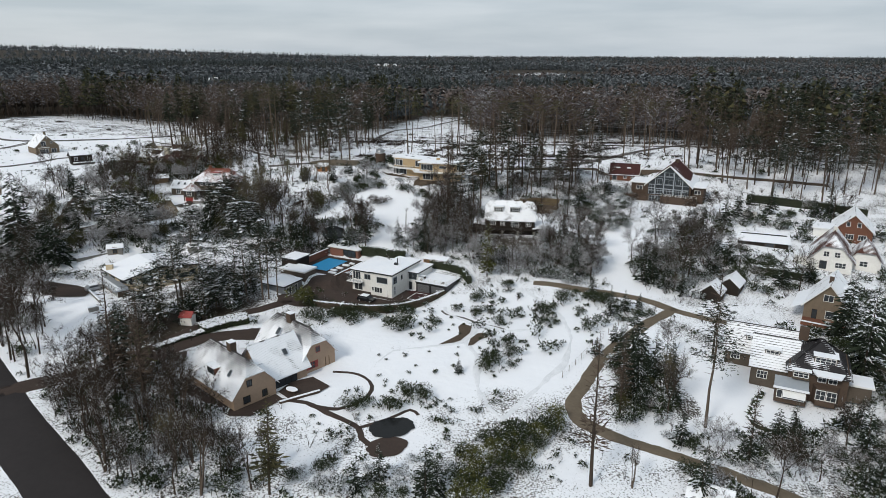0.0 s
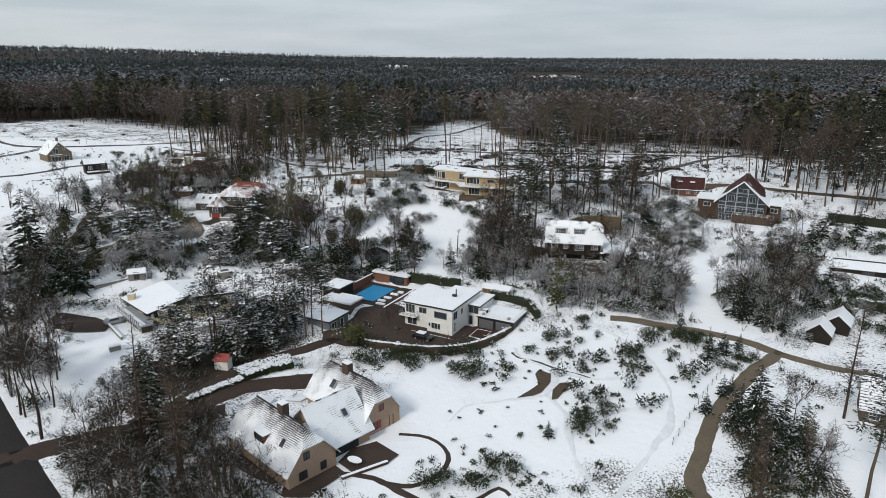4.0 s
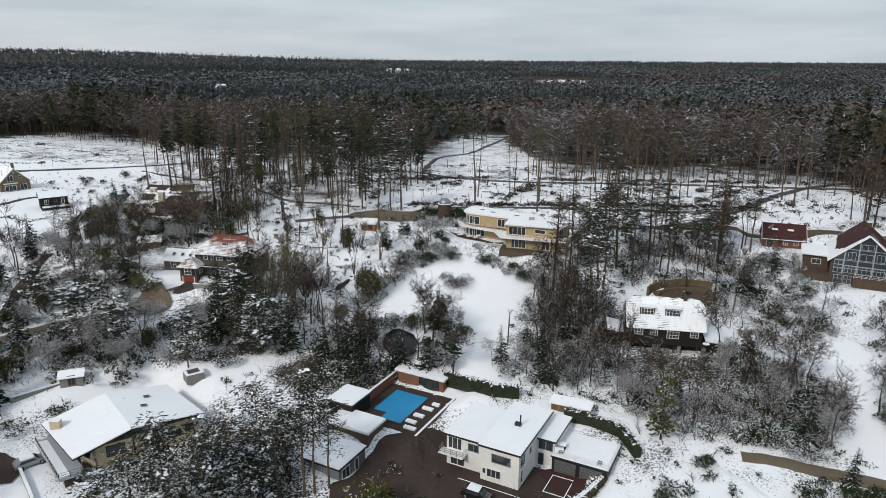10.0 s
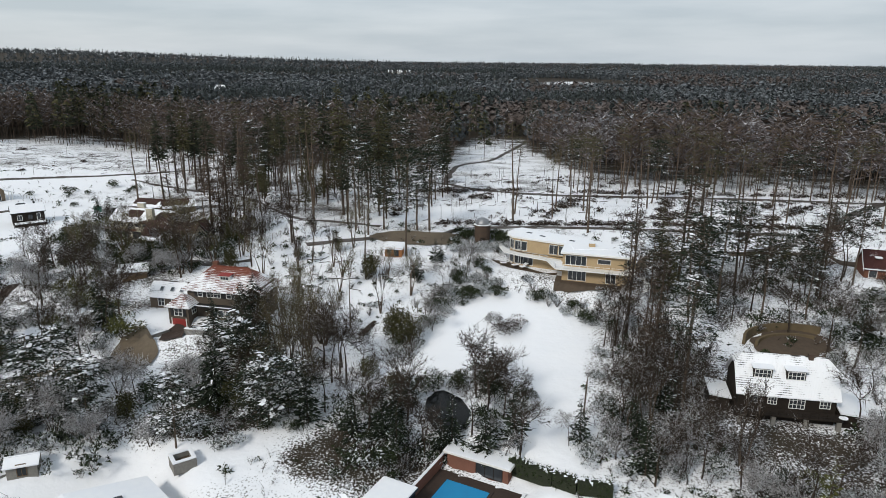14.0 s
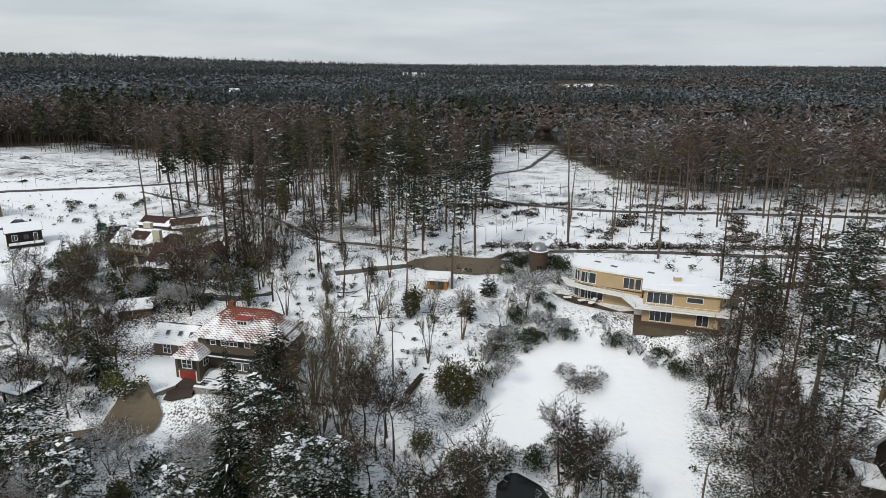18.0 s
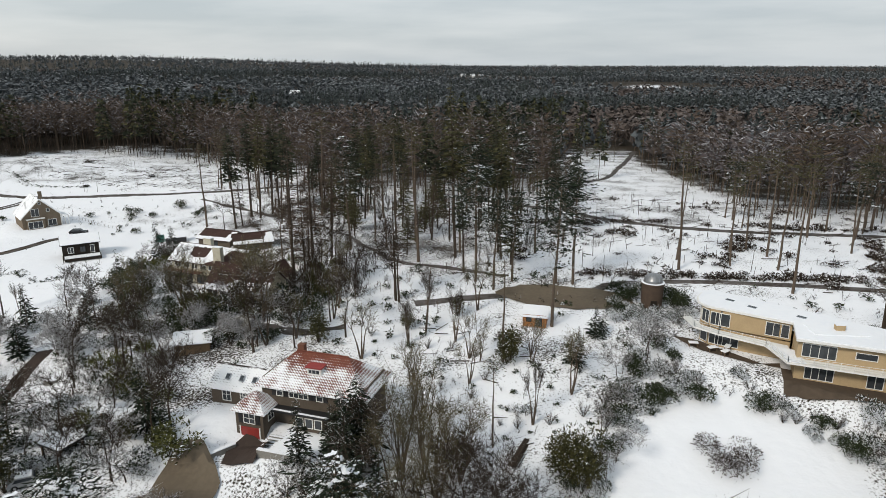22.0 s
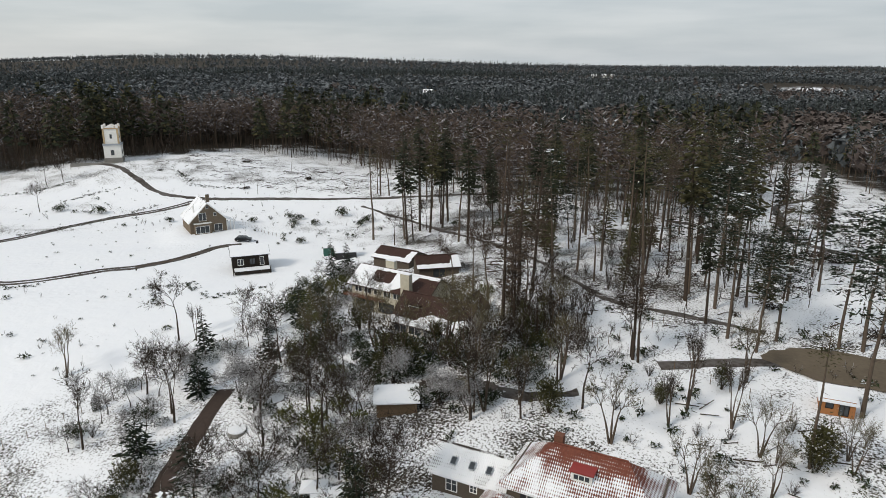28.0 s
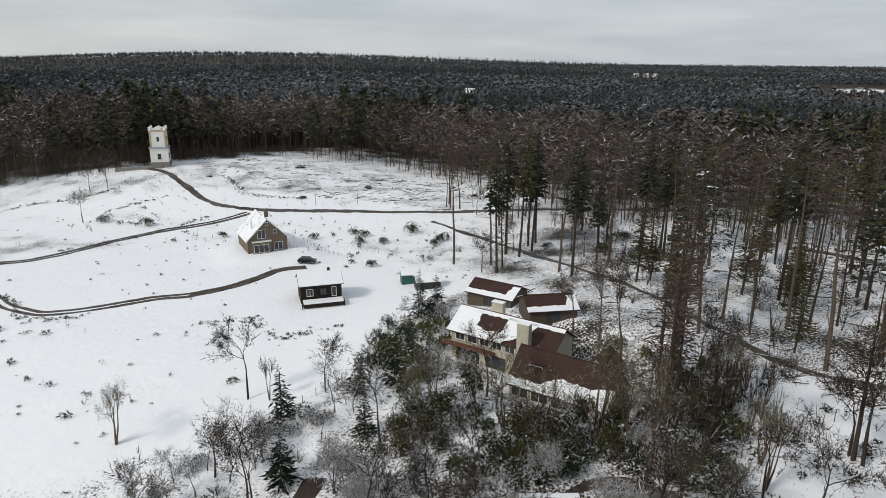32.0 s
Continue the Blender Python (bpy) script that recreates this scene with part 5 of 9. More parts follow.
osh = thing("orange_shed", -43.0, 237.6, hz(-43, 237.6), -8, "small orange wooden shed with a snowy roof", "shed")
Solid().box(-1.9, 1.9, -1.5, 1.5, -0.5, 1.9).part("body", ORANGEW, osh)
Solid().slab([(-2.2, -1.9, 1.8), (2.2, -1.9, 1.8), (2.2, 1.8, 2.5), (-2.2, 1.8, 2.5)], 0.18).part("roof", SNOW, osh, "snow-covered roof")
window(osh, 0.7, -1.5, 0.0, 1.1, 1.7, 0, 2, 1, DARKWOOD, "door")
window(osh, -0.9, -1.5, 0.7, 0.9, 0.8, 0, 1, 1, DARKWOOD)

# small house with a maroon roof
maroon = thing("maroon_house", 63.6, 231.6, 11.6, -18, "small brick house with a bare maroon tile roof", "house")
gable(maroon, 0, 0, 9.6, 6.6, 2.2, 5.4, REDBR, R_MAROON, oh=0.35, trim=PAINT)
window(maroon, -3.2, -3.3, 0.1, 1.6, 1.9, 0, 1, 1, PAINT, "door")
for x in (0.4, 2.8):
    window(maroon, x, -3.3, 0.7, 1.1, 1.1, 0, 2, 2)
for x in (-2.2, 1.4):
    Solid().box(x - 0.7, x + 0.7, -2.2, -1.0, 4.1, 4.35).part("snow", SNOW, maroon, "clump of snow on the roof", bevel=0.1)
Solid().box(-5, 5, -3.8, -3.2, 1.95, 2.1).part("gutter_snow", SNOW, maroon, bevel=0.05)

# house with the tall glazed gable
glass = thing("glazed_house", 72.0, 210.0, 8.0, -27, "large brick house with a tall grey glazed gable and snowy eaves", "house")
gable(glass, 0, 8.0, 16.0, 13.6, 5.8, 11.8, BRICK, R_MAROON, turn=90, oh=0.7, trim=PAINT, base=-1.0)
for side in (-1, 1):
    roof_snow(glass, 0, 8.0, 16.0, 13.6, 5.8, 11.8, side, [(-8.7, 0), (8.7, 0), (8.7, 0.3), (-3, 0.2), (-6.6, 0.4), (-7.6, 1), (-8.7, 1)], turn=90, oh=0.7, seed=40 + side)
GZ = [(-6.3, 2.3), (6.3, 2.3), (6.3, 6.3), (0, 11.4), (-6.3, 6.3)]
g0 = Solid().upright(GZ, -0.12, -0.02).part("glazing", GLASS, glass, "dark gable glazing in grey frames")
for x in (-4.2, -1.5, 1.5, 4.2):
    Solid().box(x - 0.12, x + 0.12, -0.24, -0.12, 2.3, 11.4 - abs(x) * 0.82 - 0.3).part("mullion", LEAD, glass)
for z in (3.7, 4.4, 5.6, 8.2):
    w = 6.2 if z < 6 else (11.4 - z) * 1.1
    Solid().box(-w, w, -0.22, -0.12, z - 0.06, z + 0.06).part("transom", LEAD, glass)
for x, z, w, h, nx in ((0, 5.8, 2.6, 1.6, 2), (-2.8, 5.8, 1.6, 1.8, 2), (2.8, 5.8, 1.6, 1.8, 2), (0, 8.4, 2.4, 1.2, 2), (-5.2, 2.5, 1.8, 3.0, 2), (5.2, 2.6, 1.8, 1.6, 2), (-2.8, 2.6, 2.2, 1.7, 3), (0, 2.6, 2.6, 1.7, 3), (2.8, 2.6, 2.2, 1.7, 3), (-4.9, -0.6, 1.8, 2.6, 2), (-3.0, -0.6, 1.6, 2.6, 2), (3.2, -0.4, 1.9, 2.4, 1)):
    window(glass, x, -0.14, z, w, h, 0, nx, 3 if h > 2 else 1, LEAD)
for x0, x1, y0 in ((-12.2, -6.9, 3.0), (6.9, 10.4, 2.0)):
    flat_block(glass, x0, x1, y0, y0 + 8, -1.0, 5.4, BRICK, PAINT, oh=0.7)
    window(glass, (x0 + x1) / 2, y0, 3.0, 2.0, 1.3, 0, 2, 1)
Solid().box(-2.0, 9.0, -2.4, -0.02, -1.2, 2.2).part("terrace_wall", BRICK, glass, "brown brick terrace wall")
Solid().box(-14.0, -6.6, -0.6, 2.8, -1.2, 1.6).part("terrace_wall", BRICK, glass, "brown brick terrace wall")
rail(glass, [(-2.0, -2.3), (8.9, -2.3)], 2.2, 0.9, PAINT, 1.6)
chimney(glass, 0.4, 10.5, 11.2, 12.6, 1.0, 0.8, BRICK)

# house with the red tile roof, its wing, corner pavilion and stair
red = thing("red_roofed_house", -71.6, 211.0, 9.9, -11, "brown two-storey house with a hipped red tile roof dusted with snow", "house")
gable(red, 0.3, 0.2, 14.4, 7.0, 6.0, 8.9, GREYBR, R_RED, hip=(0.0, 0.0), oh=0.8)
for x, w, nx in ((-4.3, 1.0, 1), (-1.6, 2.8, 4), (1.4, 1.0, 1), (4.8, 1.0, 1)):
    window(red, x, -3.3, 3.9, w, 1.4, 0, nx, 2)
    for sx in (-1, 1):
        Solid().box(x + sx * (w / 2 + 0.35) - 0.3, x + sx * (w / 2 + 0.35) + 0.3, -3.36, -3.3, 3.9, 5.3).part("shutter", BLACK, red, "black shutter")
s = Solid().prism([(-2.0, -3.3), (-1.6, -4.6), (2.4, -4.6), (2.8, -3.3)], 0.2, 2.4)
bay = s.part("bay", GREYBR, red)
for x in (-0.9, 0.4, 1.7):
    window(red, x, -4.62, 0.7, 1.1, 1.4, 0, 1, 1)
Solid().prism([(-5.2, -3.3), (-5.0, -4.9), (3.2, -5.0), (3.6, -3.3)], 2.4, 2.6).part("canopy", BLACK, red, "dark canopy above the bay")
Solid().prism([(-4.8, -4.7), (3.0, -4.9), (3.2, -4.6), (-4.8, -4.4)], 2.6, 2.66).part("snow", SNOW, red)
d = dormer(red, 0.2, -2.2, 6.9, 2.0, 1.0, 1.6, PAINT, None, 3, 0, 1, REDPAINT)
chimney(red, -3.0, 0.8, 8.0, 9.6, 0.9, 0.8, REDBR, False)
gable(red, -12.4, 1.6, 8.4, 5.0, 2.6, 4.6, GREYBR, R_WING, oh=0.4)
for x in (-14.2, -11.6, -9.6):
    window(red, x, -0.9, 0.4 if x < -14 else 1.0, 1.4 if x < -14 else 0.9, 1.9 if x < -14 else 1.0, 0, 2, 2)
for x in (-14.4, -12.2, -10.2):
    skylight(red, pose(x, 0.1, 3.55, 38, 0, 0), 0.7, 0.9)
pv = [(-9.2, -6.2), (-5.2, -6.2), (-5.2, -2.4), (-9.2, -2.4)]
poly_walls(red, pv, -1.6, 3.0, GREYBR)
for a, b in zip(pv, pv[1:] + pv[:1]):
    ca = Vector((-7.2, -4.3))
    pa, pb = Vector(a) + (Vector(a) - ca).normalized() * 0.7, Vector(b) + (Vector(b) - ca).normalized() * 0.7
    Solid().slab([(*pa, 2.8), (*pb, 2.8), (-7.2, -4.3, 4.8)], 0.15).part("pavilion_roof", R_RED, red, "", True)
window(red, -7.2, -6.2, 1.0, 1.7, 1.5, 0, 2, 2)
for sx in (-1, 1):
    Solid().box(-7.2 + sx * 1.25 - 0.3, -7.2 + sx * 1.25 + 0.3, -6.27, -6.2, 1.0, 2.5).part("shutter", BLACK, red, "black shutter")
window(red, -5.2, -4.4, 1.0, 1.4, 1.5, 90, 2, 2)
Solid().box(-8.5, -5.8, -6.3, -6.2, -1.5, 0.5).part("garage_door", REDPAINT, red, "dark red garage door", bevel=0.03)
for x in (-8.6, -5.75):
    Solid().box(x - 0.08, x + 0.08, -6.32, -6.2, -1.5, 0.6).part("door_frame", PAINT, red)
stair = thing("garden_stair", -76.2, 203.6, 8.0, -11, "grey garden stair with snow on each step", "stair")
stack_steps(stair, -1.2, 1.2, -2.6, 0.42, 0, 0.17, 11, STONE)
for x in (-1.5, 1.5):
    w = Solid().box(x - 0.2, x + 0.2, -2.6, 2.2, -0.6, 1.0).part("side_wall", STONE, stair)
    for i in range(5):
        Solid().box(x - 0.22, x + 0.22, -2.6 + i, -2.05 + i, 1.0, 1.08).part("snow", SNOW, w, bevel=0.03)
for x, y, L, tn in ((-73.5, 200.6, 7.0, -11), (-82.6, 203.2, 4.0, 50)):
    w = thing("retaining_wall", x, y, hz(x, y), tn, "low stone retaining wall topped with snow", "wall", "garden walls")
    Solid().box(-L / 2, L / 2, -0.25, 0.25, -0.8, 0.7).part("wall", STONE, w)
    Solid().box(-L / 2, L / 2, -0.27, 0.27, 0.7, 0.82).part("snow", SNOW, w, bevel=0.04)

# long white house in the wood
white = thing("wood_house", -107.0, 261.0, 10.0, -15.5, "pale house with brown tile roofs half under snow and tall chimneys", "house")
gable(white, -3.5, 2.0, 17.0, 7.6, 5.2, 7.6, PALEW, R_BARE, oh=0.6, names=("wall", "roof"))
for k, pts in enumerate(([(-9.1, 0), (-5.2, 0), (-4.6, 0.5), (-5.0, 1), (-9.1, 1)], [(-5.3, 0.86), (9.1, 0.84), (9.1, 1), (-5.3, 1)], [(-5.4, 0), (0.6, 0), (0.2, 0.36), (-2.5, 0.3), (-5.0, 0.4)], [(-0.4, 0.1), (1.2, 0.1), (4.2, 0.62), (4.8, 0.9), (-0.2, 0.9)])):
    roof_snow(white, -3.5, 2.0, 17.0, 7.6, 5.2, 7.6, -1, pts, oh=0.6, seed=k, mat=R_THIN if k == 2 else SNOW)
roof_snow(white, -3.5, 2.0, 17.0, 7.6, 5.2, 7.6, 1, [(-9.1, 0), (9.1, 0), (9.1, 0.97), (-9.1, 0.97)], oh=0.6, seed=9)
gable(white, 8.6, -3.6, 14.0, 8.0, 2.5, 6.3, PALEW, R_BARE, oh=0.5)
roof_snow(white, 8.6, -3.6, 14.0, 8.0, 2.5, 6.3, -1, [(-7.5, 0), (7.5, 0), (7.5, 0.5), (4, 0.4), (0, 0.44), (-2.5, 0.2), (-7.5, 0.2)], oh=0.5, seed=5)
roof_snow(white, 8.6, -3.6, 14.0, 8.0, 2.5, 6.3, 1, [(1.6, 0), (7.5, 0), (7.5, 0.95), (1.6, 0.95)], oh=0.5, seed=6)
chimney(white, 0.9, -2.3, 0.0, 8.9, 1.9, 1.0, PALEW)
chimney(white, -7.2, 4.4, 6.0, 8.4, 2.0, 1.0, PALEW)
for x in (-10.4, -8.2, -6.0, -3.8, -1.6):
    window(white, x, -1.8, 3.4, 1.7, 1.1, 0, 2, 1)
for x, w in ((-9.0, 4.2), (-4.0, 3.4)):
    window(white, x, -1.8, 0.2, w, 2.0, 0, 3, 1, DARKWOOD)
for x in (3.2, 6.2, 9.2, 12.2):
    window(white, x, -7.6, 0.3, 2.6, 1.9, 0, 2, 1)
Solid().box(-13.2, -4.0, -3.0, -1.9, 2.7, 2.9).part("balcony", REDBR, white, "dark red balcony")
rail(white, [(-13.1, -2.9), (-4.1, -2.9)], 2.9, 0.9, WOOD, 1.5)
dormer(white, 4.6, -5.6, 3.8, 2.4, 1.0, 2.2, DARKWOOD, None, 2, 0, 1, R_BARE)
gable(white, 11.0, 3.2, 5.0, 4.2, 3.0, 5.2, PALEW, R_BARE, turn=90, oh=0.4)
for x, y, L, W, tn, he in ((-117, 283.3, 9.0, 6.5, -14, 2.2), (-106.4, 275.6, 8.0, 6.5, 28, 2.2)):
    o = thing("garage", x, y, hz(x, y), tn, "low garage with a brown roof partly under snow", "garage", "garages in the wood")
    gable(o, 0, 0, L, W, he, he + 1.5, GREYBR, R_BARE, oh=0.4)
    roof_snow(o, 0, 0, L, W, he, he + 1.5, -1, [(-L / 2 - 0.4, 0), (L / 2 + 0.4, 0), (L / 2 + 0.4, 0.9), (L / 2 - 1.0, 0.85), (L / 2 - 1.6, 0.3), (-L / 2 - 0.4, 0.28)], oh=0.4, seed=int(L))
    roof_snow(o, 0, 0, L, W, he, he + 1.5, 1, [(-L / 2 - 0.4, 0), (L / 2 + 0.4, 0), (L / 2 + 0.4, 0.6), (0, 0.95), (-L / 2 - 0.4, 0.9)], oh=0.4, seed=int(L) + 1)
    window(o, 0, -W / 2, 0.0, 2.6, 1.9, 0, 2, 1, WOOD, "door")
shed3 = thing("shed", -96.8, 226.0, hz(-96.8, 226.0), 20, "low brown shed with a snowy lean-to roof", "shed")
Solid().box(-2.6, 2.6, -1.6, 1.6, -0.6, 1.7).part("body", WOOD, shed3)
Solid().slab([(-3.0, -2.0, 1.7), (3.0, -2.0, 1.7), (3.0, 1.9, 2.4), (-3.0, 1.9, 2.4)], 0.18).part("roof", SNOW, shed3, "snow-covered roof")
for x, y, tn, w, d, h in ((-100.5, 209.5, 20, 3.0, 2.4, 2.0), (-105.6, 204.2, 10, 2.8, 2.2, 1.9)):
    o = thing("garden_shelter", x, y, hz(x, y), tn, "small garden shelter with a snowy pyramid roof", "shelter", "garden shelters")
    for sx in (-1, 1):
        for sy in (-1, 1):
            Solid().box(sx * w * 0.42 - 0.07, sx * w * 0.42 + 0.07, sy * d * 0.42 - 0.07, sy * d * 0.42 + 0.07, -0.3, h).part("post", WOOD, o)
    c = [(-w / 2, -d / 2, h), (w / 2, -d / 2, h), (w / 2, d / 2, h), (-w / 2, d / 2, h)]
    for p, q in zip(c, c[1:] + c[:1]):
        Solid().slab([p, q, (0, 0, h + 0.8)], 0.12).part("roof", SNOW, o, "snow-covered roof panel")

# cabin on the field
cabin = thing("cabin", -153.2, 281.8, 10.1, 36, "black wooden cabin with a snow-covered roof and white windows", "cabin")
Solid().box(-4.0, 4.0, -2.6, -2.35, -1.6, 2.75).part("wall", DARKWOOD, cabin)
Solid().box(-4.0, 4.0, 2.95, 3.2, -1.6, 2.75).part("wall", DARKWOOD, cabin)
for x in (-4.0, 3.75):
    s = Solid().upright([(-2.35, -1.6), (2.95, -1.6), (2.95, 2.75), (0.3, 4.1), (-2.35, 2.75)], x, x + 0.25)
    s.v = [(py, px, pz) for px, py, pz in s.v]
    s.part("gable_wall", DARKWOOD, cabin)
for p in ([(-4.4, -3.1, 2.62), (4.4, -3.1, 2.62), (4.4, 0.3, 4.3), (-4.4, 0.3, 4.3)], [(-4.4, 0.3, 4.3), (4.4, 0.3, 4.3), (4.4, 3.7, 2.62), (-4.4, 3.7, 2.62)]):
    r = Solid().slab(p, 0.14).part("roof", BLACK, cabin)
    Solid().slab([(x * 0.985, y, z + 0.13) for x, y, z in p], 0.13).part("snow", SNOW, r, "thick snow on the roof")
for x, w, fm in ((-2.2, 1.3, PAINT), (0.4, 1.3, DARKWOOD)):
    window(cabin, x, -2.6, 0.35, w, 1.5, 0, 2, 1, fm)
window(cabin, 2.5, -2.6, 0.05, 0.95, 2.0, 0, 1, 1, PAINT, "door")
Solid().box(-3.8, 4.2, -5.6, -2.6, -0.9, -0.25).part("deck", DARKWOOD, cabin)
Solid().box(-3.7, 4.1, -5.5, -3.0, -0.25, -0.08).part("snow", SNOW, cabin, "snow on the deck", bevel=0.05)
for p in ((-4.0, -5.5), (4.0, -5.5)):
    Solid().box(p[0] - 0.08, p[0] + 0.08, p[1] - 0.08, p[1] + 0.08, -1.6, 0.6).part("post", DARKWOOD, cabin)
chimney(cabin, 2.0, 0.9, 3.6, 4.9, 0.5, 0.5, BLACK, False)

# brick gable house on the field
field = thing("gable_house", -184.5, 309.0, 9.6, 47, "brown brick gable house with a snow-covered roof", "house")
gable(field, 0, 0, 11.0, 9.6, 3.6, 8.3, TAN, R_WHITE, turn=90, oh=0.5, trim=PAINT, base=-1.0)
window(field, -1.4, -5.5, 3.4, 2.0, 2.2, 0, 2, 1)
window(field, 1.9, -5.5, 4.4, 0.8, 1.0, 0, 1, 1)
window(field, 0.0, -5.5, 6.6, 0.7, 0.8, 0, 1, 1)
window(field, -1.8, -6.6, 0.2, 3.6, 2.0, 0, 3, 1)
Solid().box(-3.8, 0.6, -6.6, -5.5, -0.8, 2.8).part("bay", TAN, field, "flat-topped brick bay")
Solid().box(-3.95, 0.75, -6.75, -5.5, 2.8, 2.95).part("bay_edge", PAINT, field)
window(field, 2.6, -5.5, 0.2, 2.2, 2.0, 0, 2, 1)
for x in (5.0, 6.0, 6.9):
    Solid().box(x - 0.1, x + 0.1, -5.4, -5.2, -0.5, 2.6).part("porch_post", PAINT, field)
Solid().slab([(4.9, -5.4, 3.4), (7.0, -5.4, 2.6), (7.0, -1.0, 2.6), (4.9, -1.0, 3.4)], 0.15).part("porch_roof", R_WHITE, field, "", True)
chimney(field, 1.6, 1.0, 7.2, 9.4, 0.9, 0.8, TAN)
chimney(field, -3.0, -2.6, 5.4, 7.4, 0.4, 0.4, PAINT, False)

# belvedere tower on the hill
tower = thing("belvedere_tower", -266.5, 368.5, 16.4, 34, "white square belvedere tower with ochre quoins and corner turrets", "tower")
Solid().box(-3.3, 3.3, -3.3, 3.3, -1.5, 2.0).part("plinth", STONE, tower)
Solid().box(-3.05, 3.05, -3.05, 3.05, 2.0, 6.8).part("lower_storey", WHITE, tower)
Solid().box(-3.3, 3.3, -3.3, 3.3, 6.8, 7.4).part("cornice", LEAD, tower)
Solid().box(-2.65, 2.65, -2.65, 2.65, 7.4, 13.2).part("upper_storey", WHITE, tower)
for sx in (-1, 1):
    for sy in (-1, 1):
        x, y = sx * 2.5, sy * 2.5
        Solid().box(x - 0.3, x + 0.3, y - 0.3, y + 0.3, 7.4, 13.3).part("quoin", OCHRE, tower, "ochre corner quoin")
        Solid().box(x - 0.4, x + 0.4, y - 0.4, y + 0.4, 13.3, 14.7).part("turret", PAINT, tower)
Solid().box(-2.85, 2.85, -2.85, 2.85, 13.0, 13.6).part("parapet", OCHRE, tower, "ochre parapet band")
for sy in (-1, 1):
    Solid().upright([(-2.1, 13.6), (2.1, 13.6), (0, 14.7)], sy * 2.7 - 0.15, sy * 2.7 + 0.15).part("pediment", PAINT, tower)
window(tower, 0, -3.05, 3.0, 1.2, 2.0, 0, 1, 1, DARKWOOD)
window(tower, 0, -2.65, 9.4, 0.8, 1.6, 0, 1, 1, DARKWOOD)
for sx, r in ((-1, -90), (1, 90)):
    window(tower, sx * 3.05, 0, 3.0, 1.2, 2.0, r, 1, 1, DARKWOOD)
    window(tower, sx * 2.65, 0, 9.4, 0.8, 1.6, r, 1, 1, DARKWOOD)
tbase = thing("terrace_wall", -268, 363.5, 15.6, 34, "grey stone terrace below the tower", "wall")
Solid().box(-11, 5.5, -1.2, 0.2, -1.0, 1.2).part("wall", STONE, tbase)
for x, y, tn, mat, w, d, h, lab in ((-140, 296.8, 30, GREENP, 3.4, 3.0, 2.4, "green shed with a snowy roof"), (-134.6, 293.6, 30, BLACK, 5.0, 3.8, 2.0, "black open shed with a snowy roof")):
    o = thing("shed", x, y, hz(x, y), tn, lab, "shed")
    Solid().box(-w / 2, w / 2, -d / 2, d / 2, -0.6, h).part("body", mat, o)
    for sy in (-1, 1):
        p = [(-w / 2 - 0.2, sy * (d / 2 + 0.3), h - 0.1), (w / 2 + 0.2, sy * (d / 2 + 0.3), h - 0.1), (w / 2 + 0.2, 0, h + 0.9), (-w / 2 - 0.2, 0, h + 0.9)]
        Solid().slab(p if sy < 0 else p[::-1], 0.16).part("roof", SNOW, o, "snow-covered roof slope")

# houses along the lane on the east side
LH = thing("tiled_house", 59.9, 107.6, -1.6, -27, "dark-tiled brick house with snow-covered dormers and bay windows", "house")
gable(LH, -3.4, 7.0, 12.0, 7.0, 3.4, 7.2, GREYBR, R_ROWS, oh=0.5)
gable(LH, -1.2, 1.8, 7.0, 8.6, 3.6, 7.6, GREYBR, R_ROWS, oh=0.4)
gable(LH, 5.6, 0.6, 9.0, 10.0, 5.0, 9.0, BRICK, R_BLACKLESS, hip=(0.0, 0.0), oh=0.5)
chimney(LH, 3.0, 4.0, 7.0, 9.3, 1.5, 0.9, BRICK, False)
dormer(LH, -5.0, 4.9, 4.4, 2.4, 1.3, 2.2, GREYBR, None, 3)
dormer(LH, -1.6, -0.8, 4.6, 2.4, 1.4, 2.2, GREYBR, None, 3)
dormer(LH, 6.4, -3.0, 5.8, 3.4, 1.4, 2.6, GREYBR, None, 4)
dormer(LH, 3.0, -5.2, 3.6, 2.6, 1.3, 2.0, GREYBR, None, 3)
for x, y, z, w, nx in ((-7.6, 3.5, 1.2, 1.6, 3), (-4.2, 3.5, 1.2, 1.6, 3), (-2.8, -2.5, 1.0, 1.7, 3)):
    window(LH, x, y, z, w, 1.5, 0, nx, 2)
b = Solid().prism([(5.0, -4.4), (5.6, -6.0), (8.4, -6.0), (9.0, -4.4)], -0.4, 2.8).part("bay", BRICK, LH)
for x in (6.2, 7.8):
    window(LH, x, -6.02, 0.7, 1.5, 1.8, 0, 2, 2)
Solid().prism([(4.6, -4.4), (5.2, -6.5), (8.8, -6.5), (9.4, -4.4)], 5.0, 5.3).part("bay_snow", SNOW, LH, "snow on the bay roof")
for x in (6.2, 7.8):
    window(LH, x, -4.42, 3.2, 1.3, 1.5, 0, 2, 2)
Solid().box(-0.6, 4.2, -7.4, -4.4, -0.4, 2.4).part("conservatory", BRICK, LH)
Solid().slab([(-0.8, -7.7, 2.4), (4.4, -7.7, 2.4), (4.4, -4.4, 3.1), (-0.8, -4.4, 3.1)], 0.15).part("conservatory_roof", LEAD, LH, "grey glazed conservatory roof edged with snow")
Solid().box(-0.9, 4.5, -7.9, -7.5, 2.25, 2.5).part("snow", SNOW, LH)
window(LH, 1.8, -7.42, 0.4, 4.2, 1.5, 0, 5, 1)
Solid().slab([(0.6, -9.0, 1.5), (4.0, -9.0, 1.5), (4.0, -7.5, 2.0), (0.6, -7.5, 2.0)], 0.1).part("awning", PAINT, LH, "white striped awning")
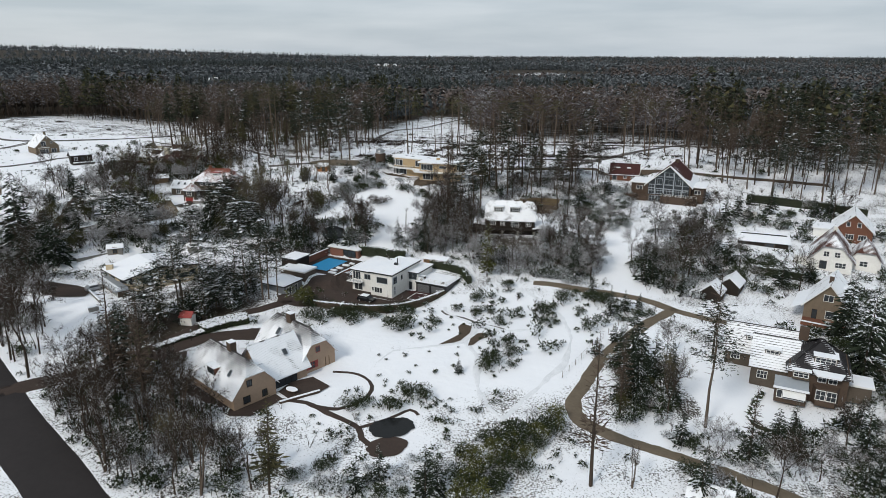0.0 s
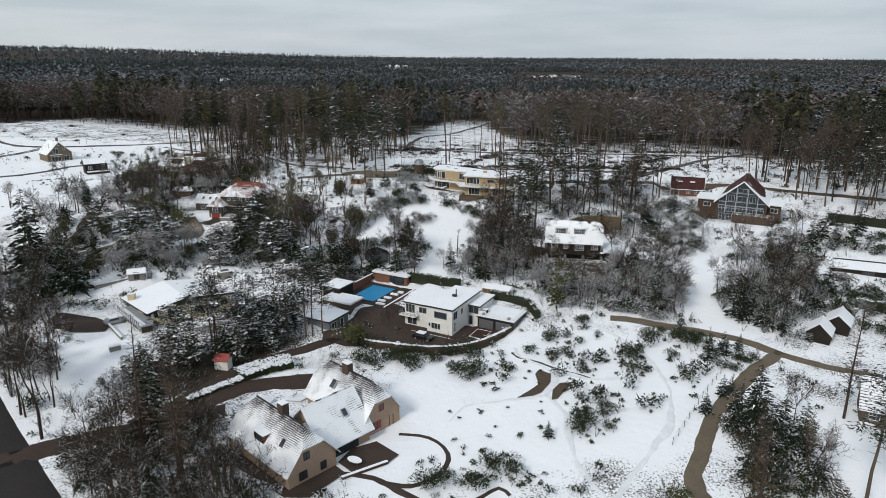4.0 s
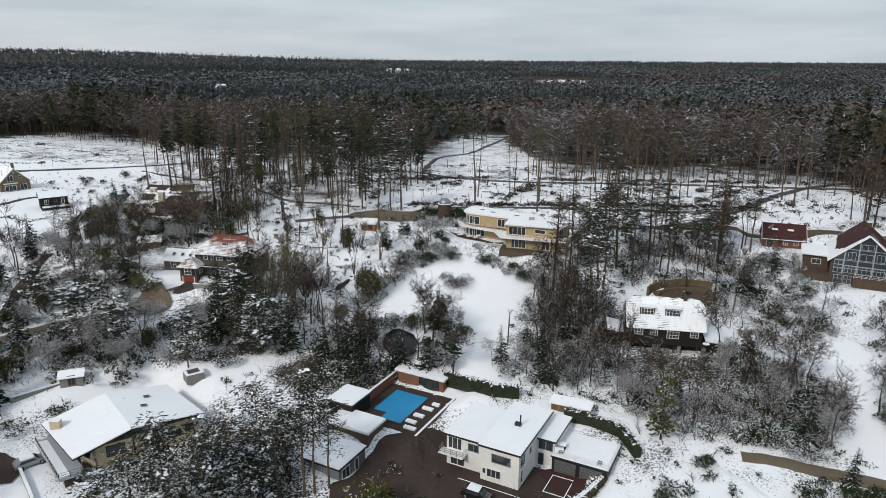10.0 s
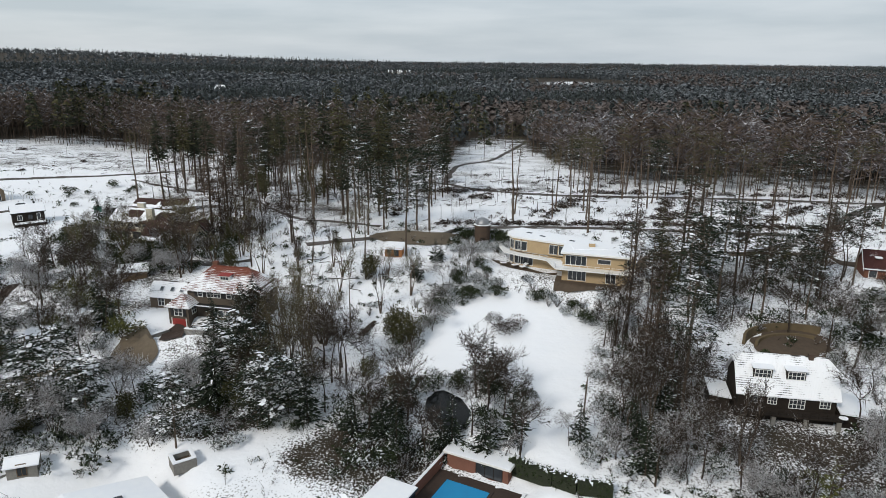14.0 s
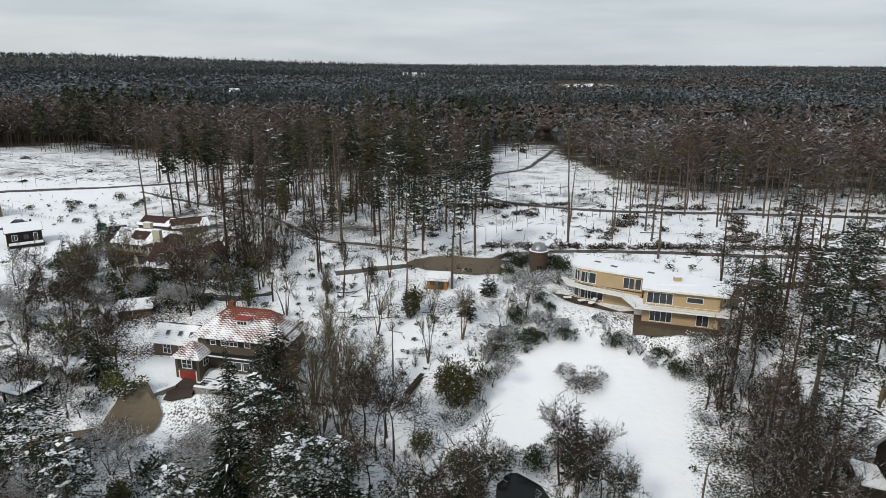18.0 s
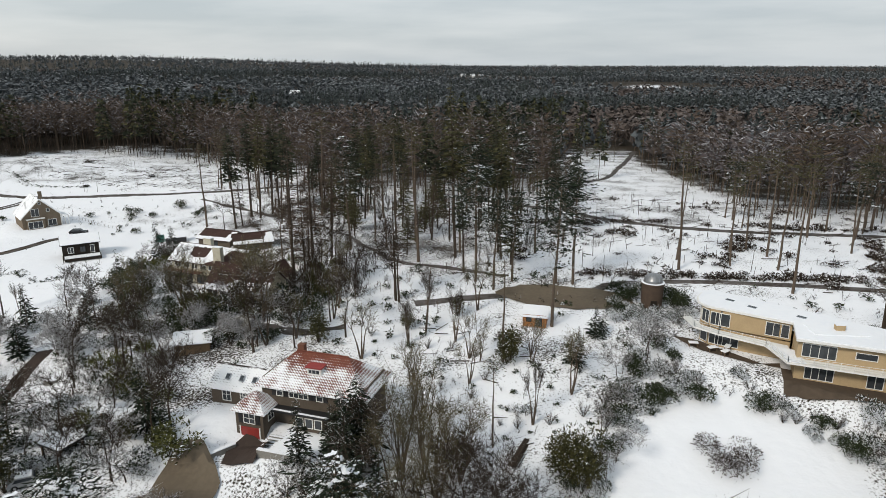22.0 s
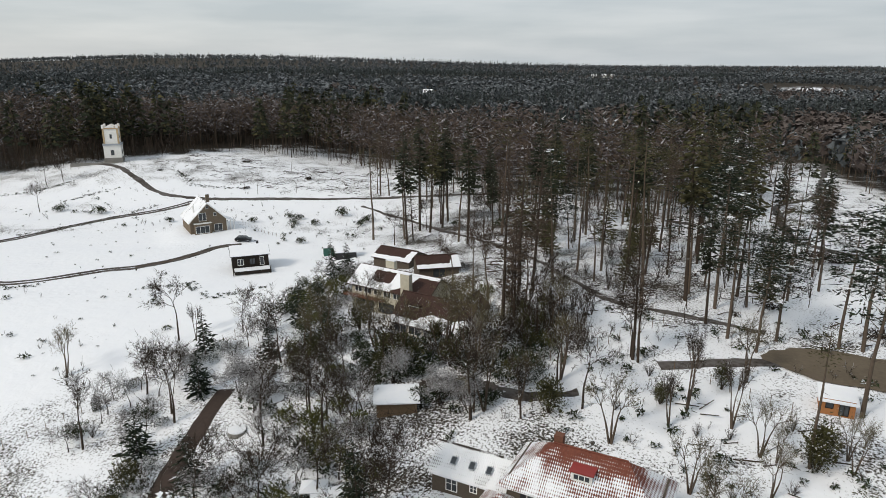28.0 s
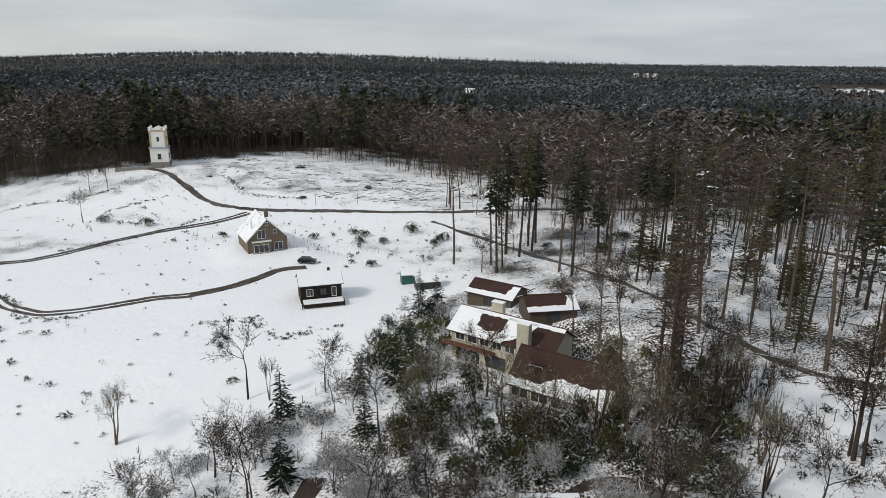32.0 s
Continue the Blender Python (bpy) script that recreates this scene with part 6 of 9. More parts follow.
flat_block(LH, 10.4, 13.8, -2.0, 1.8, -0.5, 2.8, GREYBR, PAINT)
BH = thing("brick_house", 81.5, 132.0, 0.2, 55, "brown brick house with a steep snow-covered roof and veranda", "house")
gable(BH, 4.0, 0, 12.0, 8.6, 3.4, 8.2, TAN, R_WHITE, oh=0.5, trim=PAINT)
window(BH, -2.0, 0.0, 4.4, 1.9, 1.5, -90, 2, 1)
window(BH, -2.0, -1.6, 0.6, 3.6, 1.8, -90, 1, 1)
window(BH, -2.0, 2.2, 0.2, 1.0, 2.1, -90, 1, 1, DARKWOOD, "door")
chimney(BH, 1.2, 0.2, 7.4, 9.2, 0.9, 0.8, BRICK)
dormer(BH, 5.0, -2.8, 4.6, 1.8, 1.2, 1.8, GREYBR, None, 2)
Solid().box(-5.0, -2.0, -4.2, 4.2, -0.6, 0.25).part("veranda", REDBR, BH, "red brick terrace")
Solid().box(-5.2, -5.0, -4.2, 4.2, 0.25, 0.5).part("snow", SNOW, BH)
Solid().slab([(-2.4, 4.2, 3.4), (-2.4, 6.8, 2.0), (9.0, 6.8, 2.0), (9.0, 4.2, 3.4)], 0.15).part("lean_to_roof", SNOW, BH, "snow-covered lean-to")
TH = thing("thatched_house", 98.0, 161.0, 2.2, 60, "white house with a steep brown thatched gable under snow", "house")
gable(TH, 4.0, 0, 13.0, 9.4, 3.0, 8.6, WHITE, R_BROWN, hip=(0.62, 1.0), run=2.2, oh=0.7)
for y, z, w, nx in ((1.2, 3.3, 1.3, 2), (-1.2, 3.3, 1.3, 2), (-2.2, 0.7, 2.4, 3)):
    window(TH, -2.5, y, z, w, 1.4, -90, nx, 2)
window(TH, -2.5, 1.6, 0.1, 1.6, 2.1, -90, 2, 1, DARKWOOD, "door")
gable(TH, 5.5, -7.4, 7.0, 7.0, 2.6, 7.0, WHITE, R_BROWN, turn=0, hip=(0.5, 0.5), run=2.0, oh=0.6)
window(TH, 2.0, -7.2, 0.7, 1.8, 1.4, -90, 2, 2)
chimney(TH, 5.0, 0, 8.2, 9.6, 1.0, 0.9, WHITE)
flat_block(TH, -1.5, 3.0, 4.7, 8.0, -0.5, 2.6, WHITE, PAINT)
FH = thing("brick_house", 113.0, 178.0, 4.4, 60, "brown brick house with white windows and a snow-covered roof", "house")
gable(FH, 4.0, 0, 12.0, 9.4, 3.4, 7.8, REDBR, R_WHITE, oh=0.6, trim=PAINT)
for y in (-1.3, 1.3):
    window(FH, -2.0, y, 4.2, 1.0, 1.4, -90, 1, 1)
for y in (-2.4, 0.6):
    window(FH, -2.0, y, 0.7, 2.0, 1.5, -90, 3, 1)
flat_block(FH, -1.0, 6.0, 4.7, 9.5, -0.5, 2.8, PAINT, PAINT)
DS = thing("dark_barn", 87.5, 176.0, 3.0, -22, "long dark wooden garden building with a snow-covered roof", "shed")
Solid().box(-6.2, 6.2, -2.2, 2.6, -0.6, 2.4).part("body", DARKWOOD, DS)
Solid().slab([(-6.8, -2.9, 2.35), (6.8, -2.9, 2.35), (6.8, 3.0, 3.4), (-6.8, 3.0, 3.4)], 0.22).part("roof", SNOW, DS, "snow-covered roof")
Solid().box(-5.5, 6.0, 1.6, 2.0, 3.2, 3.4).part("ridge_light", BLACK, DS)
for x, w in ((-4.6, 1.0), (1.8, 2.4)):
    window(DS, x, -2.2, 0.0, w, 2.0, 0, 2, 1, WOOD, "door")
for x, y, tn, w, d, h, hr, wall, roof, lab in ((62.5, 145.5, 55, 5.0, 4.4, 2.0, 4.0, DARKWOOD, SNOW, "small dark shed with a snowy gable roof"), (68.5, 149.5, 55, 6.0, 4.4, 2.0, 3.8, DARKWOOD, SNOW, "dark shed with a snowy gable roof"),
                                               (36.2, 77.0, -30, 5.4, 3.6, 2.0, 3.2, REDBR, SNOW, "small red-brown shed with a snow-covered roof"), (93.0, 197.0, -20, 3.6, 3.0, 2.2, 3.2, WHITE, SNOW, "small white garden house with a snowy roof"),
                                               (-87, 170, 20, 3.6, 2.6, 1.7, 2.3, STONE, SNOW, "low stone garden store with a snowy roof")):
    o = thing("shed", x, y, hz(x, y), tn, lab, "shed")
    gable(o, 0, 0, w, d, h, hr, wall, roof, oh=0.3)
    window(o, 0, -d / 2, 0.0, 1.2, 1.8, 0, 2, 1, WOOD, "door")


# ---- vehicles ----
def car(x, y, rz, paint, label, snowy=True, z=None):
    c = thing("car", x, y, hz(x, y) + 0.06 if z is None else z, rz, label, "car")
    side = [(-2.1, 0.3), (2.1, 0.3), (2.15, 0.75), (1.2, 0.92), (0.6, 1.4), (-1.3, 1.45), (-1.95, 1.0), (-2.15, 0.8)]
    Solid().upright(side, -0.85, 0.85).part("body", paint, c, bevel=0.07)
    for sy in (-0.87, 0.87):
        Solid().upright([(-1.5, 0.95), (0.75, 0.95), (0.45, 1.32), (-1.2, 1.36)], sy - 0.012, sy + 0.012).part("side_window", GLASS, c)
    Solid().slab([(0.72, -0.7, 1.32), (1.15, -0.7, 1.0), (1.15, 0.7, 1.0), (0.72, 0.7, 1.32)], 0.03).part("windscreen", GLASS, c)
    for sx in (-1.35, 1.35):
        for sy in (-0.8, 0.8):
            w = Solid().tube((sx, sy - 0.1, 0.32), (sx, sy + 0.1, 0.32), 0.32, 0.32, 16).part("wheel", RUBBER, c)
            Solid().tube((sx, sy * 1.13 - 0.02, 0.32), (sx, sy * 1.13 + 0.02, 0.32), 0.19, 0.19, 12).part("rim", SILVER, w)
    for sy in (-0.6, 0.6):
        Solid().box(2.08, 2.16, sy - 0.2, sy + 0.2, 0.62, 0.76).part("headlight", GLASS, c, "clear headlight")
        Solid().box(-2.17, -2.1, sy - 0.2, sy + 0.2, 0.7, 0.85).part("tail_light", REDPAINT, c, "red tail light")
    if snowy:
        Solid().slab([(-1.25, -0.72, 1.54), (0.55, -0.72, 1.5), (0.55, 0.72, 1.5), (-1.25, 0.72, 1.54)], 0.1).part("snow", SNOW, c, "snow on the car roof", bevel=0.03)
    return c


car(-17.8, 145.3, -25, CARPAINT, "black car with snow on its roof parked in the courtyard")
car(-83.6, 151.0, 45, SILVER, "silver car parked beside the bungalow")
car(-168.4, 303.0, 20, CARPAINT, "dark grey car parked on the field beside the gable house", False)
car(-104.9, 198.0, 35, SILVER, "white snow-covered car beside the hedge")
port = thing("carport", -103.6, 203.2, hz(-103.6, 203.2), -20, "open wooden carport with a snow-covered roof", "carport")
for x in (-1.7, 1.7):
    for y in (-1.6, 1.6):
        Solid().box(x - 0.07, x + 0.07, y - 0.07, y + 0.07, -0.3, 2.1).part("post", DARKWOOD, port)
Solid().box(-1.9, 1.9, 1.5, 1.62, -0.3, 2.1).part("back_wall", DARKWOOD, port)
Solid().slab([(-2.1, -2.0, 2.1), (2.1, -2.0, 2.1), (2.1, 2.0, 2.3), (-2.1, 2.0, 2.3)], 0.15).part("roof", BLACK, port)
Solid().slab([(-2.05, -1.95, 2.26), (2.05, -1.95, 2.26), (2.05, 1.95, 2.46), (-2.05, 1.95, 2.46)], 0.15).part("snow", SNOW, port, "snow on the carport roof", bevel=0.04)
hutch = thing("shed", -98.4, 208.6, hz(-98.4, 208.6), 30, "small low shed with a snowy lean-to roof", "shed")
Solid().box(-1.6, 1.6, -1.0, 1.0, -0.3, 1.4).part("body", DARKWOOD, hutch)
Solid().slab([(-1.9, -1.4, 1.4), (1.9, -1.4, 1.4), (1.9, 1.3, 2.0), (-1.9, 1.3, 2.0)], 0.16).part("roof", SNOW, hutch, "snow-covered roof")



# ---- vegetation: builders ----
def cards(c, d, w, up=None, rng=None, flat=False, kite=False):
    """One leaf for each root c with its way d (both n x 3) and its width w: a triangle, or a kite of two."""
    n = len(c)
    side = np.cross(d, [0, 0, 1.0] + rng.normal(size=(n, 3)) * 0.25) if flat else np.cross(d, rng.normal(size=(n, 3)))
    side /= np.linalg.norm(side, axis=1)[:, None] + 1e-9
    side *= w[:, None] / 2
    if not kite:
        return np.stack([c - side, c + side, c + d], 1).reshape(-1, 3), np.arange(3 * n).reshape(-1, 3)
    mid = c + d * 0.45
    v = np.stack([c, mid - side, c + d, mid + side], 1).reshape(-1, 3)
    k = np.arange(n)[:, None] * 4
    return v, np.concatenate([k + [0, 1, 2], k + [0, 2, 3]], 1).reshape(-1, 3)


def tubes(segs, n=3):
    """Tapered tubes for rows of (start, end, first radius, last radius)."""
    P, Q = np.array([s[0] for s in segs], float), np.array([s[1] for s in segs], float)
    r0, r1 = np.array([s[2] for s in segs]), np.array([s[3] for s in segs])
    d = Q - P
    d /= np.linalg.norm(d, axis=1)[:, None] + 1e-9
    ref = np.where(np.abs(d[:, 2:3]) > 0.9, [[1.0, 0, 0]], [[0, 0, 1.0]])
    a = np.cross(d, ref)
    a /= np.linalg.norm(a, axis=1)[:, None]
    b = np.cross(d, a)
    ang = 2 * math.pi * np.arange(n) / n
    ring = a[:, None] * np.cos(ang)[None, :, None] + b[:, None] * np.sin(ang)[None, :, None]
    v = np.concatenate([P[:, None] + ring * r0[:, None, None], Q[:, None] + ring * r1[:, None, None]], 1).reshape(-1, 3)
    f = []
    for i in range(n):
        j = (i + 1) % n
        f += [[i, j, n + j], [i, n + j, n + i]]
    return v, (np.arange(len(segs))[:, None, None] * 2 * n + np.array(f)[None]).reshape(-1, 3)


def join(parts):
    V, F, M, k = [], [], [], 0
    for v, f, m in parts:
        V.append(v)
        F.append(f + k)
        M.append(np.full(len(f), m) if np.isscalar(m) else m)
        k += len(v)
    return np.concatenate(V), np.concatenate(F), np.concatenate(M)


def trunk_segs(h, r, rng, bend=0.02, n=5, top=0.25):
    p, out = np.zeros(3), []
    for i in range(n):
        q = p + [rng.normal() * bend * h / n, rng.normal() * bend * h / n, h / n]
        out.append((p.copy(), q, r * (1 - (1 - top) * i / n), r * (1 - (1 - top) * (i + 1) / n)))
        p = q
    return out


def spruce(seed, h, rad, base, snow, whorls=30, per=9, droop=0.35, needle=0):
    """A conifer: trunk and a crown of drooping sprays, part of them under snow."""
    rng = np.random.default_rng(seed)
    segs = trunk_segs(h * 0.97, 0.009 * h + 0.06, rng, 0.01, 5, 0.1)
    segs[0] = (segs[0][0] - [0, 0, 0.6], *segs[0][1:])
    tv, tf = tubes(segs, 6)
    C, D, W = [], [], []
    for i in range(whorls):
        u = i / (whorls - 1)
        z = base + (h - base) * u
        L0 = rad * (1 - u) ** 0.75 * (0.35 + 0.65 * min(1, (u + 0.08) * 6)) + 0.25
        m = max(3, int(per * (1 - 0.5 * u)))
        for j in range(m):
            a, L = rng.uniform(0, 2 * math.pi), L0 * rng.uniform(0.55, 1.12)
            way = np.array([math.cos(a), math.sin(a), 0])
            zz = z + rng.normal() * 0.25
            for t in (0.0, 0.33, 0.62):
                rt = way * L * t
                rt[2] = zz - droop * L * t * t
                dv = way * L * 0.48 + rng.normal(size=3) * L * 0.12
                dv[2] -= droop * L * (0.2 + 0.4 * t) - rng.uniform(0, 0.12) * L
                C.append(rt)
                D.append(dv)
                W.append((L * rng.uniform(0.16, 0.32) + 0.08) * (needle or 1.0))
    C, D, W = np.array(C), np.array(D), np.array(W)
    lv, lf = cards(C, D, W, rng=rng, kite=True)
    pick = rng.random(len(C)) < snow
    side = rng.normal(size=(pick.sum(), 3)) * 0.08
    sv, sf = cards(C[pick] + D[pick] * 0.3 + [0, 0, 0.10] + side, D[pick] * 0.75, W[pick] * rng.uniform(0.5, 0.9, pick.sum()), rng=rng, flat=True)
    V, F, M = join([(lv, lf, 0), (sv, sf, 1)])
    return (tv, tf), (V, F, M)


def pine(seed, h, base, rad, snow, clumps=30, k=34):
    """A pine: a tall bare trunk, a few limbs, and clumped needles near the top."""
    rng = np.random.default_rng(seed)
    segs = trunk_segs(h * 0.95, 0.010 * h + 0.06, rng, 0.03, 6, 0.2)
    segs[0] = (segs[0][0] - [0, 0, 0.6], *segs[0][1:])
    C, D, W, B = [], [], [], []
    for i in range(clumps):
        u = rng.uniform(0, 1) ** 0.8
        z = base + (h - base) * u
        a, L = rng.uniform(0, 2 * math.pi), rad * (0.35 + 0.65 * math.sin(math.pi * min(1, 0.25 + 0.7 * u))) * rng.uniform(0.3, 1.0)
        c = np.array([math.cos(a) * L, math.sin(a) * L, z])
        segs.append((np.array([0, 0, z - 0.25 * L]), c, 0.045, 0.02))
        s = rng.uniform(0.7, 1.35)
        o = rng.normal(size=(k, 3)) * [0.78 * s, 0.78 * s, 0.13 * s]
        o[:, 2] -= 0.16 * np.hypot(o[:, 0], o[:, 1])
        C += list(c + o)
        dv = rng.normal(size=(k, 3)) * [0.36, 0.36, 0.1] + o * 0.3
        D += list(dv)
        W += list(rng.uniform(0.1, 0.24, k))
        if rng.random() < snow * 3:
            B += list(c + rng.normal(size=(9, 3)) * [0.42 * s, 0.42 * s, 0.05] + [0, 0, 0.2])
    for i in range(5):
        z, a = rng.uniform(min(h * 0.3, base), base + 0.1), rng.uniform(0, 6.28)
        segs.append((np.array([0, 0, z]), np.array([math.cos(a) * 1.2, math.sin(a) * 1.2, z + rng.uniform(-0.2, 0.4)]), 0.04, 0.01))
    tv, tf = tubes(segs, 5)
    C, D, W = np.array(C), np.array(D), np.array(W)
    lv, lf = cards(C, D, W, rng=rng, kite=True)
    B = np.array(B).reshape(-1, 3)
    way = rng.normal(size=B.shape) * [0.42, 0.42, 0.06]
    sv, sf = cards(B - way / 2, way, rng.uniform(0.3, 0.6, len(B)), rng=rng, flat=True, kite=True)
    V, F, M = join([(lv, lf, 0), (sv, sf, 1)])
    return (tv, tf), (V, F, M)


def bare(seed, h, spread=0.5, frost=0.15, first=0.3, twigs=3, stems=1, reach=0.27, deep=4, fine=0.02):
    """A leafless tree: limbs as tapered tubes, fine twigs as slivers, some of them frosted."""
    rng = np.random.default_rng(seed)
    segs, tips = [], []

    def grow(p, d, L, r, depth):
        n = 3 if depth < 2 else 2
        for i in range(n):
            d2 = d + rng.normal(size=3) * 0.14
            d2[2] += 0.06
            d2 /= np.linalg.norm(d2)
            q = p + d2 * L / n
            segs.append((p, q, r * (1 - 0.22 * i), r * (1 - 0.22 * (i + 1))))
            if depth >= 2:
                tips.append((q, d2, L))
            if depth < deep and (i > 0 or depth > 0):
                for _ in range(2 if depth < 3 else 1):
                    a = rng.normal(size=3)
                    side = a - d2 * a.dot(d2)
                    side /= np.linalg.norm(side)
                    nd = d2 * (1 - spread * 0.5) + side * spread * rng.uniform(0.7, 1.4)
                    nd /= np.linalg.norm(nd)
                    grow(q, nd, L * rng.uniform(0.5, 0.72), r * 0.5 * (1 - 0.15 * i), depth + 1)
            p, d = q, d2
    for s in range(stems):
        a = rng.uniform(0, 6.28)
        lean = 0.05 if stems == 1 else 0.32
        st = np.array([math.cos(a) * lean * 0.5, math.sin(a) * lean * 0.5, -0.4])
        d0 = np.array([math.cos(a) * lean, math.sin(a) * lean, 1.0])
        if first > 0:
            q = st + d0 * (h * first + 0.4)
            segs.append((st, q, 0.011 * h + 0.05, 0.009 * h + 0.04))
            st = q
        grow(st, d0 / np.linalg.norm(d0), h * (1 - first) * 0.62, 0.008 * h + 0.03, 0)
    top = max(q[1][2] for q in segs)
    wide = np.percentile([math.hypot(q[1][0], q[1][1]) for q in segs], 95)
    fit_s = np.array([min(1.0, reach * h / wide)] * 2 + [0.9 * h / top])
    segs = [(a * fit_s, b * fit_s, r, q) for a, b, r, q in segs]
    tips = [(a * fit_s, d, L * fit_s[0]) for a, d, L in tips]
    thin = [s for s in segs if s[2] < fine]
    tv, tf = tubes([s for s in segs if s[2] >= fine], 3)
    P = np.array([t[0] for t in tips]).repeat(twigs, 0)
    Dr = np.array([t[1] for t in tips]).repeat(twigs, 0) * 0.7 + rng.normal(size=(len(P), 3)) * 0.55
    Ls = np.array([t[2] for t in tips]).repeat(twigs) * rng.uniform(0.3, 0.8, len(P))
    Dr *= Ls[:, None]
    W = rng.uniform(0.025, 0.055, len(P)) * (1 + h / 40)
    if thin:
        P, W = np.concatenate([P, [s[0] for s in thin]]), np.concatenate([W, [3.2 * s[2] for s in thin]])
        Dr = np.concatenate([Dr, [(s[1] - s[0]) * 1.25 for s in thin]])
    lv, lf = cards(P, Dr, W, rng=rng)
    M = (rng.random(len(P)) < frost).astype(int)
    return (tv, tf), (lv, lf, M)


def bush(seed, r, h, snow, k=620, size=0.24, lobes=8):
    """A rounded evergreen shrub of several lobes."""
    rng = np.random.default_rng(seed)
    L = np.stack([rng.normal(size=lobes) * r * 0.45, rng.normal(size=lobes) * r * 0.45, rng.uniform(0.25, 0.62, lobes) * h], 1)
    S = rng.uniform(0.4, 0.75, lobes) * r
    i = rng.integers(0, lobes, k)
    n = rng.normal(size=(k, 3))
    n[:, 2] = np.abs(n[:, 2]) * 1.0 - 0.35
    n /= np.linalg.norm(n, axis=1)[:, None]
    sc = np.stack([S[i], S[i], S[i] * h / (1.5 * r)], 1)
    C = L[i] + n * sc * rng.uniform(0.6, 1.05, k)[:, None]
    C[:, 2] = np.maximum(C[:, 2], 0.05)
    D = (n * 0.6 + rng.normal(size=(k, 3)) * 0.5) * size * 1.6
    W = rng.uniform(0.6, 1.3, k) * size
    lv, lf = cards(C, D, W, rng=rng)
    pick = (rng.random(k) < snow) & (n[:, 2] > 0.05)
    D2 = rng.normal(size=(pick.sum(), 3)) * [1, 1, 0.25] * size * 1.3
    sv, sf = cards(C[pick] + [0, 0, 0.1 + size * 0.2], D2, W[pick] * 0.9, rng=rng, flat=True)
    segs = [(np.array([0, 0, -0.3]), l * 0.9, 0.05, 0.02) for l in L]
    V, F, M = join([(lv, lf, 0), (sv, sf, 1)])
    return tubes(segs, 4), (V, F, M)


def twiggy(seed, r=1.1, h=1.9, n=230, frost=0.42, stems=12):
    """A leafless bush: a spray of stems with fine twigs on them."""
    rng = np.random.default_rng(seed)
    a, q = rng.uniform(0, 6.28, stems), rng.uniform(0.3, 1.0, stems) * r
    T = np.column_stack([np.cos(a) * q, np.sin(a) * q, rng.uniform(0.6, 1.0, stems) * h])
    segs = [(np.array([0, 0, -0.2]), t, 0.035, 0.012) for t in T]
    i, u = rng.integers(0, stems, n), rng.uniform(0.25, 1.0, n)
    D = T[i] * 0.22 + rng.normal(size=(n, 3)) * 0.28
    D[:, 2] = np.abs(D[:, 2])
    v, f = cards(T[i] * u[:, None], D, rng.uniform(0.03, 0.07, n), rng=rng)
    return tubes(segs, 3), (v, f, (rng.random(n) < frost).astype(int))


PROTO = {}


def proto(key, name, made, bark, leaf_mats, crown, label, category, group):
    (tv, tf), (V, F, M) = made
    ob = thing(name, 0, -400, -40, 0, label, category, group)
    a = put_part("trunk" if crown != "foliage" else "stem", mesh_of("trunk", tv, tf, [bark]), ob)
    b = put_part(crown, mesh_of(crown, V, F, leaf_mats, M), ob)
    PROTO.setdefault(key, []).append((ob, (tv, tf, bark), (V, F, M, leaf_mats)))
    return ob


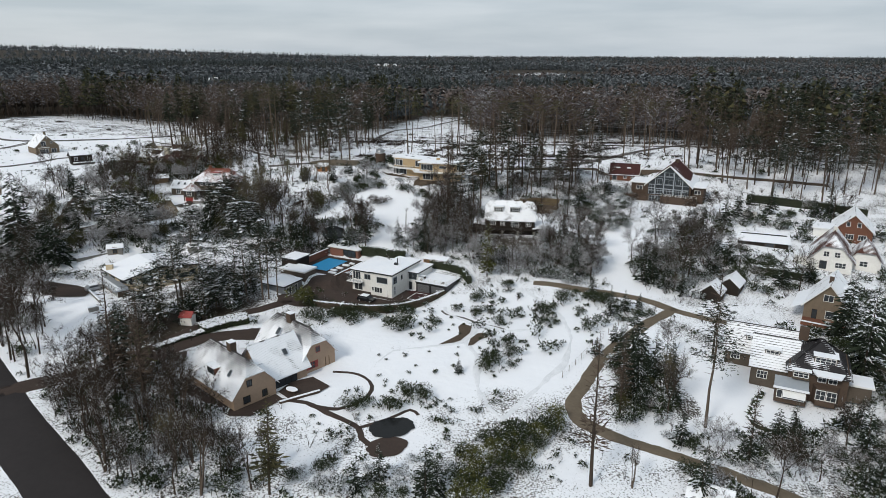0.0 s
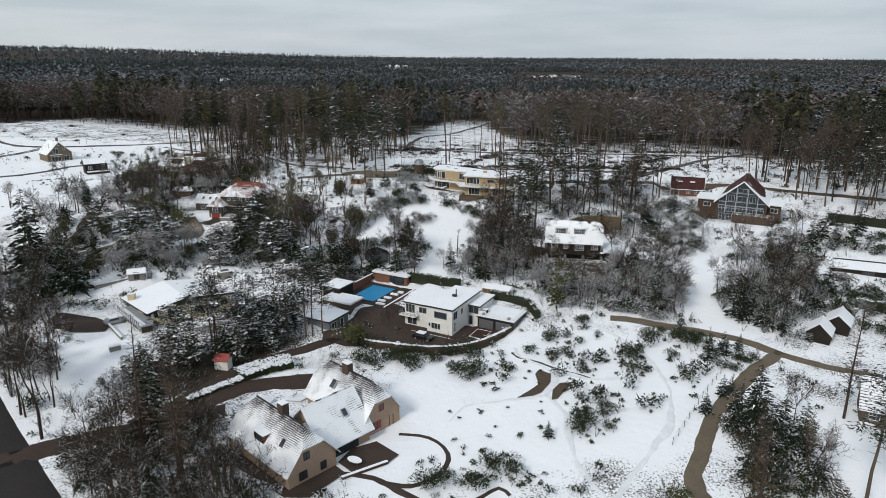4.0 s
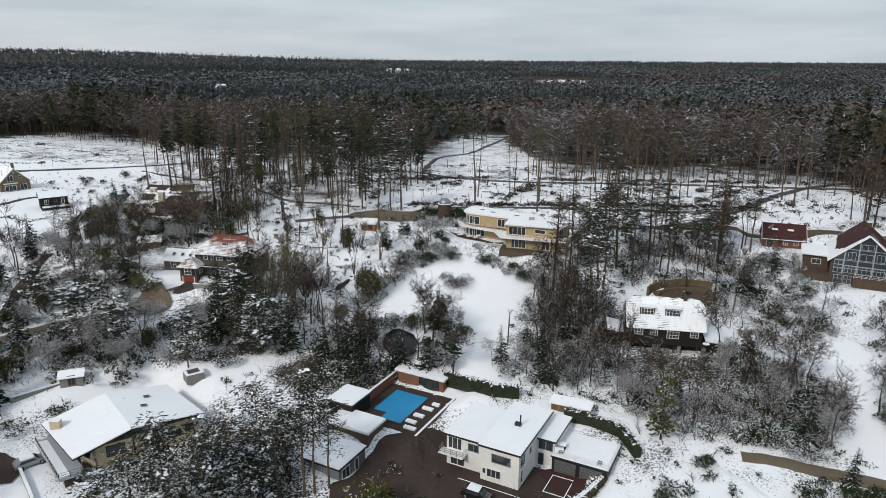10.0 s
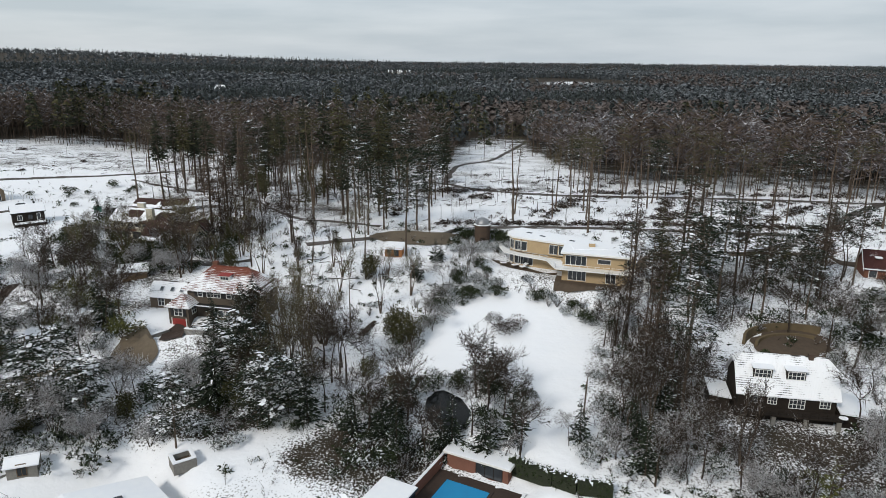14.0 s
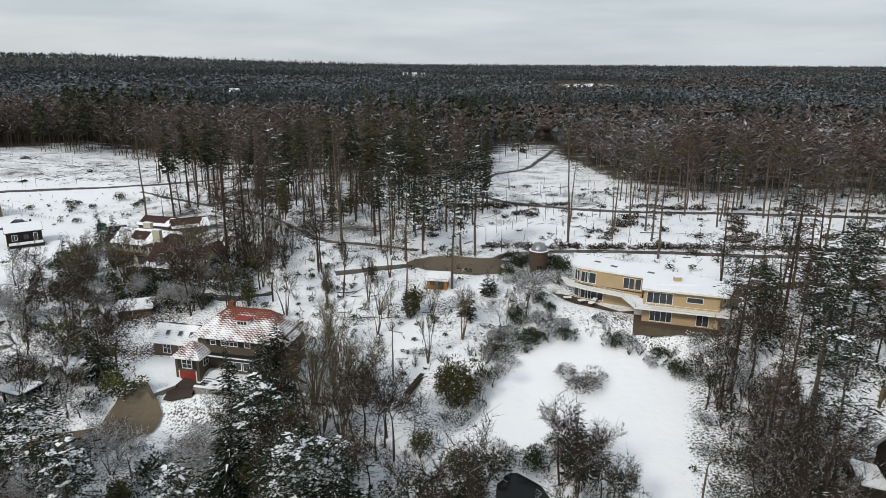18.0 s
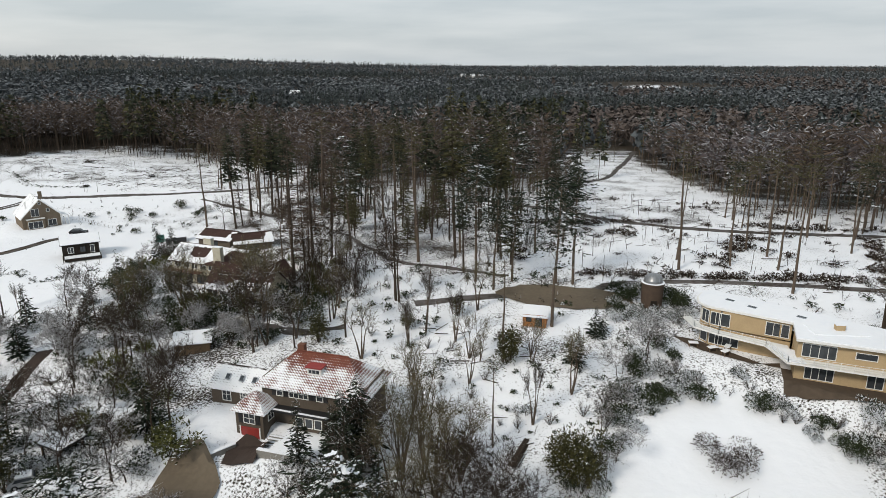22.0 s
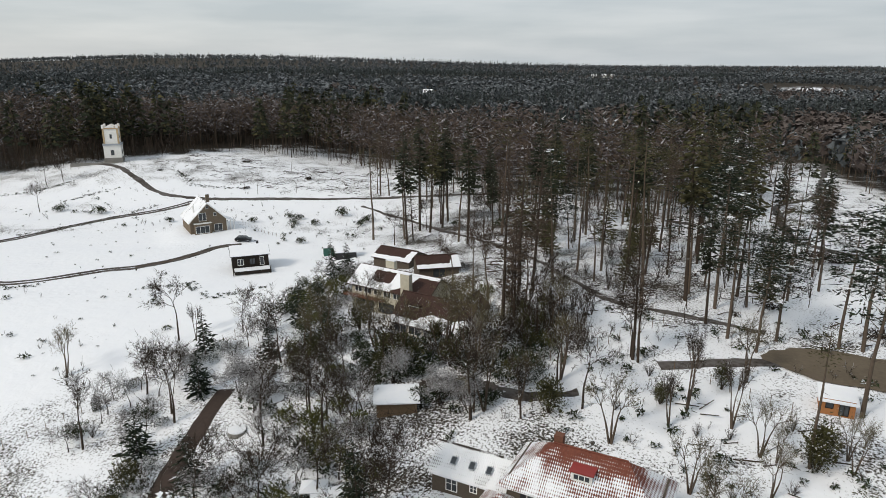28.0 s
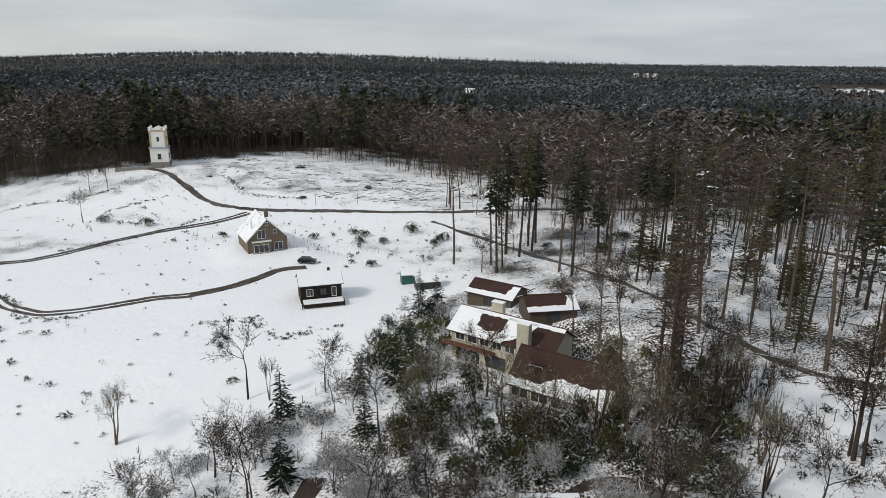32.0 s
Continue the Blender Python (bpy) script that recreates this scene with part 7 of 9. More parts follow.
for i in range(4):
    proto("spruce", "spruce_tree", spruce(10 + i, 11 + 1.5 * i, 3.2 + 0.4 * i, 1.0, 0.02, 34, 14, 0.45, 0.55), BARK, [GARDENNEEDLE, SNOW], "crown", "dark green spruce with snow lying on its branches", "tree", "snowy spruces")
    proto("fir", "fir_tree", spruce(20 + i, 25 + 1.4 * i, 2.7, 9.5 + 1.5 * i, 0.02, 34, 9, 0.25, 0.8), BARK, [OLIVE, SNOW] if i == 3 else [NEEDLE, SNOW], "crown", "tall dark fir with a bare lower trunk", "tree", "tall firs")
    proto("pine", "pine_tree", pine(30 + i, 18 + 1.5 * i, 8 + i, 3.2, 0.04, 38, 34), PALEBARK, [GARDENNEEDLE, SNOW], "crown", "tall pine with a bare trunk and a dark crown", "tree", "tall pines")
    proto("scots", "scots_pine", pine(150 + i, 10 + 1.2 * i, 2.2, 3.3, 0.15, 58, 34), PALEBARK, [GARDENNEEDLE, SNOW], "crown", "broad dark pine with snow on its boughs", "tree", "broad pines")
    proto("thinpine", "thin_pine_tree", pine(40 + i, 22 + i, 17, 1.7, 0.0, 14, 22), PALEBARK, [OLIVE, SNOW], "crown", "slender pine with a small crown on a long bare trunk", "tree", "slender pines")
    proto("bare", "bare_tree", bare(50 + i, 11 + i, 0.5, 0.10, 0.3, 5, 1, 0.28, 3), BARK, [TWIG, FROST], "crown", "leafless brown tree with fine twigs", "tree", "bare trees")
    proto("frosted", "frosted_tree", bare(60 + i, 5 + 0.8 * i, 0.75, 0.55, 0.15, 4, 1, 0.45, 3), BARK, [TWIG, FROST], "crown", "small leafless tree with snow-frosted twigs", "tree", "frosted trees")
    proto("multi", "multi_stem_tree", bare(70 + i, 13 + i, 0.34, 0.10, 0.28, 3, 3, 0.15, 3), PALEBARK, [TWIG, FROST], "crown", "leafless tree with several brown stems", "tree", "multi-stemmed trees")
    proto("beech", "beech_tree", bare(80 + i, 20 + i, 0.42, 0.03, 0.35, 6, 1, 0.17, 3), PALEBARK, [BRUSH, FROST], "crown", "tall leafless beech with a reddish-brown crown", "tree", "beeches")
    proto("larch", "larch_tree", spruce(160 + i, 22 + 1.5 * i, 2.6, 5 + i, 0.0, 40, 7, -0.1, 0.3), BARK, [BRUSH, FROST], "crown", "tall leafless larch with thin brown branches", "tree", "larches")
    proto("shrub", "evergreen_shrub", bush(90 + i, 1.7, 2.2, 0.0, 900, 0.16), BARK, [GARDENLEAF, SNOW], "foliage", "dark evergreen shrub dusted with snow", "shrub", "evergreen shrubs")
    proto("whiteshrub", "snowy_shrub", bush(100 + i, 1.6, 1.9, 0.03, 800, 0.16), BARK, [HOARLEAF, SNOW], "foliage", "rounded shrub thickly dusted with snow", "shrub", "snowy shrubs")
    proto("olivebush", "olive_shrub", bush(170 + i, 1.5, 2.6, 0.0, 800, 0.18), BARK, [LIME, SNOW], "foliage", "olive-green evergreen bush with a little snow", "shrub", "olive shrubs")
    proto("brush", "twiggy_shrub", twiggy(110 + i), BARK, [TWIG, FROST], "crown", "leafless twiggy shrub with snow on its twigs", "shrub", "twiggy shrubs")
    if i == 0:
        proto("bigbrush", "round_shrub", bush(180, 3.1, 2.8, 0.35, 2200, 0.15, 16), BARK, [TWIG, FROST], "crown", "broad round leafless shrub in the middle of the clearing", "shrub", "")
    proto("tuft", "small_plant", bush(120 + i, 0.45, 0.7, 0.0, 60, 0.2, 3), BARK, [GARDENLEAF, SNOW], "foliage", "small evergreen plant standing in the snow", "plant", "garden plants")
    proto("young", "young_conifer", spruce(130 + i, 6.5 + i, 2.2, 0.2, 0.03, 24, 12, 0.35, 0.55), BARK, [GARDENNEEDLE, SNOW], "crown", "young conifer laden with snow", "tree", "young conifers")
    proto("olivepine", "olive_conifer", spruce(140 + i, 13 + i, 2.4, 2.5, 0.0, 34, 11, 0.1, 0.42), BARK, [OLIVE, SNOW], "crown", "olive-brown conifer with thin branches", "tree", "olive conifers")

for i in range(3):
    proto("sapling", "slender_sapling", bare(210 + i, 10 + 1.5 * i, 0.5, 0.08, 0.3, 2, 3, 0.3, 3, 0.014), PALEBARK, [OLIVETWIG, FROST], "crown", "clump of slender leafless stems with olive twigs", "tree", "slender saplings")
    proto("holly", "tall_evergreen_bush", bush(215 + i, 1.5, 4.6, 0.0, 1700, 0.17, 14), BARK, [HOLLY, SNOW], "foliage", "tall bushy olive-brown evergreen with little snow", "shrub", "tall evergreens")
proto("limetree", "tall_green_conifer", spruce(190, 13, 2.3, 1.0, 0.0, 28, 10, 0.1, 0.7), BARK, [LIME, SNOW], "crown", "tall yellow-green conifer with hardly any snow", "tree", "")
for i in range(2):
    proto("cypress", "columnar_conifer", spruce(192 + i, 6.0, 0.75, 0.2, 0.02, 30, 9, 0.1, 0.9), BARK, [GARDENNEEDLE, SNOW], "crown", "slim columnar dark conifer", "tree", "columnar conifers")
    proto("silver", "silvery_tree", bare(195 + i, 7.0, 0.7, 0.8, 0.08, 6, 4, 0.5, 3), BARK, [TWIG, FROST], "crown", "spreading leafless tree white with frost", "tree", "frosted trees")

PLANTED, REST = {}, {}
LIMIT = {"brush": 210, "tuft": 170}
TAKEN = []


def plant(key, x, y, s=1.0, turn=None, lean=0.0, z=None):
    """Sets one plant of a kind."""
    rnd = random.Random(int(x * 131 + y * 737))
    base = PROTO[key][rnd.randrange(len(PROTO[key]))][0]
    m = pose(x, y, hz(x, y) - 0.02 if z is None else z, lean * rnd.uniform(-1, 1), lean * rnd.uniform(-1, 1), rnd.uniform(0, 360)) @ Matrix.Diagonal((s, s, s * rnd.uniform(0.92, 1.08), 1))
    if PLANTED.get(key, 0) >= LIMIT.get(key, 300):
        REST.setdefault(key, []).append((x, y))
        return None
    ob = copy_thing(base, m)
    PLANTED[key] = PLANTED.get(key, 0) + 1
    return ob


BUILT = [(-31, 183.6, 4.5), (19, 175, 8), (12, 181, 5), (-153, 277, 8), (-80, 200, 6), (-85, 207, 5), (19, 178, 6), (-86, 151, 6), (-78, 143, 6), (-66, 145, 4), (-22, 155, 5), (-14, 153, 9), (-8, 158, 6), (-3, 152, 6), (-30, 166, 9), (-37, 157, 7), (-72, 156, 12), (-80, 150, 6), (-35, 106, 9), (-31, 118, 8), (-26, 106, 7), (19, 185, 9), (-2, 225, 9), (-12, 234, 8), (-72, 210, 9), (-84, 213, 6), (-77, 204, 5),
         (72, 214, 11), (64, 232, 7), (-110, 262, 10), (-99, 257, 9), (-153, 281, 7), (-182, 308, 9), (-266, 370, 9), (60, 107, 9), (83, 135, 9), (100, 163, 9), (88, 176, 8), (-23, 245, 3), (-43, 238, 3), (-117, 283, 6), (-106, 276, 6), (-93, 250, 6), (-102, 247, 5), (-84, 196, 7), (-90, 194, 4), (-96, 192, 3), (64, 147, 5), (-8, 92, 6), (-137, 295, 6)]


def inside(x, y, poly):
    c = False
    for (xa, ya), (xb, yb) in zip(poly, poly[1:] + poly[:1]):
        if (ya > y) != (yb > y) and x < (xb - xa) * (y - ya) / (yb - ya) + xa:
            c = not c
    return c


def off_road(x, y, gap):
    for pts, w in ROADS:
        for (xa, ya), (xb, yb) in zip(pts, pts[1:]):
            L2 = (xb - xa) ** 2 + (yb - ya) ** 2
            t = min(1, max(0, ((x - xa) * (xb - xa) + (y - ya) * (yb - ya)) / L2))
            if math.hypot(x - xa - t * (xb - xa), y - ya - t * (yb - ya)) < w / 2 + gap:
                return False
    return True


def free(x, y, gap, near=0.6):
    if any(math.hypot(x - a, y - b) < r + gap for a, b, r in BUILT):
        return False
    if not off_road(x, y, gap * 0.8 + 0.2):
        return False
    return all(abs(x - a) > near or abs(y - b) > near for a, b in TAKEN)


def fill(poly, mix, n, seed, gap=0.8, near=1.6, size=(0.75, 1.2)):
    """Fills an area with plants: mix is a dict of kind to share."""
    rnd = random.Random(seed)
    xs, ys = [p[0] for p in poly], [p[1] for p in poly]
    keys, wts = list(mix), list(mix.values())
    done = tries = 0
    while done < n and tries < n * 14:
        tries += 1
        x, y = rnd.uniform(min(xs), max(xs)), rnd.uniform(min(ys), max(ys))
        if inside(x, y, poly) and free(x, y, gap, near):
            plant(rnd.choices(keys, wts)[0], x, y, rnd.uniform(*size), lean=3)
            TAKEN.append((x, y))
            done += 1


WOODEAST = [(84, 226), (86, 244), (104, 262), (130, 262), (140, 236), (120, 222), (100, 222)]

# ---- vegetation: the gardens and woods by area ----
fill([(-71, 104), (-70, 119), (-50, 112), (-45, 105), (-36, 95), (-30, 86), (-22, 79), (-45, 79)], {"bare": 12, "multi": 4, "shrub": 6, "whiteshrub": 2, "olivepine": 2, "frosted": 3, "larch": 1, "sapling": 3}, 80, 1, size=(0.7, 1.15))
fill([(-26, 85), (-17, 79), (0, 78), (8, 92), (2, 88), (-12, 84)], {"shrub": 3, "whiteshrub": 4, "young": 1, "tuft": 3}, 34, 2, size=(0.6, 1.1))
fill([(-2, 80), (10, 92), (18, 99), (20, 96), (12, 84), (4, 76)], {"shrub": 5, "olivebush": 3}, 28, 3, size=(0.9, 1.4))
fill([(-100, 136), (-93, 142), (-80, 126), (-79, 112), (-95, 118)], {"bare": 5, "frosted": 2, "shrub": 2, "brush": 2}, 32, 4, size=(0.9, 1.5))
fill([(-58, 131), (-56, 138), (-51, 145), (-43, 149), (-41, 146), (-46, 140), (-54, 131)], {"scots": 6, "pine": 5, "young": 1}, 18, 5, 0.8, 1.8, (0.62, 0.88))
fill([(-69, 124), (-69, 132), (-60, 136), (-58, 128)], {"young": 3, "shrub": 4, "scots": 1, "olivepine": 1}, 18, 49, size=(0.5, 0.8))
fill([(-127, 213), (-90, 208), (-67, 203), (-50, 180), (-62, 174), (-84, 177), (-104, 168), (-128, 185)], {"scots": 1, "frosted": 7, "bare": 3, "whiteshrub": 9, "shrub": 2, "brush": 5, "young": 3, "holly": 3}, 165, 6, near=1.3)
fill([(-122, 166), (-110, 160), (-96, 172), (-62, 177), (-66, 188), (-110, 194)], {"silver": 6, "whiteshrub": 4}, 22, 50, size=(0.6, 1.2))
fill([(-50, 178), (-60, 200), (-50, 200), (-40, 190), (-33, 176), (-42, 172)], {"bare": 4, "sapling": 3, "frosted": 2, "brush": 4, "holly": 2, "whiteshrub": 2}, 18, 7, size=(0.8, 1.2))
fill([(-37, 186), (-27, 178), (-24, 171), (-40, 170), (-46, 178)], {"bare": 3, "young": 3, "brush": 3, "shrub": 2}, 26, 8)
fill([(-8, 178), (-6, 196), (-2, 206), (4, 212), (12, 208), (11, 190), (10, 170), (-4, 168)], {"bare": 7, "multi": 2, "larch": 3, "frosted": 6, "whiteshrub": 5, "young": 2, "pine": 2, "brush": 2}, 58, 9)
fill([(-14, 176), (-4, 186), (2, 182), (6, 170), (-2, 168), (-11, 172)], {"young": 2, "whiteshrub": 6, "frosted": 5, "bare": 2}, 40, 39)
fill([(12, 178), (32, 181), (42, 174), (39, 158), (34, 151), (22, 156), (9, 159), (6, 170)], {"frosted": 11, "whiteshrub": 9, "brush": 4, "bare": 3, "silver": 3, "young": 1}, 100, 10, size=(0.75, 1.25))
fill([(40, 216), (62, 222), (58, 200), (55, 188), (42, 180), (32, 184), (31, 196)], {"frosted": 4, "whiteshrub": 6, "brush": 6, "bare": 2, "young": 1, "shrub": 2}, 70, 11)
fill([(8, 240), (52, 236), (54, 222), (44, 208), (30, 206), (10, 206), (10, 220)], {"scots": 2, "olivepine": 3, "bare": 6, "larch": 4, "pine": 2, "brush": 4, "whiteshrub": 3}, 52, 12)
fill([(48, 163), (56, 174), (60, 183), (72, 184), (76, 168), (66, 152), (58, 143), (51, 148), (47, 156)], {"young": 2, "whiteshrub": 6, "shrub": 3, "brush": 5, "frosted": 6, "bare": 2, "holly": 1}, 120, 13, near=1.2)
fill([(33, 119), (42, 116), (40, 98), (36, 93), (28, 96), (31, 108)], {"young": 6, "spruce": 2, "holly": 1, "bare": 1, "sapling": 1, "shrub": 2, "whiteshrub": 2, "brush": 3}, 30, 14, size=(0.6, 1.0))
fill([(36, 92), (74, 95), (64, 74), (34, 74)], {"young": 6, "bare": 2, "shrub": 4, "whiteshrub": 6, "frosted": 4, "brush": 3}, 72, 15, size=(0.6, 1.0))
fill([(-66, 202), (-56, 206), (-52, 200), (-52, 184), (-66, 184)], {"sapling": 6, "bare": 3, "holly": 3, "brush": 4, "whiteshrub": 2}, 18, 16, size=(0.8, 1.2))
fill([(-98, 248), (-84, 256), (-74, 250), (-73, 228), (-92, 228)], {"bare": 2, "sapling": 4, "shrub": 3, "holly": 3, "olivebush": 2, "whiteshrub": 3}, 24, 41, size=(0.7, 1.15))
fill([(-104, 228), (-104, 240), (-88, 243), (-78, 236), (-84, 226)], {"bare": 2, "sapling": 2, "shrub": 4, "holly": 2, "silver": 2, "whiteshrub": 3}, 20, 46)
fill([(-28, 170), (-36, 178), (-35, 191), (-25, 194), (-19, 186), (-21, 173)], {"shrub": 4, "whiteshrub": 4, "young": 2, "bare": 2, "frosted": 1}, 36, 48)
fill([(-70, 222), (-70, 250), (-52, 244), (-54, 224)], {"multi": 2, "sapling": 3, "brush": 5, "holly": 2, "tuft": 4}, 16, 47, size=(0.6, 1.1))
fill([(-62, 216), (-50, 232), (-36, 232), (-34, 214), (-40, 204), (-55, 206)], {"brush": 5, "tuft": 7, "sapling": 4, "whiteshrub": 1}, 44, 17, size=(0.45, 0.95))
fill([(-36, 216), (-26, 234), (-22, 228), (-20, 219), (-30, 216), (-38, 196), (-42, 200)], {"shrub": 4, "whiteshrub": 6, "brush": 5, "frosted": 3}, 44, 18)
fill([(-14, 218), (-16, 226), (-9, 218), (3, 214), (6, 208), (-2, 208), (-8, 211)], {"whiteshrub": 7, "shrub": 3, "brush": 5}, 56, 19, size=(0.6, 1.1))
fill([(-30, 240), (-28, 252), (-17, 250), (-17, 242), (-20, 238)], {"whiteshrub": 6, "shrub": 3}, 30, 20)
fill([(-142, 214), (-143, 226), (-136, 240), (-132, 250), (-124, 244), (-128, 232), (-127, 214)], {"shrub": 1, "whiteshrub": 4, "frosted": 5, "young": 1, "brush": 3, "bare": 1}, 44, 21)
fill([(-130, 254), (-136, 268), (-128, 280), (-122, 274), (-118, 258), (-121, 248)], {"olivebush": 4, "shrub": 5, "brush": 4, "young": 1, "frosted": 1}, 40, 22)
fill([(-120, 246), (-108, 250), (-95, 244), (-92, 236), (-100, 230), (-113, 226), (-121, 234)], {"bare": 2, "frosted": 2, "sapling": 2, "shrub": 4, "whiteshrub": 5, "brush": 4, "holly": 3, "olivebush": 2}, 46, 23)
fill([(-116, 226), (-102, 228), (-94, 214), (-96, 204), (-106, 196), (-114, 202)], {"bare": 2, "frosted": 5, "whiteshrub": 6, "brush": 3, "olivebush": 2}, 32, 24)
fill([(-104, 270), (-84, 268), (-78, 252), (-84, 246), (-90, 246), (-95, 266)], {"bare": 5, "larch": 3, "shrub": 2, "beech": 2, "olivebush": 5}, 20, 25)
fill([(-110, 300), (-90, 290), (-82, 270), (-70, 262), (-52, 256), (-38, 268), (-30, 300), (-30, 335), (-60, 345), (-100, 330)], {"fir": 6, "pine": 2, "beech": 2, "larch": 2, "thinpine": 6}, 64, 26, 0.6, 2.2)
fill([(-110, 300), (-84, 274), (-58, 258), (-40, 268), (-34, 300), (-60, 330)], {"brush": 4, "olivepine": 2, "whiteshrub": 1}, 46, 27)
fill([(66, 188), (78, 196), (104, 204), (126, 194), (120, 186), (96, 190), (80, 186)], {"shrub": 4, "whiteshrub": 5, "bare": 2, "young": 2, "frosted": 2}, 40, 42)
fill([(72, 146), (92, 150), (92, 156), (80, 170), (72, 168)], {"shrub": 4, "whiteshrub": 5, "frosted": 2, "young": 2}, 30, 43)
fill([(-126, 160), (-112, 182), (-98, 172), (-96, 160), (-104, 146), (-118, 148)], {"spruce": 3, "bare": 4, "shrub": 4, "whiteshrub": 4, "young": 2}, 44, 44)
fill(WOODEAST, {"larch": 3, "bare": 4, "beech": 3, "pine": 2, "shrub": 2}, 44, 45)
fill([(-18, 258), (-10, 300), (20, 330), (100, 300), (130, 280), (120, 245), (60, 262), (0, 262)], {"thinpine": 6, "pine": 1}, 46, 28, 0.5, 3.0, (0.7, 1.05))
fill([(80, 238), (108, 248), (150, 240), (150, 215), (110, 205), (92, 220)], {"pine": 4, "beech": 3, "bare": 2, "brush": 3}, 50, 29)
fill([(70, 165), (82, 160), (86, 140), (74, 150), (70, 156)], {"whiteshrub": 3, "shrub": 2, "brush": 2, "bare": 1}, 30, 30)
fill([(66, 125), (74, 122), (76, 112), (70, 104), (72, 96), (90, 100), (92, 122), (80, 124)], {"whiteshrub": 3, "shrub": 2, "spruce": 1, "brush": 2}, 40, 31)
fill([(-30, 141), (-28, 133), (-12, 134), (-6, 140), (-14, 137), (-22, 138)], {"shrub": 6, "whiteshrub": 2}, 16, 32, size=(0.8, 1.2))
fill([(-10, 134), (6, 146), (30, 146), (42, 138), (34, 122), (22, 108), (8, 104), (-4, 108), (-14, 118)], {"tuft": 20, "brush": 1}, 90, 33, 0.4, 0.25, (0.4, 1.2))
fill([(5.6, 137.6), (11.7, 137.6), (15.2, 131.4), (11.4, 129.8), (6.2, 133.6)], {"brush": 6, "tuft": 3, "shrub": 1}, 30, 52, 0.2, 0.6, (0.35, 0.7))
fill([(20.6, 143.6), (25.4, 143.8), (25.2, 131.6), (20.8, 129.0), (18.8, 134.8)], {"brush": 4, "tuft": 4, "shrub": 3}, 40, 53, 0.2, 0.8, (0.4, 0.8))
fill([(7.0, 120.6), (12.4, 122.0), (13.6, 117.0), (11.6, 110.4), (8.0, 110.2)], {"shrub": 3, "brush": 6, "tuft": 3}, 17, 54, 0.2, 1.0, (0.45, 0.8))
fill([(27, 146), (31, 149.5), (44, 144), (48, 139), (40, 131), (33, 139)], {"shrub": 4, "tuft": 5, "brush": 5, "young": 1}, 40, 55, 0.2, 0.9, (0.4, 0.8))
fill([(-22, 98), (-12, 110), (-2, 106), (2, 98), (0, 86), (-18, 86)], {"tuft": 10, "shrub": 1, "whiteshrub": 1}, 60, 34, 0.4, 1.0)
fill([(-250, 300), (-225, 310), (-160, 300), (-130, 320), (-120, 345), (-190, 330), (-240, 335)], {"brush": 4, "shrub": 1, "tuft": 4}, 60, 35)
fill([(-205, 252), (-150, 260), (-145, 235), (-200, 225)], {"tuft": 3, "brush": 1}, 26, 36, size=(0.5, 0.8))

fill([(-128, 300), (-122, 340), (-96, 345), (-92, 320), (-104, 304), (-118, 296)], {"fir": 3, "larch": 3, "thinpine": 2, "bare": 3, "brush": 5, "shrub": 2}, 34, 37)
fill([(-160, 352), (-150, 385), (-120, 372), (-118, 346), (-140, 346)], {"thinpine": 2, "bare": 3, "beech": 2, "brush": 2}, 22, 38)

# bushes of the wide garden
for key, x, y, k in (("shrub", -7.6, 131, 1.25), ("shrub", -10.5, 130.5, 1.1), ("shrub", -1.3, 131, 0.75), ("shrub", 7.4, 143.4, 1.0), ("brush", 8.6, 141.5, 1.0), ("shrub", 7.1, 137.6, 0.7), ("shrub", 22.3, 138, 1.0), ("brush", 20.6, 136.5, 1.1), ("whiteshrub", 21.3, 131, 0.9), ("whiteshrub", 22.8, 132.8, 0.8),
                     ("shrub", 28.6, 144, 1.15), ("shrub", 34.2, 143.5, 1.3), ("shrub", 36.6, 142.4, 1.2), ("brush", 17, 144, 0.8), ("shrub", 15.6, 150.6, 1.0), ("whiteshrub", 27.9, 130, 0.9), ("whiteshrub", 34.3, 136.2, 0.9), ("shrub", 29.9, 137.2, 0.7), ("young", 2.9, 110.8, 0.45), ("shrub", 8.1, 112, 1.2), ("shrub", 9.4, 115, 1.0), ("brush", 7.4, 114.5, 1.2),
                     ("tuft", -6.2, 110.7, 1.6)):
    plant(key, x, y, k)
    TAKEN.append((x, y))
for key, x, y, k in (("young", 29.5, 117.6, 0.6), ("young", 34.3, 122.8, 0.6), ("young", 36, 123.6, 0.5), ("spruce", -114, 173.5, 1.45), ("silver", -86.7, 176.7, 1.4), ("spruce", -84.2, 176.4, 0.55), ("frosted", -95.1, 149.8, 1.3), ("bare", -100.2, 153, 0.9), ("frosted", -90.4, 141.8, 1.1), ("pine", -38.7, 254.8, 1.12), ("pine", -35.6, 254.6, 1.18), ("pine", -50.4, 250.5, 1.05), ("pine", -53.9, 254.3, 1.0),
                     ("pine", -47, 255.2, 1.05), ("thinpine", 3.5, 253.5, 1.0), ("thinpine", 25.5, 239.5, 0.95), ("thinpine", 27.3, 238.2, 0.95), ("thinpine", 35.1, 236.8, 0.9), ("bare", -66.7, 243.3, 1.3)):
    plant(key, x, y, k)
    TAKEN.append((x, y))
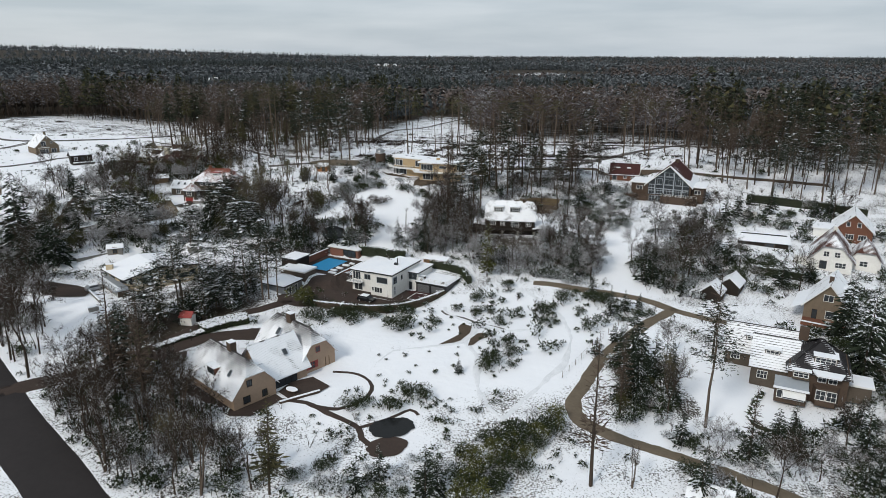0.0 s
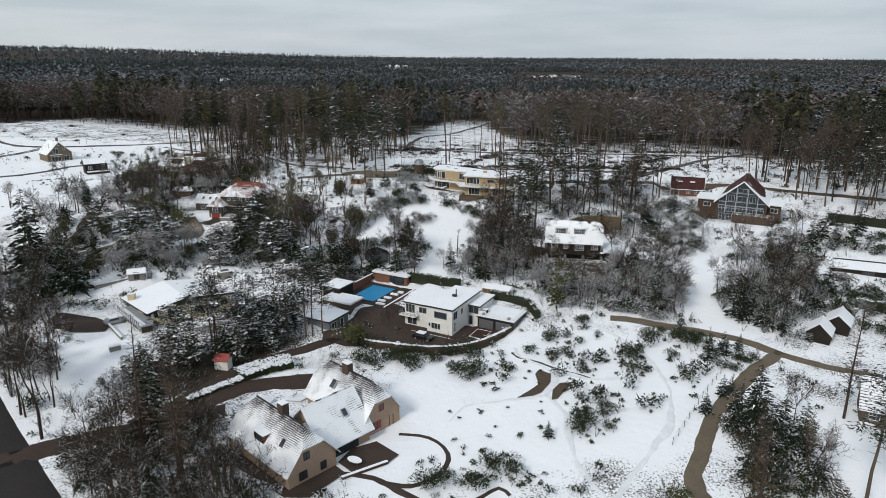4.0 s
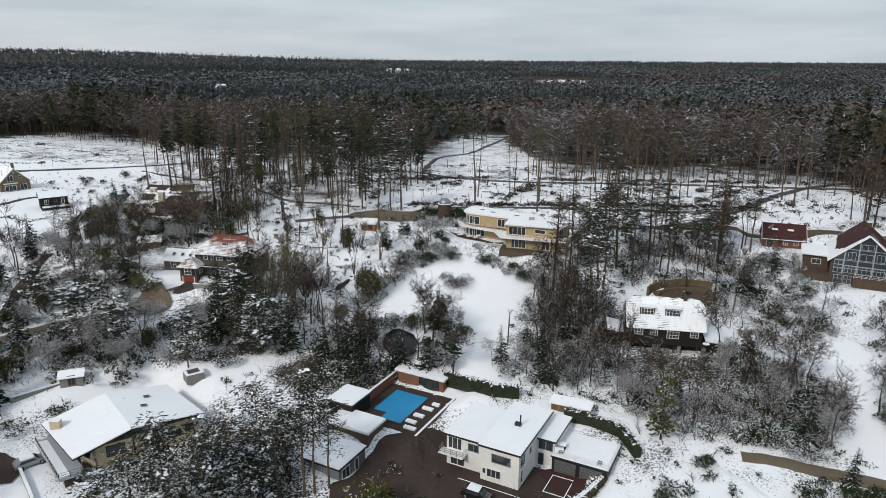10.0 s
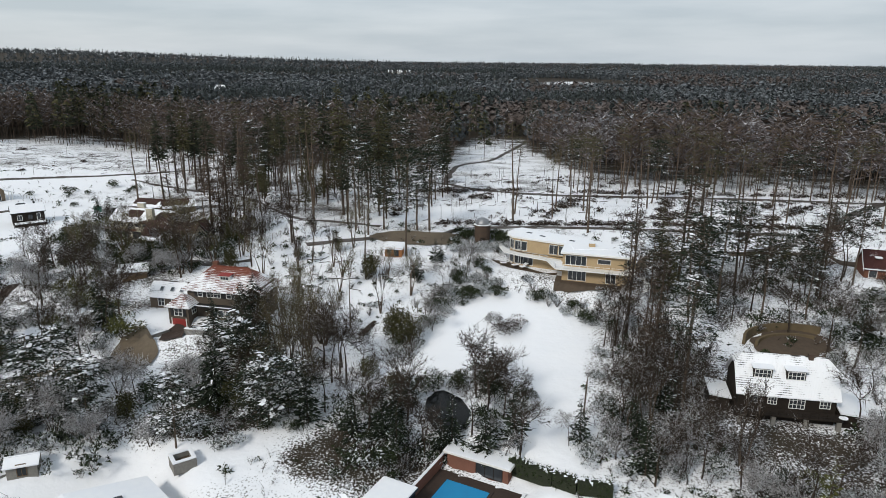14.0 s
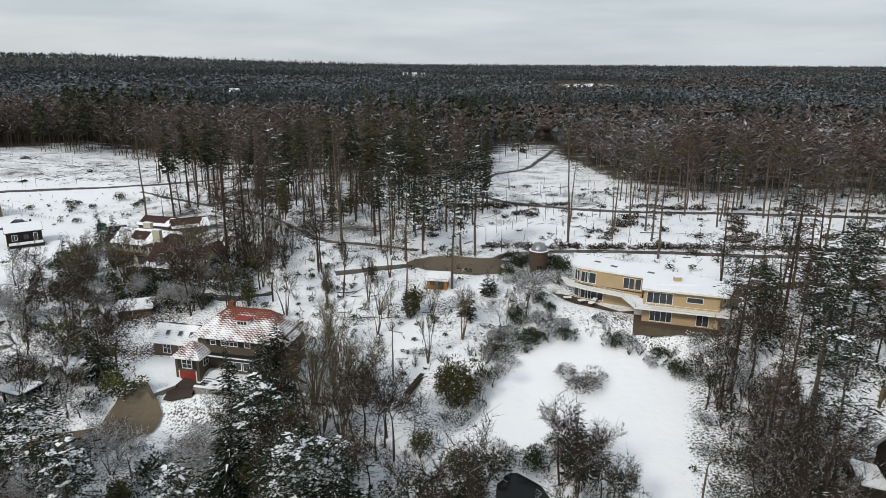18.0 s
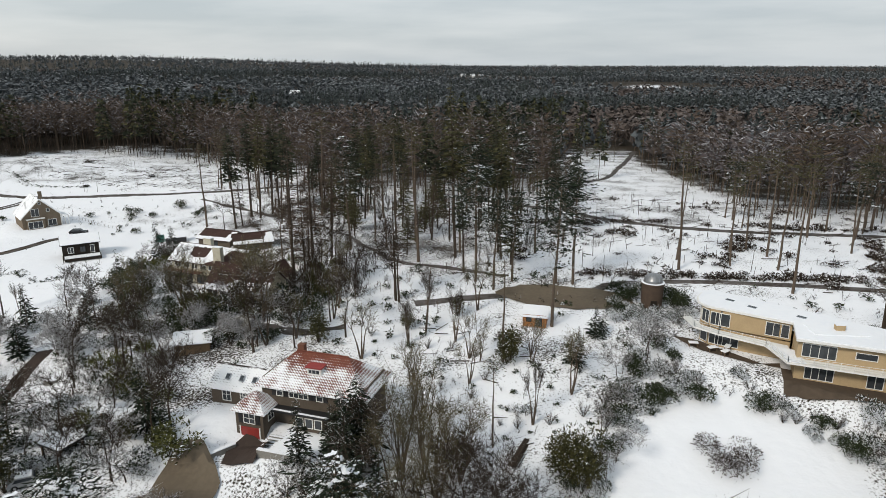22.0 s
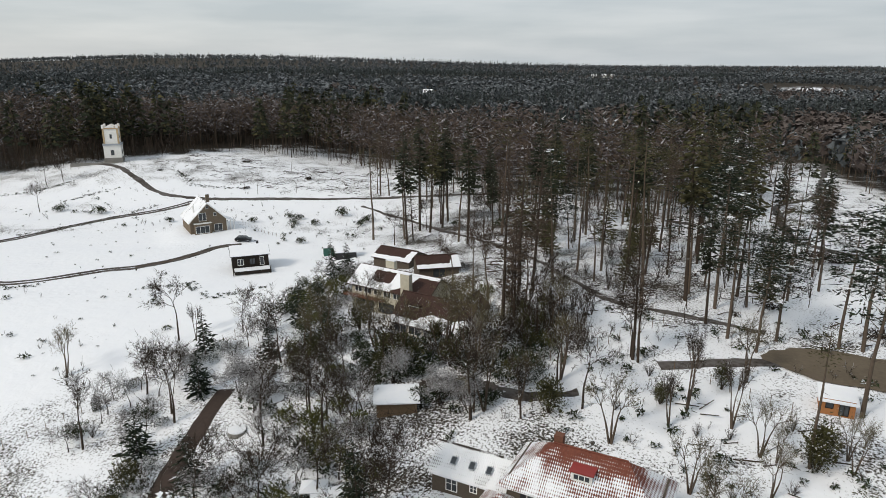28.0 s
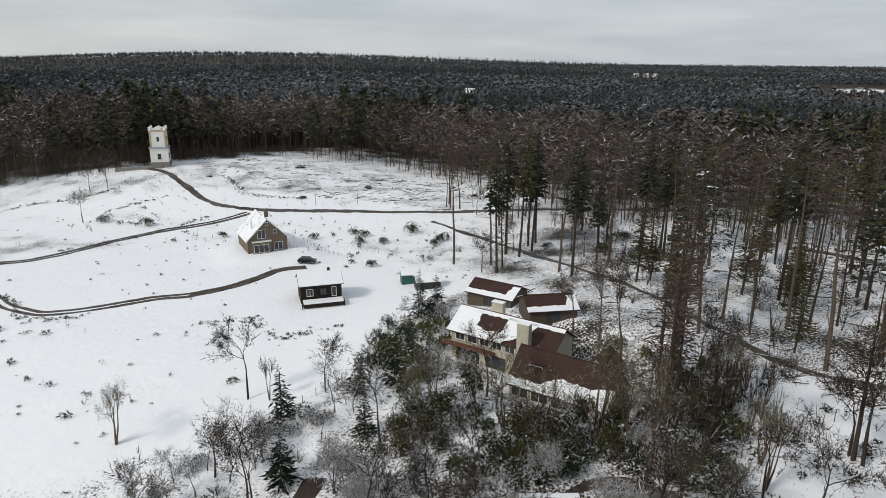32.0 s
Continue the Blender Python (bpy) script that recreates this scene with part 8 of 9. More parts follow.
for key, x, y, k in (("sapling", -155.0, 229.8, 1.0), ("bare", -143.5, 243, 1.2), ("multi", -140.1, 243.4, 0.5), ("young", -143.2, 223.3, 0.4), ("whiteshrub", -145.9, 217.4, 1.0), ("bare", -67.8, 244.6, 1.15), ("bare", -73.4, 230.7, 1.0), ("bare", -77.1, 235.3, 1.0), ("bare", -80.6, 227, 0.95), ("bare", -86.7, 227, 1.0), ("bare", -98.8, 216.4, 1.0), ("bare", -105.3, 222.5, 0.95),
                     ("bare", -108.4, 224, 0.9), ("bare", -248.9, 314.8, 0.9), ("brush", -184.6, 339.7, 1.3), ("shrub", -166.2, 329.3, 0.9), ("shrub", -169.5, 331, 0.8), ("shrub", -158.7, 325.3, 0.8), ("brush", -209, 312.6, 1.4), ("brush", -207, 311.6, 1.2), ("brush", -210.5, 308.1, 1.3)):
    plant(key, x, y, k)
    TAKEN.append((x, y))

# trees that stand by themselves
for key, x, y, s in (*(("shrub", -79.0 + 1.35 * i, 111.6 + 0.62 * i + 0.9 * (i % 2), 1.15 + 0.12 * (i % 3)) for i in range(11)), *(("shrub", -77.4 + 2.2 * i, 114.2 + 1.0 * i, 1.0) for i in range(6)), ("bare", -75.1, 109.3, 1.5), ("bare", -82.2, 115.6, 1.5), ("bare", -87.0, 121.0, 1.35), ("frosted", -69.0, 128.5, 0.9), ("spruce", -63.1, 121.4, 0.85), ("spruce", -57.1, 108.8, 1.0), ("young", -65.6, 125.6, 0.9), ("scots", -63.4, 133.0, 0.95), ("pine", -60.0, 134.0, 0.72), ("pine", -56.7, 135.6, 0.8), ("scots", -59.6, 129.8, 0.8), ("shrub", -61.6, 126.0, 1.1), ("shrub", -58.0, 127.4, 1.2), ("shrub", -55.6, 129.4, 1.1), ("shrub", -63.8, 123.6, 1.2), ("shrub", -66.6, 121.0, 1.2), ("shrub", -52.6, 131.4, 1.0), ("whiteshrub", -46.0, 120.6, 0.7), ("whiteshrub", -44.0, 120.4, 0.6), ("brush", -39.2, 122.4, 0.8), ("shrub", -38.0, 123.0, 0.5), ("whiteshrub", -40.2, 122.0, 0.5), ("holly", -46.9, 226.4, 1.15), ("holly", -47.6, 225.6, 0.9), ("thinpine", -48.1, 225.8, 0.72), ("shrub", -55.0, 228.3, 0.95), ("holly", -63.9, 233.8, 0.75), ("young", -33.7, 233.5, 0.75), ("young", -32.6, 234.2, 0.6), ("young", -37.2, 225.1, 0.8), ("young", -38.2, 226.0, 0.55), ("holly", -39.1, 203.2, 1.5), ("holly", -40.6, 204.4, 1.2), ("holly", -37.6, 202.6, 1.2), ("shrub", -37.4, 205.6, 1.2), ("holly", -53.4, 202.3, 1.4), ("holly", -52.4, 203.6, 1.0), ("sapling", -55.5, 201.6, 1.1), ("sapling", -52.6, 201.9, 1.1), ("sapling", -57.5, 206.4, 1.1), ("sapling", -59.6, 201.5, 1.1), ("sapling", -58.6, 212.0, 0.95), ("sapling", -61.0, 219.0, 0.9), ("thinpine", -48.9, 207.9, 0.55), ("whiteshrub", -43.2, 210.0, 0.9), ("brush", -43.6, 210.8, 1.0), ("tuft", -52.2, 219.2, 1.3), ("whiteshrub", -39.2, 220.3, 0.8), ("frosted", -30.1, 229.2, 0.8), ("shrub", -33.3, 206.7, 1.0), ("whiteshrub", -32.5, 214.8, 1.2), ("shrub", -29.6, 222.2, 1.2), ("holly", -43.9, 191.5, 1.0), ("bare", -44.6, 192.6, 0.8), ("shrub", -35.9, 206.6, 1.1), ("whiteshrub", -39.0, 196.9, 0.9), ("holly", -65.4, 202.9, 1.2), ("spruce", -65.0, 203.6, 0.9), ("bare", -66.4, 201.8, 0.9), ("shrub", 29.0, 147.2, 1.2), ("shrub", 35.2, 145.4, 1.3), ("shrub", 0.8, 121.2, 0.8), ("larch", 20.9, 81.0, 1.05), ("pine", 42.2, 94.8, 1.0), ("whiteshrub", 20.5, 153.2, 1.1), ("whiteshrub", 17.6, 153.6, 1.0), ("shrub", 23.4, 152.4, 0.8), ("whiteshrub", 15.4, 155.6, 1.2), ("brush", 18.6, 155.8, 1.2), ("multi", 26.6, 80.5, 0.5), ("larch", 45.4, 86.0, 0.5), ("larch", 51.5, 116.5, 0.8), ("pine", -41.5, 144.3, 0.92), ("pine", -40.3, 144.9, 0.88), ("pine", -38.5, 146.0, 0.75), ("scots", 14.4, 227.4, 0.85), ("pine", -40.3, 236.6, 1.25), ("larch", -67.5, 244.0, 0.88), ("thinpine", -134.7, 311.9, 1.05), ("bare", -94.1, 208.4, 1.1), ("multi", -43.8, 212.5, 0.75), ("spruce", -66.2, 184.9, 1.0), ("limetree", 10.9, 156.5, 1.0), ("olivebush", -31.6, 141.2, 1.7), ("brush", -31.0, 140.6, 1.6), ("shrub", -30.4, 152.6, 1.5), ("shrub", -31.4, 154.6, 1.3), ("cypress", 15.4, 162.9, 1.0), ("silver", -121.0, 226.8, 1.1), ("silver", -117.0, 224.0, 0.8), ("olivebush", -88.6, 201.6, 1.6), ("silver", -96.0, 148.0, 0.7), ("bare", -101.0, 232.5, 1.0), ("bare", -86.7, 225.4, 1.2), ("larch", 29.5, 99.0, 0.75), ("bare", -78, 118, 1.1),
                     ("frosted", -119, 226, 1.0), ("frosted", -121, 229, 0.9), ("young", -122, 237, 0.8), ("young", -114, 239, 0.6),
                     ("pine", 3.0, 213.0, 0.75), ("pine", 8.5, 216.5, 0.8), ("bigbrush", -20.5, 207, 1.0), ("olivebush", -104, 224, 1.2), ("olivebush", -106, 220, 1.4), ("olivebush", -103, 217, 1.3), ("olivebush", -100, 221, 1.1), ("olivebush", 16.3, 167.2, 1.2), ("olivebush", -117, 262, 1.2), ("olivebush", -115, 257, 1.0), ("olivebush", -90, 203, 1.1), ("spruce", -66.0, 199.8, 0.7), ("spruce", -64.2, 201.5, 0.62), ("shrub", -76, 195, 0.9), ("whiteshrub", -79, 191.5, 1.2), ("frosted", -83, 190, 1.3), ("frosted", -86, 189, 1.2), ("bare", -91, 207, 1.25), ("bare", -92.5, 205, 1.1), ("bare", -269.2, 337.7, 0.9), ("bare", -269.7, 345.6, 0.8), ("bare", -266, 342, 0.8), ("shrub", -236.6, 321.3, 0.9), ("shrub", -230.8, 313.1, 0.7), ("brush", -244.6, 290.5, 1.2), ("brush", -203.6, 311.5, 1.4), ("shrub", -184.1, 334.2, 1.1), ("shrub", -179.3, 333.3, 1.0), ("shrub", -173.2, 332.5, 1.0), ("shrub", -155.4, 322.2, 0.9), ("shrub", -31, 197.5, 0.8), ("whiteshrub", -30, 198.0, 0.7)):
    plant(key, x, y, s)
    TAKEN.append((x, y))

# ---- woods beyond ----


def bulk(name, key, pos, seed, label, scale=(0.8, 1.15)):
    """Many trees of one kind joined into one mesh."""
    rnd = np.random.default_rng(seed)
    parts_t, parts_c = [], []
    mats = bark = None
    for j, (ob, (tv, tf, bark), (V, F, M, mats)) in enumerate(PROTO[key]):
        P = pos[j::len(PROTO[key])]
        if not len(P):
            continue
        a, s = rnd.uniform(0, 6.28, len(P)), rnd.uniform(*scale, len(P))
        ca, sa = np.cos(a) * s, np.sin(a) * s
        base = np.column_stack([P, H(P[:, 0], P[:, 1])])
        for v, f, m, dest in ((tv, tf, 0, parts_t), (V, F, M, parts_c)):
            w = np.empty((len(P), len(v), 3))
            w[:, :, 0] = ca[:, None] * v[None, :, 0] - sa[:, None] * v[None, :, 1]
            w[:, :, 1] = sa[:, None] * v[None, :, 0] + ca[:, None] * v[None, :, 1]
            w[:, :, 2] = s[:, None] * v[None, :, 2]
            w += base[:, None]
            ff = (np.arange(len(P))[:, None, None] * len(v) + f[None]).reshape(-1, 3)
            dest.append((w.reshape(-1, 3), ff, m if np.isscalar(m) else np.tile(m, len(P))))
    ob = thing(name, 0, 0, 0, 0, label, "wood", "", "stuff")
    tv, tf, tm = join(parts_t)
    put_part("trunks", mesh_of("trunks", tv, tf, [bark]), ob)
    cv, cf, cm = join(parts_c)
    put_part("crowns", mesh_of("crowns", cv, cf, mats, cm), ob)


def cheap(key, name, made, bark, mats):
    (tv, tf), (V, F, M) = made
    PROTO.setdefault(key, []).append((None, (tv, tf, bark), (V, F, M, mats)))


def cheap_tree(seed, h, base, rad, n, snow, cone):
    """A far tree: a thin trunk and a loose crown of larger sprays."""
    rng = np.random.default_rng(seed)
    t = tubes([(np.array([0, 0, -1.0]), np.array([rng.normal() * 0.3, rng.normal() * 0.3, h * 0.9]), 0.2, 0.06)], 3)
    if n < 40:
        t = (t[0], t[1][:2])
    u = rng.random(n) ** (1.3 if cone else 0.9)
    z = base + (h - base) * u
    r = rad * ((1 - u) ** 0.8 if cone else np.sin(np.pi * np.clip(0.15 + 0.8 * u, 0, 1)) ** 0.6) * np.sqrt(rng.random(n))
    a = rng.uniform(0, 6.28, n)
    C = np.column_stack([np.cos(a) * r, np.sin(a) * r, z])
    if cone:
        D = np.column_stack([np.cos(a), np.sin(a), rng.uniform(-0.6, 0.1, n)]) * rad * rng.uniform(0.4, 0.7, (n, 1))
        W = rad * rng.uniform(0.3, 0.55, n)
    else:
        D = np.column_stack([np.cos(a), np.sin(a), rng.uniform(-0.2, 0.9, n)]) * rad * rng.uniform(0.35, 0.75, (n, 1))
        W = rng.uniform(0.3, 0.6, n) * rad * (0.3 if n > 40 else 0.8)
    white = rng.random(n) < snow
    D[white] *= 0.5
    W[white] *= 0.4
    C[white, 2] += 0.3
    v, f = cards(C, D, W, rng=rng)
    return t, (v, f, white.astype(int))


def far_tree(seed, h, base, rad, n, cone):
    """A tree of the far woods: a crown closed by leafy plates that lie on its outline."""
    rng = np.random.default_rng(seed)
    t = tubes([(np.array([0, 0, -1.0]), np.array([rng.normal() * 0.3, rng.normal() * 0.3, h * 0.8]), 0.2, 0.08)], 3)
    t = (t[0], t[1][:2])
    u = (np.arange(n) + rng.random(n)) / n
    if cone:
        r, up = rad * (1 - u) ** 0.85 + 0.15, np.full(n, 0.45)
    else:
        r, up = rad * np.sin(np.pi * (0.22 + 0.74 * u)) ** 0.7, np.clip(2.1 * u - 0.9, -0.4, 0.95)
    a = rng.uniform(0, 6.28, n) + np.arange(n) * 2.4
    z = base + (h - base) * u
    r = r * rng.uniform(0.65, 1.1, n)
    nrm = np.column_stack([np.cos(a) * np.sqrt(1 - up ** 2), np.sin(a) * np.sqrt(1 - up ** 2), up]) + rng.normal(size=(n, 3)) * 0.25
    nrm /= np.linalg.norm(nrm, axis=1)[:, None]
    t1 = np.cross(nrm, rng.normal(size=(n, 3)))
    t1 /= np.linalg.norm(t1, axis=1)[:, None]
    t2 = np.cross(nrm, t1)
    size = (rad * 2.6 / math.sqrt(n) * (0.75 if cone else 1.0) * rng.uniform(0.7, 1.3, n))[:, None]
    C = np.column_stack([np.cos(a) * r, np.sin(a) * r, z])
    v = np.stack([C - t1 * size * 0.8 - t2 * size * 0.5, C + t1 * size * rng.uniform(0.5, 1.0, (n, 1)) - t2 * size * 0.4, C + t2 * size * rng.uniform(0.7, 1.1, (n, 1))], 1).reshape(-1, 3)
    return t, (v, np.arange(3 * n).reshape(-1, 3), np.zeros(n, int))


for i in range(5):
    for key, name, made, bark, mats, share in (("c_fir", "fir", cheap_tree(200 + i, 25 + i, 9, 3.2, 110, 0.0, True), BARK, [NEEDLE, OLIVE], 0.35), ("c_beech", "beech", cheap_tree(210 + i, 20 + i, 8, 3.6, 100, 0.0, False), PALEBARK, [BRUSH, HOARTWIG], 0.4)):
        tr, (v, f, mi) = made
        cheap(key, name, (tr, (v, f, (np.random.default_rng(290 + i).random(len(f)) < share).astype(int))), bark, mats)
    cheap("c_frost", "beech", cheap_tree(215 + i, 18 + i, 6, 3.6, 105, 0.0, False), PALEBARK, [HOARTWIG, FROST])
    cheap("c_pine", "pine", cheap_tree(220 + i, 21 + i, 13, 2.8, 60, 0.0, False), PALEBARK, [GARDENNEEDLE, SNOW])
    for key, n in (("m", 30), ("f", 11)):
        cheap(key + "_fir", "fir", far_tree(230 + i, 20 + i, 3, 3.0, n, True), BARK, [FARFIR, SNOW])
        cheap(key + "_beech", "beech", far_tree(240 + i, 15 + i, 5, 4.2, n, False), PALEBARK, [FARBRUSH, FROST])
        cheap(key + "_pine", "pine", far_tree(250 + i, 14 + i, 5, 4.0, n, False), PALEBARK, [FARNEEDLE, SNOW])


def patchy(P, s, seed):
    return np.array([noise.noise((x * s + seed, y * s, 0.3 * seed)) for x, y in P])


rngf = np.random.default_rng(7)
# the belt behind the clearings, with a ride cut through it
N = 9400
P = np.column_stack([rngf.uniform(-520, 330, N), rngf.uniform(190, 560, N)])
P = P[(P[:, 1] > edge_y(P[:, 0]) + rngf.normal(size=N) * 4) & (np.abs(P[:, 0]) < 0.85 * P[:, 1] + 130)]
RIDE = np.interp(P[:, 1], [340, 400, 535, 545], [-17, -12, 2, 2])
P = P[~((np.abs(P[:, 0] - RIDE) < np.where(P[:, 1] < 545, 19, 0)) & (rngf.random(len(P)) < 0.9))]
sel = patchy(P, 0.012, 1.0) + rngf.normal(size=len(P)) * 0.16
front = P[:, 1] < edge_y(P[:, 0]) + 75
west, east = P[:, 0] < -110, (P[:, 0] > 12) & (P[:, 0] < 112)
kind = np.where(west, np.where(sel > 0.25, 0, 1), np.where(sel > 0.12, 0, np.where(sel > -0.12, 2, 1)))
kind = np.where(east & (sel < 0.16), np.where(sel > -0.1, 3, 1), kind)
for k, key, lab in ((0, "c_fir", "dark fir wood behind the clearing"), (1, "c_beech", "leafless brown beech wood behind the clearing"), (2, "c_pine", "pine wood with tall bare trunks"), (3, "c_frost", "leafless wood white with hoar behind the clearing")):
    bulk("wood_belt", key, P[(kind == k) & front], 300 + k, lab)
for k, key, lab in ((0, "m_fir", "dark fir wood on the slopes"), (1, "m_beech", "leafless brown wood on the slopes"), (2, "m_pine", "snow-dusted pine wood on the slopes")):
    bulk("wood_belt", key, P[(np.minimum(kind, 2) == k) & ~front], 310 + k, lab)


def ring(n, r0, r1, seed, power=1.0):
    g = np.random.default_rng(seed)
    r = r0 + (r1 - r0) * g.random(n) ** power
    a = g.uniform(-0.83, 0.98, n)
    return np.column_stack([-np.sin(a) * r - 30, np.cos(a) * r + 90])


# undergrowth, too fine and too much to count
THICK = [("u_bush", [(-46, 168), (-48, 184), (-36, 192), (-26, 186), (-23, 172)], 60), ("u_bush", [(-104, 230), (-106, 246), (-86, 254), (-79, 250), (-82, 230)], 70), ("u_sapling", [(-98, 234), (-88, 252), (-80, 256), (-79, 244), (-84, 232)], 10),
         ("u_bush", [(56, 186), (80, 200), (126, 200), (126, 150), (104, 140), (92, 150), (70, 160)], 190), ("u_bush", [(70, 96), (70, 128), (100, 150), (112, 130), (96, 96)], 110), ("u_bush", [(-130, 150), (-128, 186), (-96, 190), (-70, 180), (-96, 150)], 90), ("u_bush", [(-36, 134), (-6, 140), (8, 150), (44, 142), (36, 124), (12, 112), (-12, 128)], 46),
         ("u_bush", [(-71, 104), (-70, 119), (-50, 112), (-45, 105), (-36, 95), (-30, 86), (-22, 79), (-45, 79)], 120), ("u_bush", [(-62, 140), (-46, 162), (-43, 158), (-46, 139), (-60, 134)], 40), ("u_bush", [(-8, 178), (-2, 206), (12, 208), (10, 170), (-4, 168)], 50), ("u_sapling", [(-8, 178), (-2, 206), (12, 208), (10, 170), (-4, 168)], 70), ("u_bush", [(12, 178), (32, 181), (42, 174), (34, 151), (9, 159)], 60), ("u_sapling", [(12, 178), (32, 181), (42, 174), (34, 151), (9, 159)], 35), ("u_bush", [(8, 240), (52, 236), (44, 208), (10, 206)], 45), ("u_sapling", [(-92, 250), (-84, 262), (-74, 258), (-74, 244), (-88, 242)], 60),
         ("u_bush", [(-127, 213), (-67, 203), (-50, 180), (-104, 168), (-128, 185)], 60), ("u_sapling", [(-110, 300), (-84, 268), (-52, 256), (-38, 268), (-30, 335), (-100, 330)], 60), ("u_bush", [(40, 216), (62, 222), (55, 188), (32, 184)], 50), ("u_bush", [(52, 168), (72, 184), (76, 168), (62, 150)], 70),
         ("u_bush", [(36, 92), (74, 95), (64, 74), (34, 74)], 45), ("u_bush", [(33, 119), (42, 116), (36, 93), (28, 96)], 40), ("u_bush", [(-120, 246), (-92, 240), (-96, 204), (-114, 202)], 25), ("u_sapling", [(-71, 104), (-50, 112), (-36, 95), (-22, 79), (-45, 79)], 60)]
for i in range(5):
    cheap("u_twig", "scrub", twiggy(500 + i, 0.8, 1.2, 26, 0.3, 2), BARK, [TWIG, FROST])
    cheap("u_bush", "scrub", bush(520 + i, 1.5, 2.2, 0.0, 130, 0.30, 5), BARK, [UNDERLEAF, SNOW])
    cheap("u_sapling", "scrub", twiggy(530 + i, 1.1, 5.0, 110, 0.12, 6), BARK, [TWIG, FROST])
    cheap("u_brown", "scrub", twiggy(540 + i, 1.8, 6.0, 70, 0.03, 4), BARK, [BRUSH, FROST])
    cheap("u_heap", "scrub", bush(550 + i, 1.2, 0.8, 0.2, 70, 0.26, 4), BARK, [TWIG, SNOW])
    cheap("u_leaf", "scrub", bush(510 + i, 0.8, 0.9, 0.05, 40, 0.26, 3), BARK, [GARDENLEAF, SNOW])
rngu = np.random.default_rng(77)
spots = {"u_twig": [], "u_leaf": []}
while len(spots["u_twig"]) < 1900:
    x, y = rngu.uniform(-138, 100), rngu.uniform(74, 262)
    if any(v < 0.3 and math.hypot(((x - cx) * math.cos(radians(t)) + (y - cy) * math.sin(radians(t))) / rx, (-(x - cx) * math.sin(radians(t)) + (y - cy) * math.cos(radians(t))) / ry) < 1.05 for cx, cy, rx, ry, t, v in OPEN):
        continue
    if noise.noise((x * 0.05, y * 0.05, 3.3)) < rngu.uniform(-0.5, 0.25) or not free(x, y, 0.2, 0.0):
        continue
    spots["u_twig" if rngu.random() < 0.68 else "u_leaf"].append((x, y))
for key, want in (("brush", "u_twig"), ("tuft", "u_leaf")):
    spots[want] += REST.get(key, [])
for key, lab in (("u_bush", "evergreen thicket dusted with snow under the trees"), ("u_sapling", "thicket of leafless saplings under the trees")):
    rows = []
    for kind, poly, n in THICK:
        got = tries = 0
        while kind == key and got < n and tries < n * 12:
            tries += 1
            x, y = rngu.uniform(min(p[0] for p in poly), max(p[0] for p in poly)), rngu.uniform(min(p[1] for p in poly), max(p[1] for p in poly))
            if inside(x, y, poly) and free(x, y, 0.7, 0.0):
                rows.append((x, y))
                got += 1
    bulk("undergrowth", key, np.array(rows), 602, lab, (0.6, 1.25))
for key, lab in (("u_twig", "low leafless scrub and bramble poking through the snow"), ("u_leaf", "low evergreen undergrowth dusted with snow")):
    bulk("undergrowth", key, np.array(spots[key]), 600, lab, (0.5, 1.3))
rngu = np.random.default_rng(78)
spots = [(x, y) for x, y in zip(rngu.uniform(-280, 130, 1500), rngu.uniform(250, 425, 1500)) if y < edge_y(x) + 25 and off_road(x, y, 0.3) and not (x < -120 and y < 330)]
bulk("undergrowth", "u_twig", np.array(spots), 601, "low scrub and bramble on the cleared ground", (0.35, 0.8))

rngu = np.random.default_rng(79)
spots = [(x, edge_y(x) + d) for x, d in zip(rngu.uniform(-380, -40, 620), rngu.uniform(-3, 45, 620) * rngu.random(620))]
spots += [(x, edge_y(x) + d) for x, d in zip(rngu.uniform(-400, -262, 420), rngu.uniform(-2, 50, 420))]
bulk("undergrowth", "u_brown", np.array([(x, y) for x, y in spots if free(x, y, 0.5, 0) and not (-256 < x < -120 and rngu.random() < 0.6)]), 604, "brown leafless brush along the edge of the wood", (0.6, 1.3))

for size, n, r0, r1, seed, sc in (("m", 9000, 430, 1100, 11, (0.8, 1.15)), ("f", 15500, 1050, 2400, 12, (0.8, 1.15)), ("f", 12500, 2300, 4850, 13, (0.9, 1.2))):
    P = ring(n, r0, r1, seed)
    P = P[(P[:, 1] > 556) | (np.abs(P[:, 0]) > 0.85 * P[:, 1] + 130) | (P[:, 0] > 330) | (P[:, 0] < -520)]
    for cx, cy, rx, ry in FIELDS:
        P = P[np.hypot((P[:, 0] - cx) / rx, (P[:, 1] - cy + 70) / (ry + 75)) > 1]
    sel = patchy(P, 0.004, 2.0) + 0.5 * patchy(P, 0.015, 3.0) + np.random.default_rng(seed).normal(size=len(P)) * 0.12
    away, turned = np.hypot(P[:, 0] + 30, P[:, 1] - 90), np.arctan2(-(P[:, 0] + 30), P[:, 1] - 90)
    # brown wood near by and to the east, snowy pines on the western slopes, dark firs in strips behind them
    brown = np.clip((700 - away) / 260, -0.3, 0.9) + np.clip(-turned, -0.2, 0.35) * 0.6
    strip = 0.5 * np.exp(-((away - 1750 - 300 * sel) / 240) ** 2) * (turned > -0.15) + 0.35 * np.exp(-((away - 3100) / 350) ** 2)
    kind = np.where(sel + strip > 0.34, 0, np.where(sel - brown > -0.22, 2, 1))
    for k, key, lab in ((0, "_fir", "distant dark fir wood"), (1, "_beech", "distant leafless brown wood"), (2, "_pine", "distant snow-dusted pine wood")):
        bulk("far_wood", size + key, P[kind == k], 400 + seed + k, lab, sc)


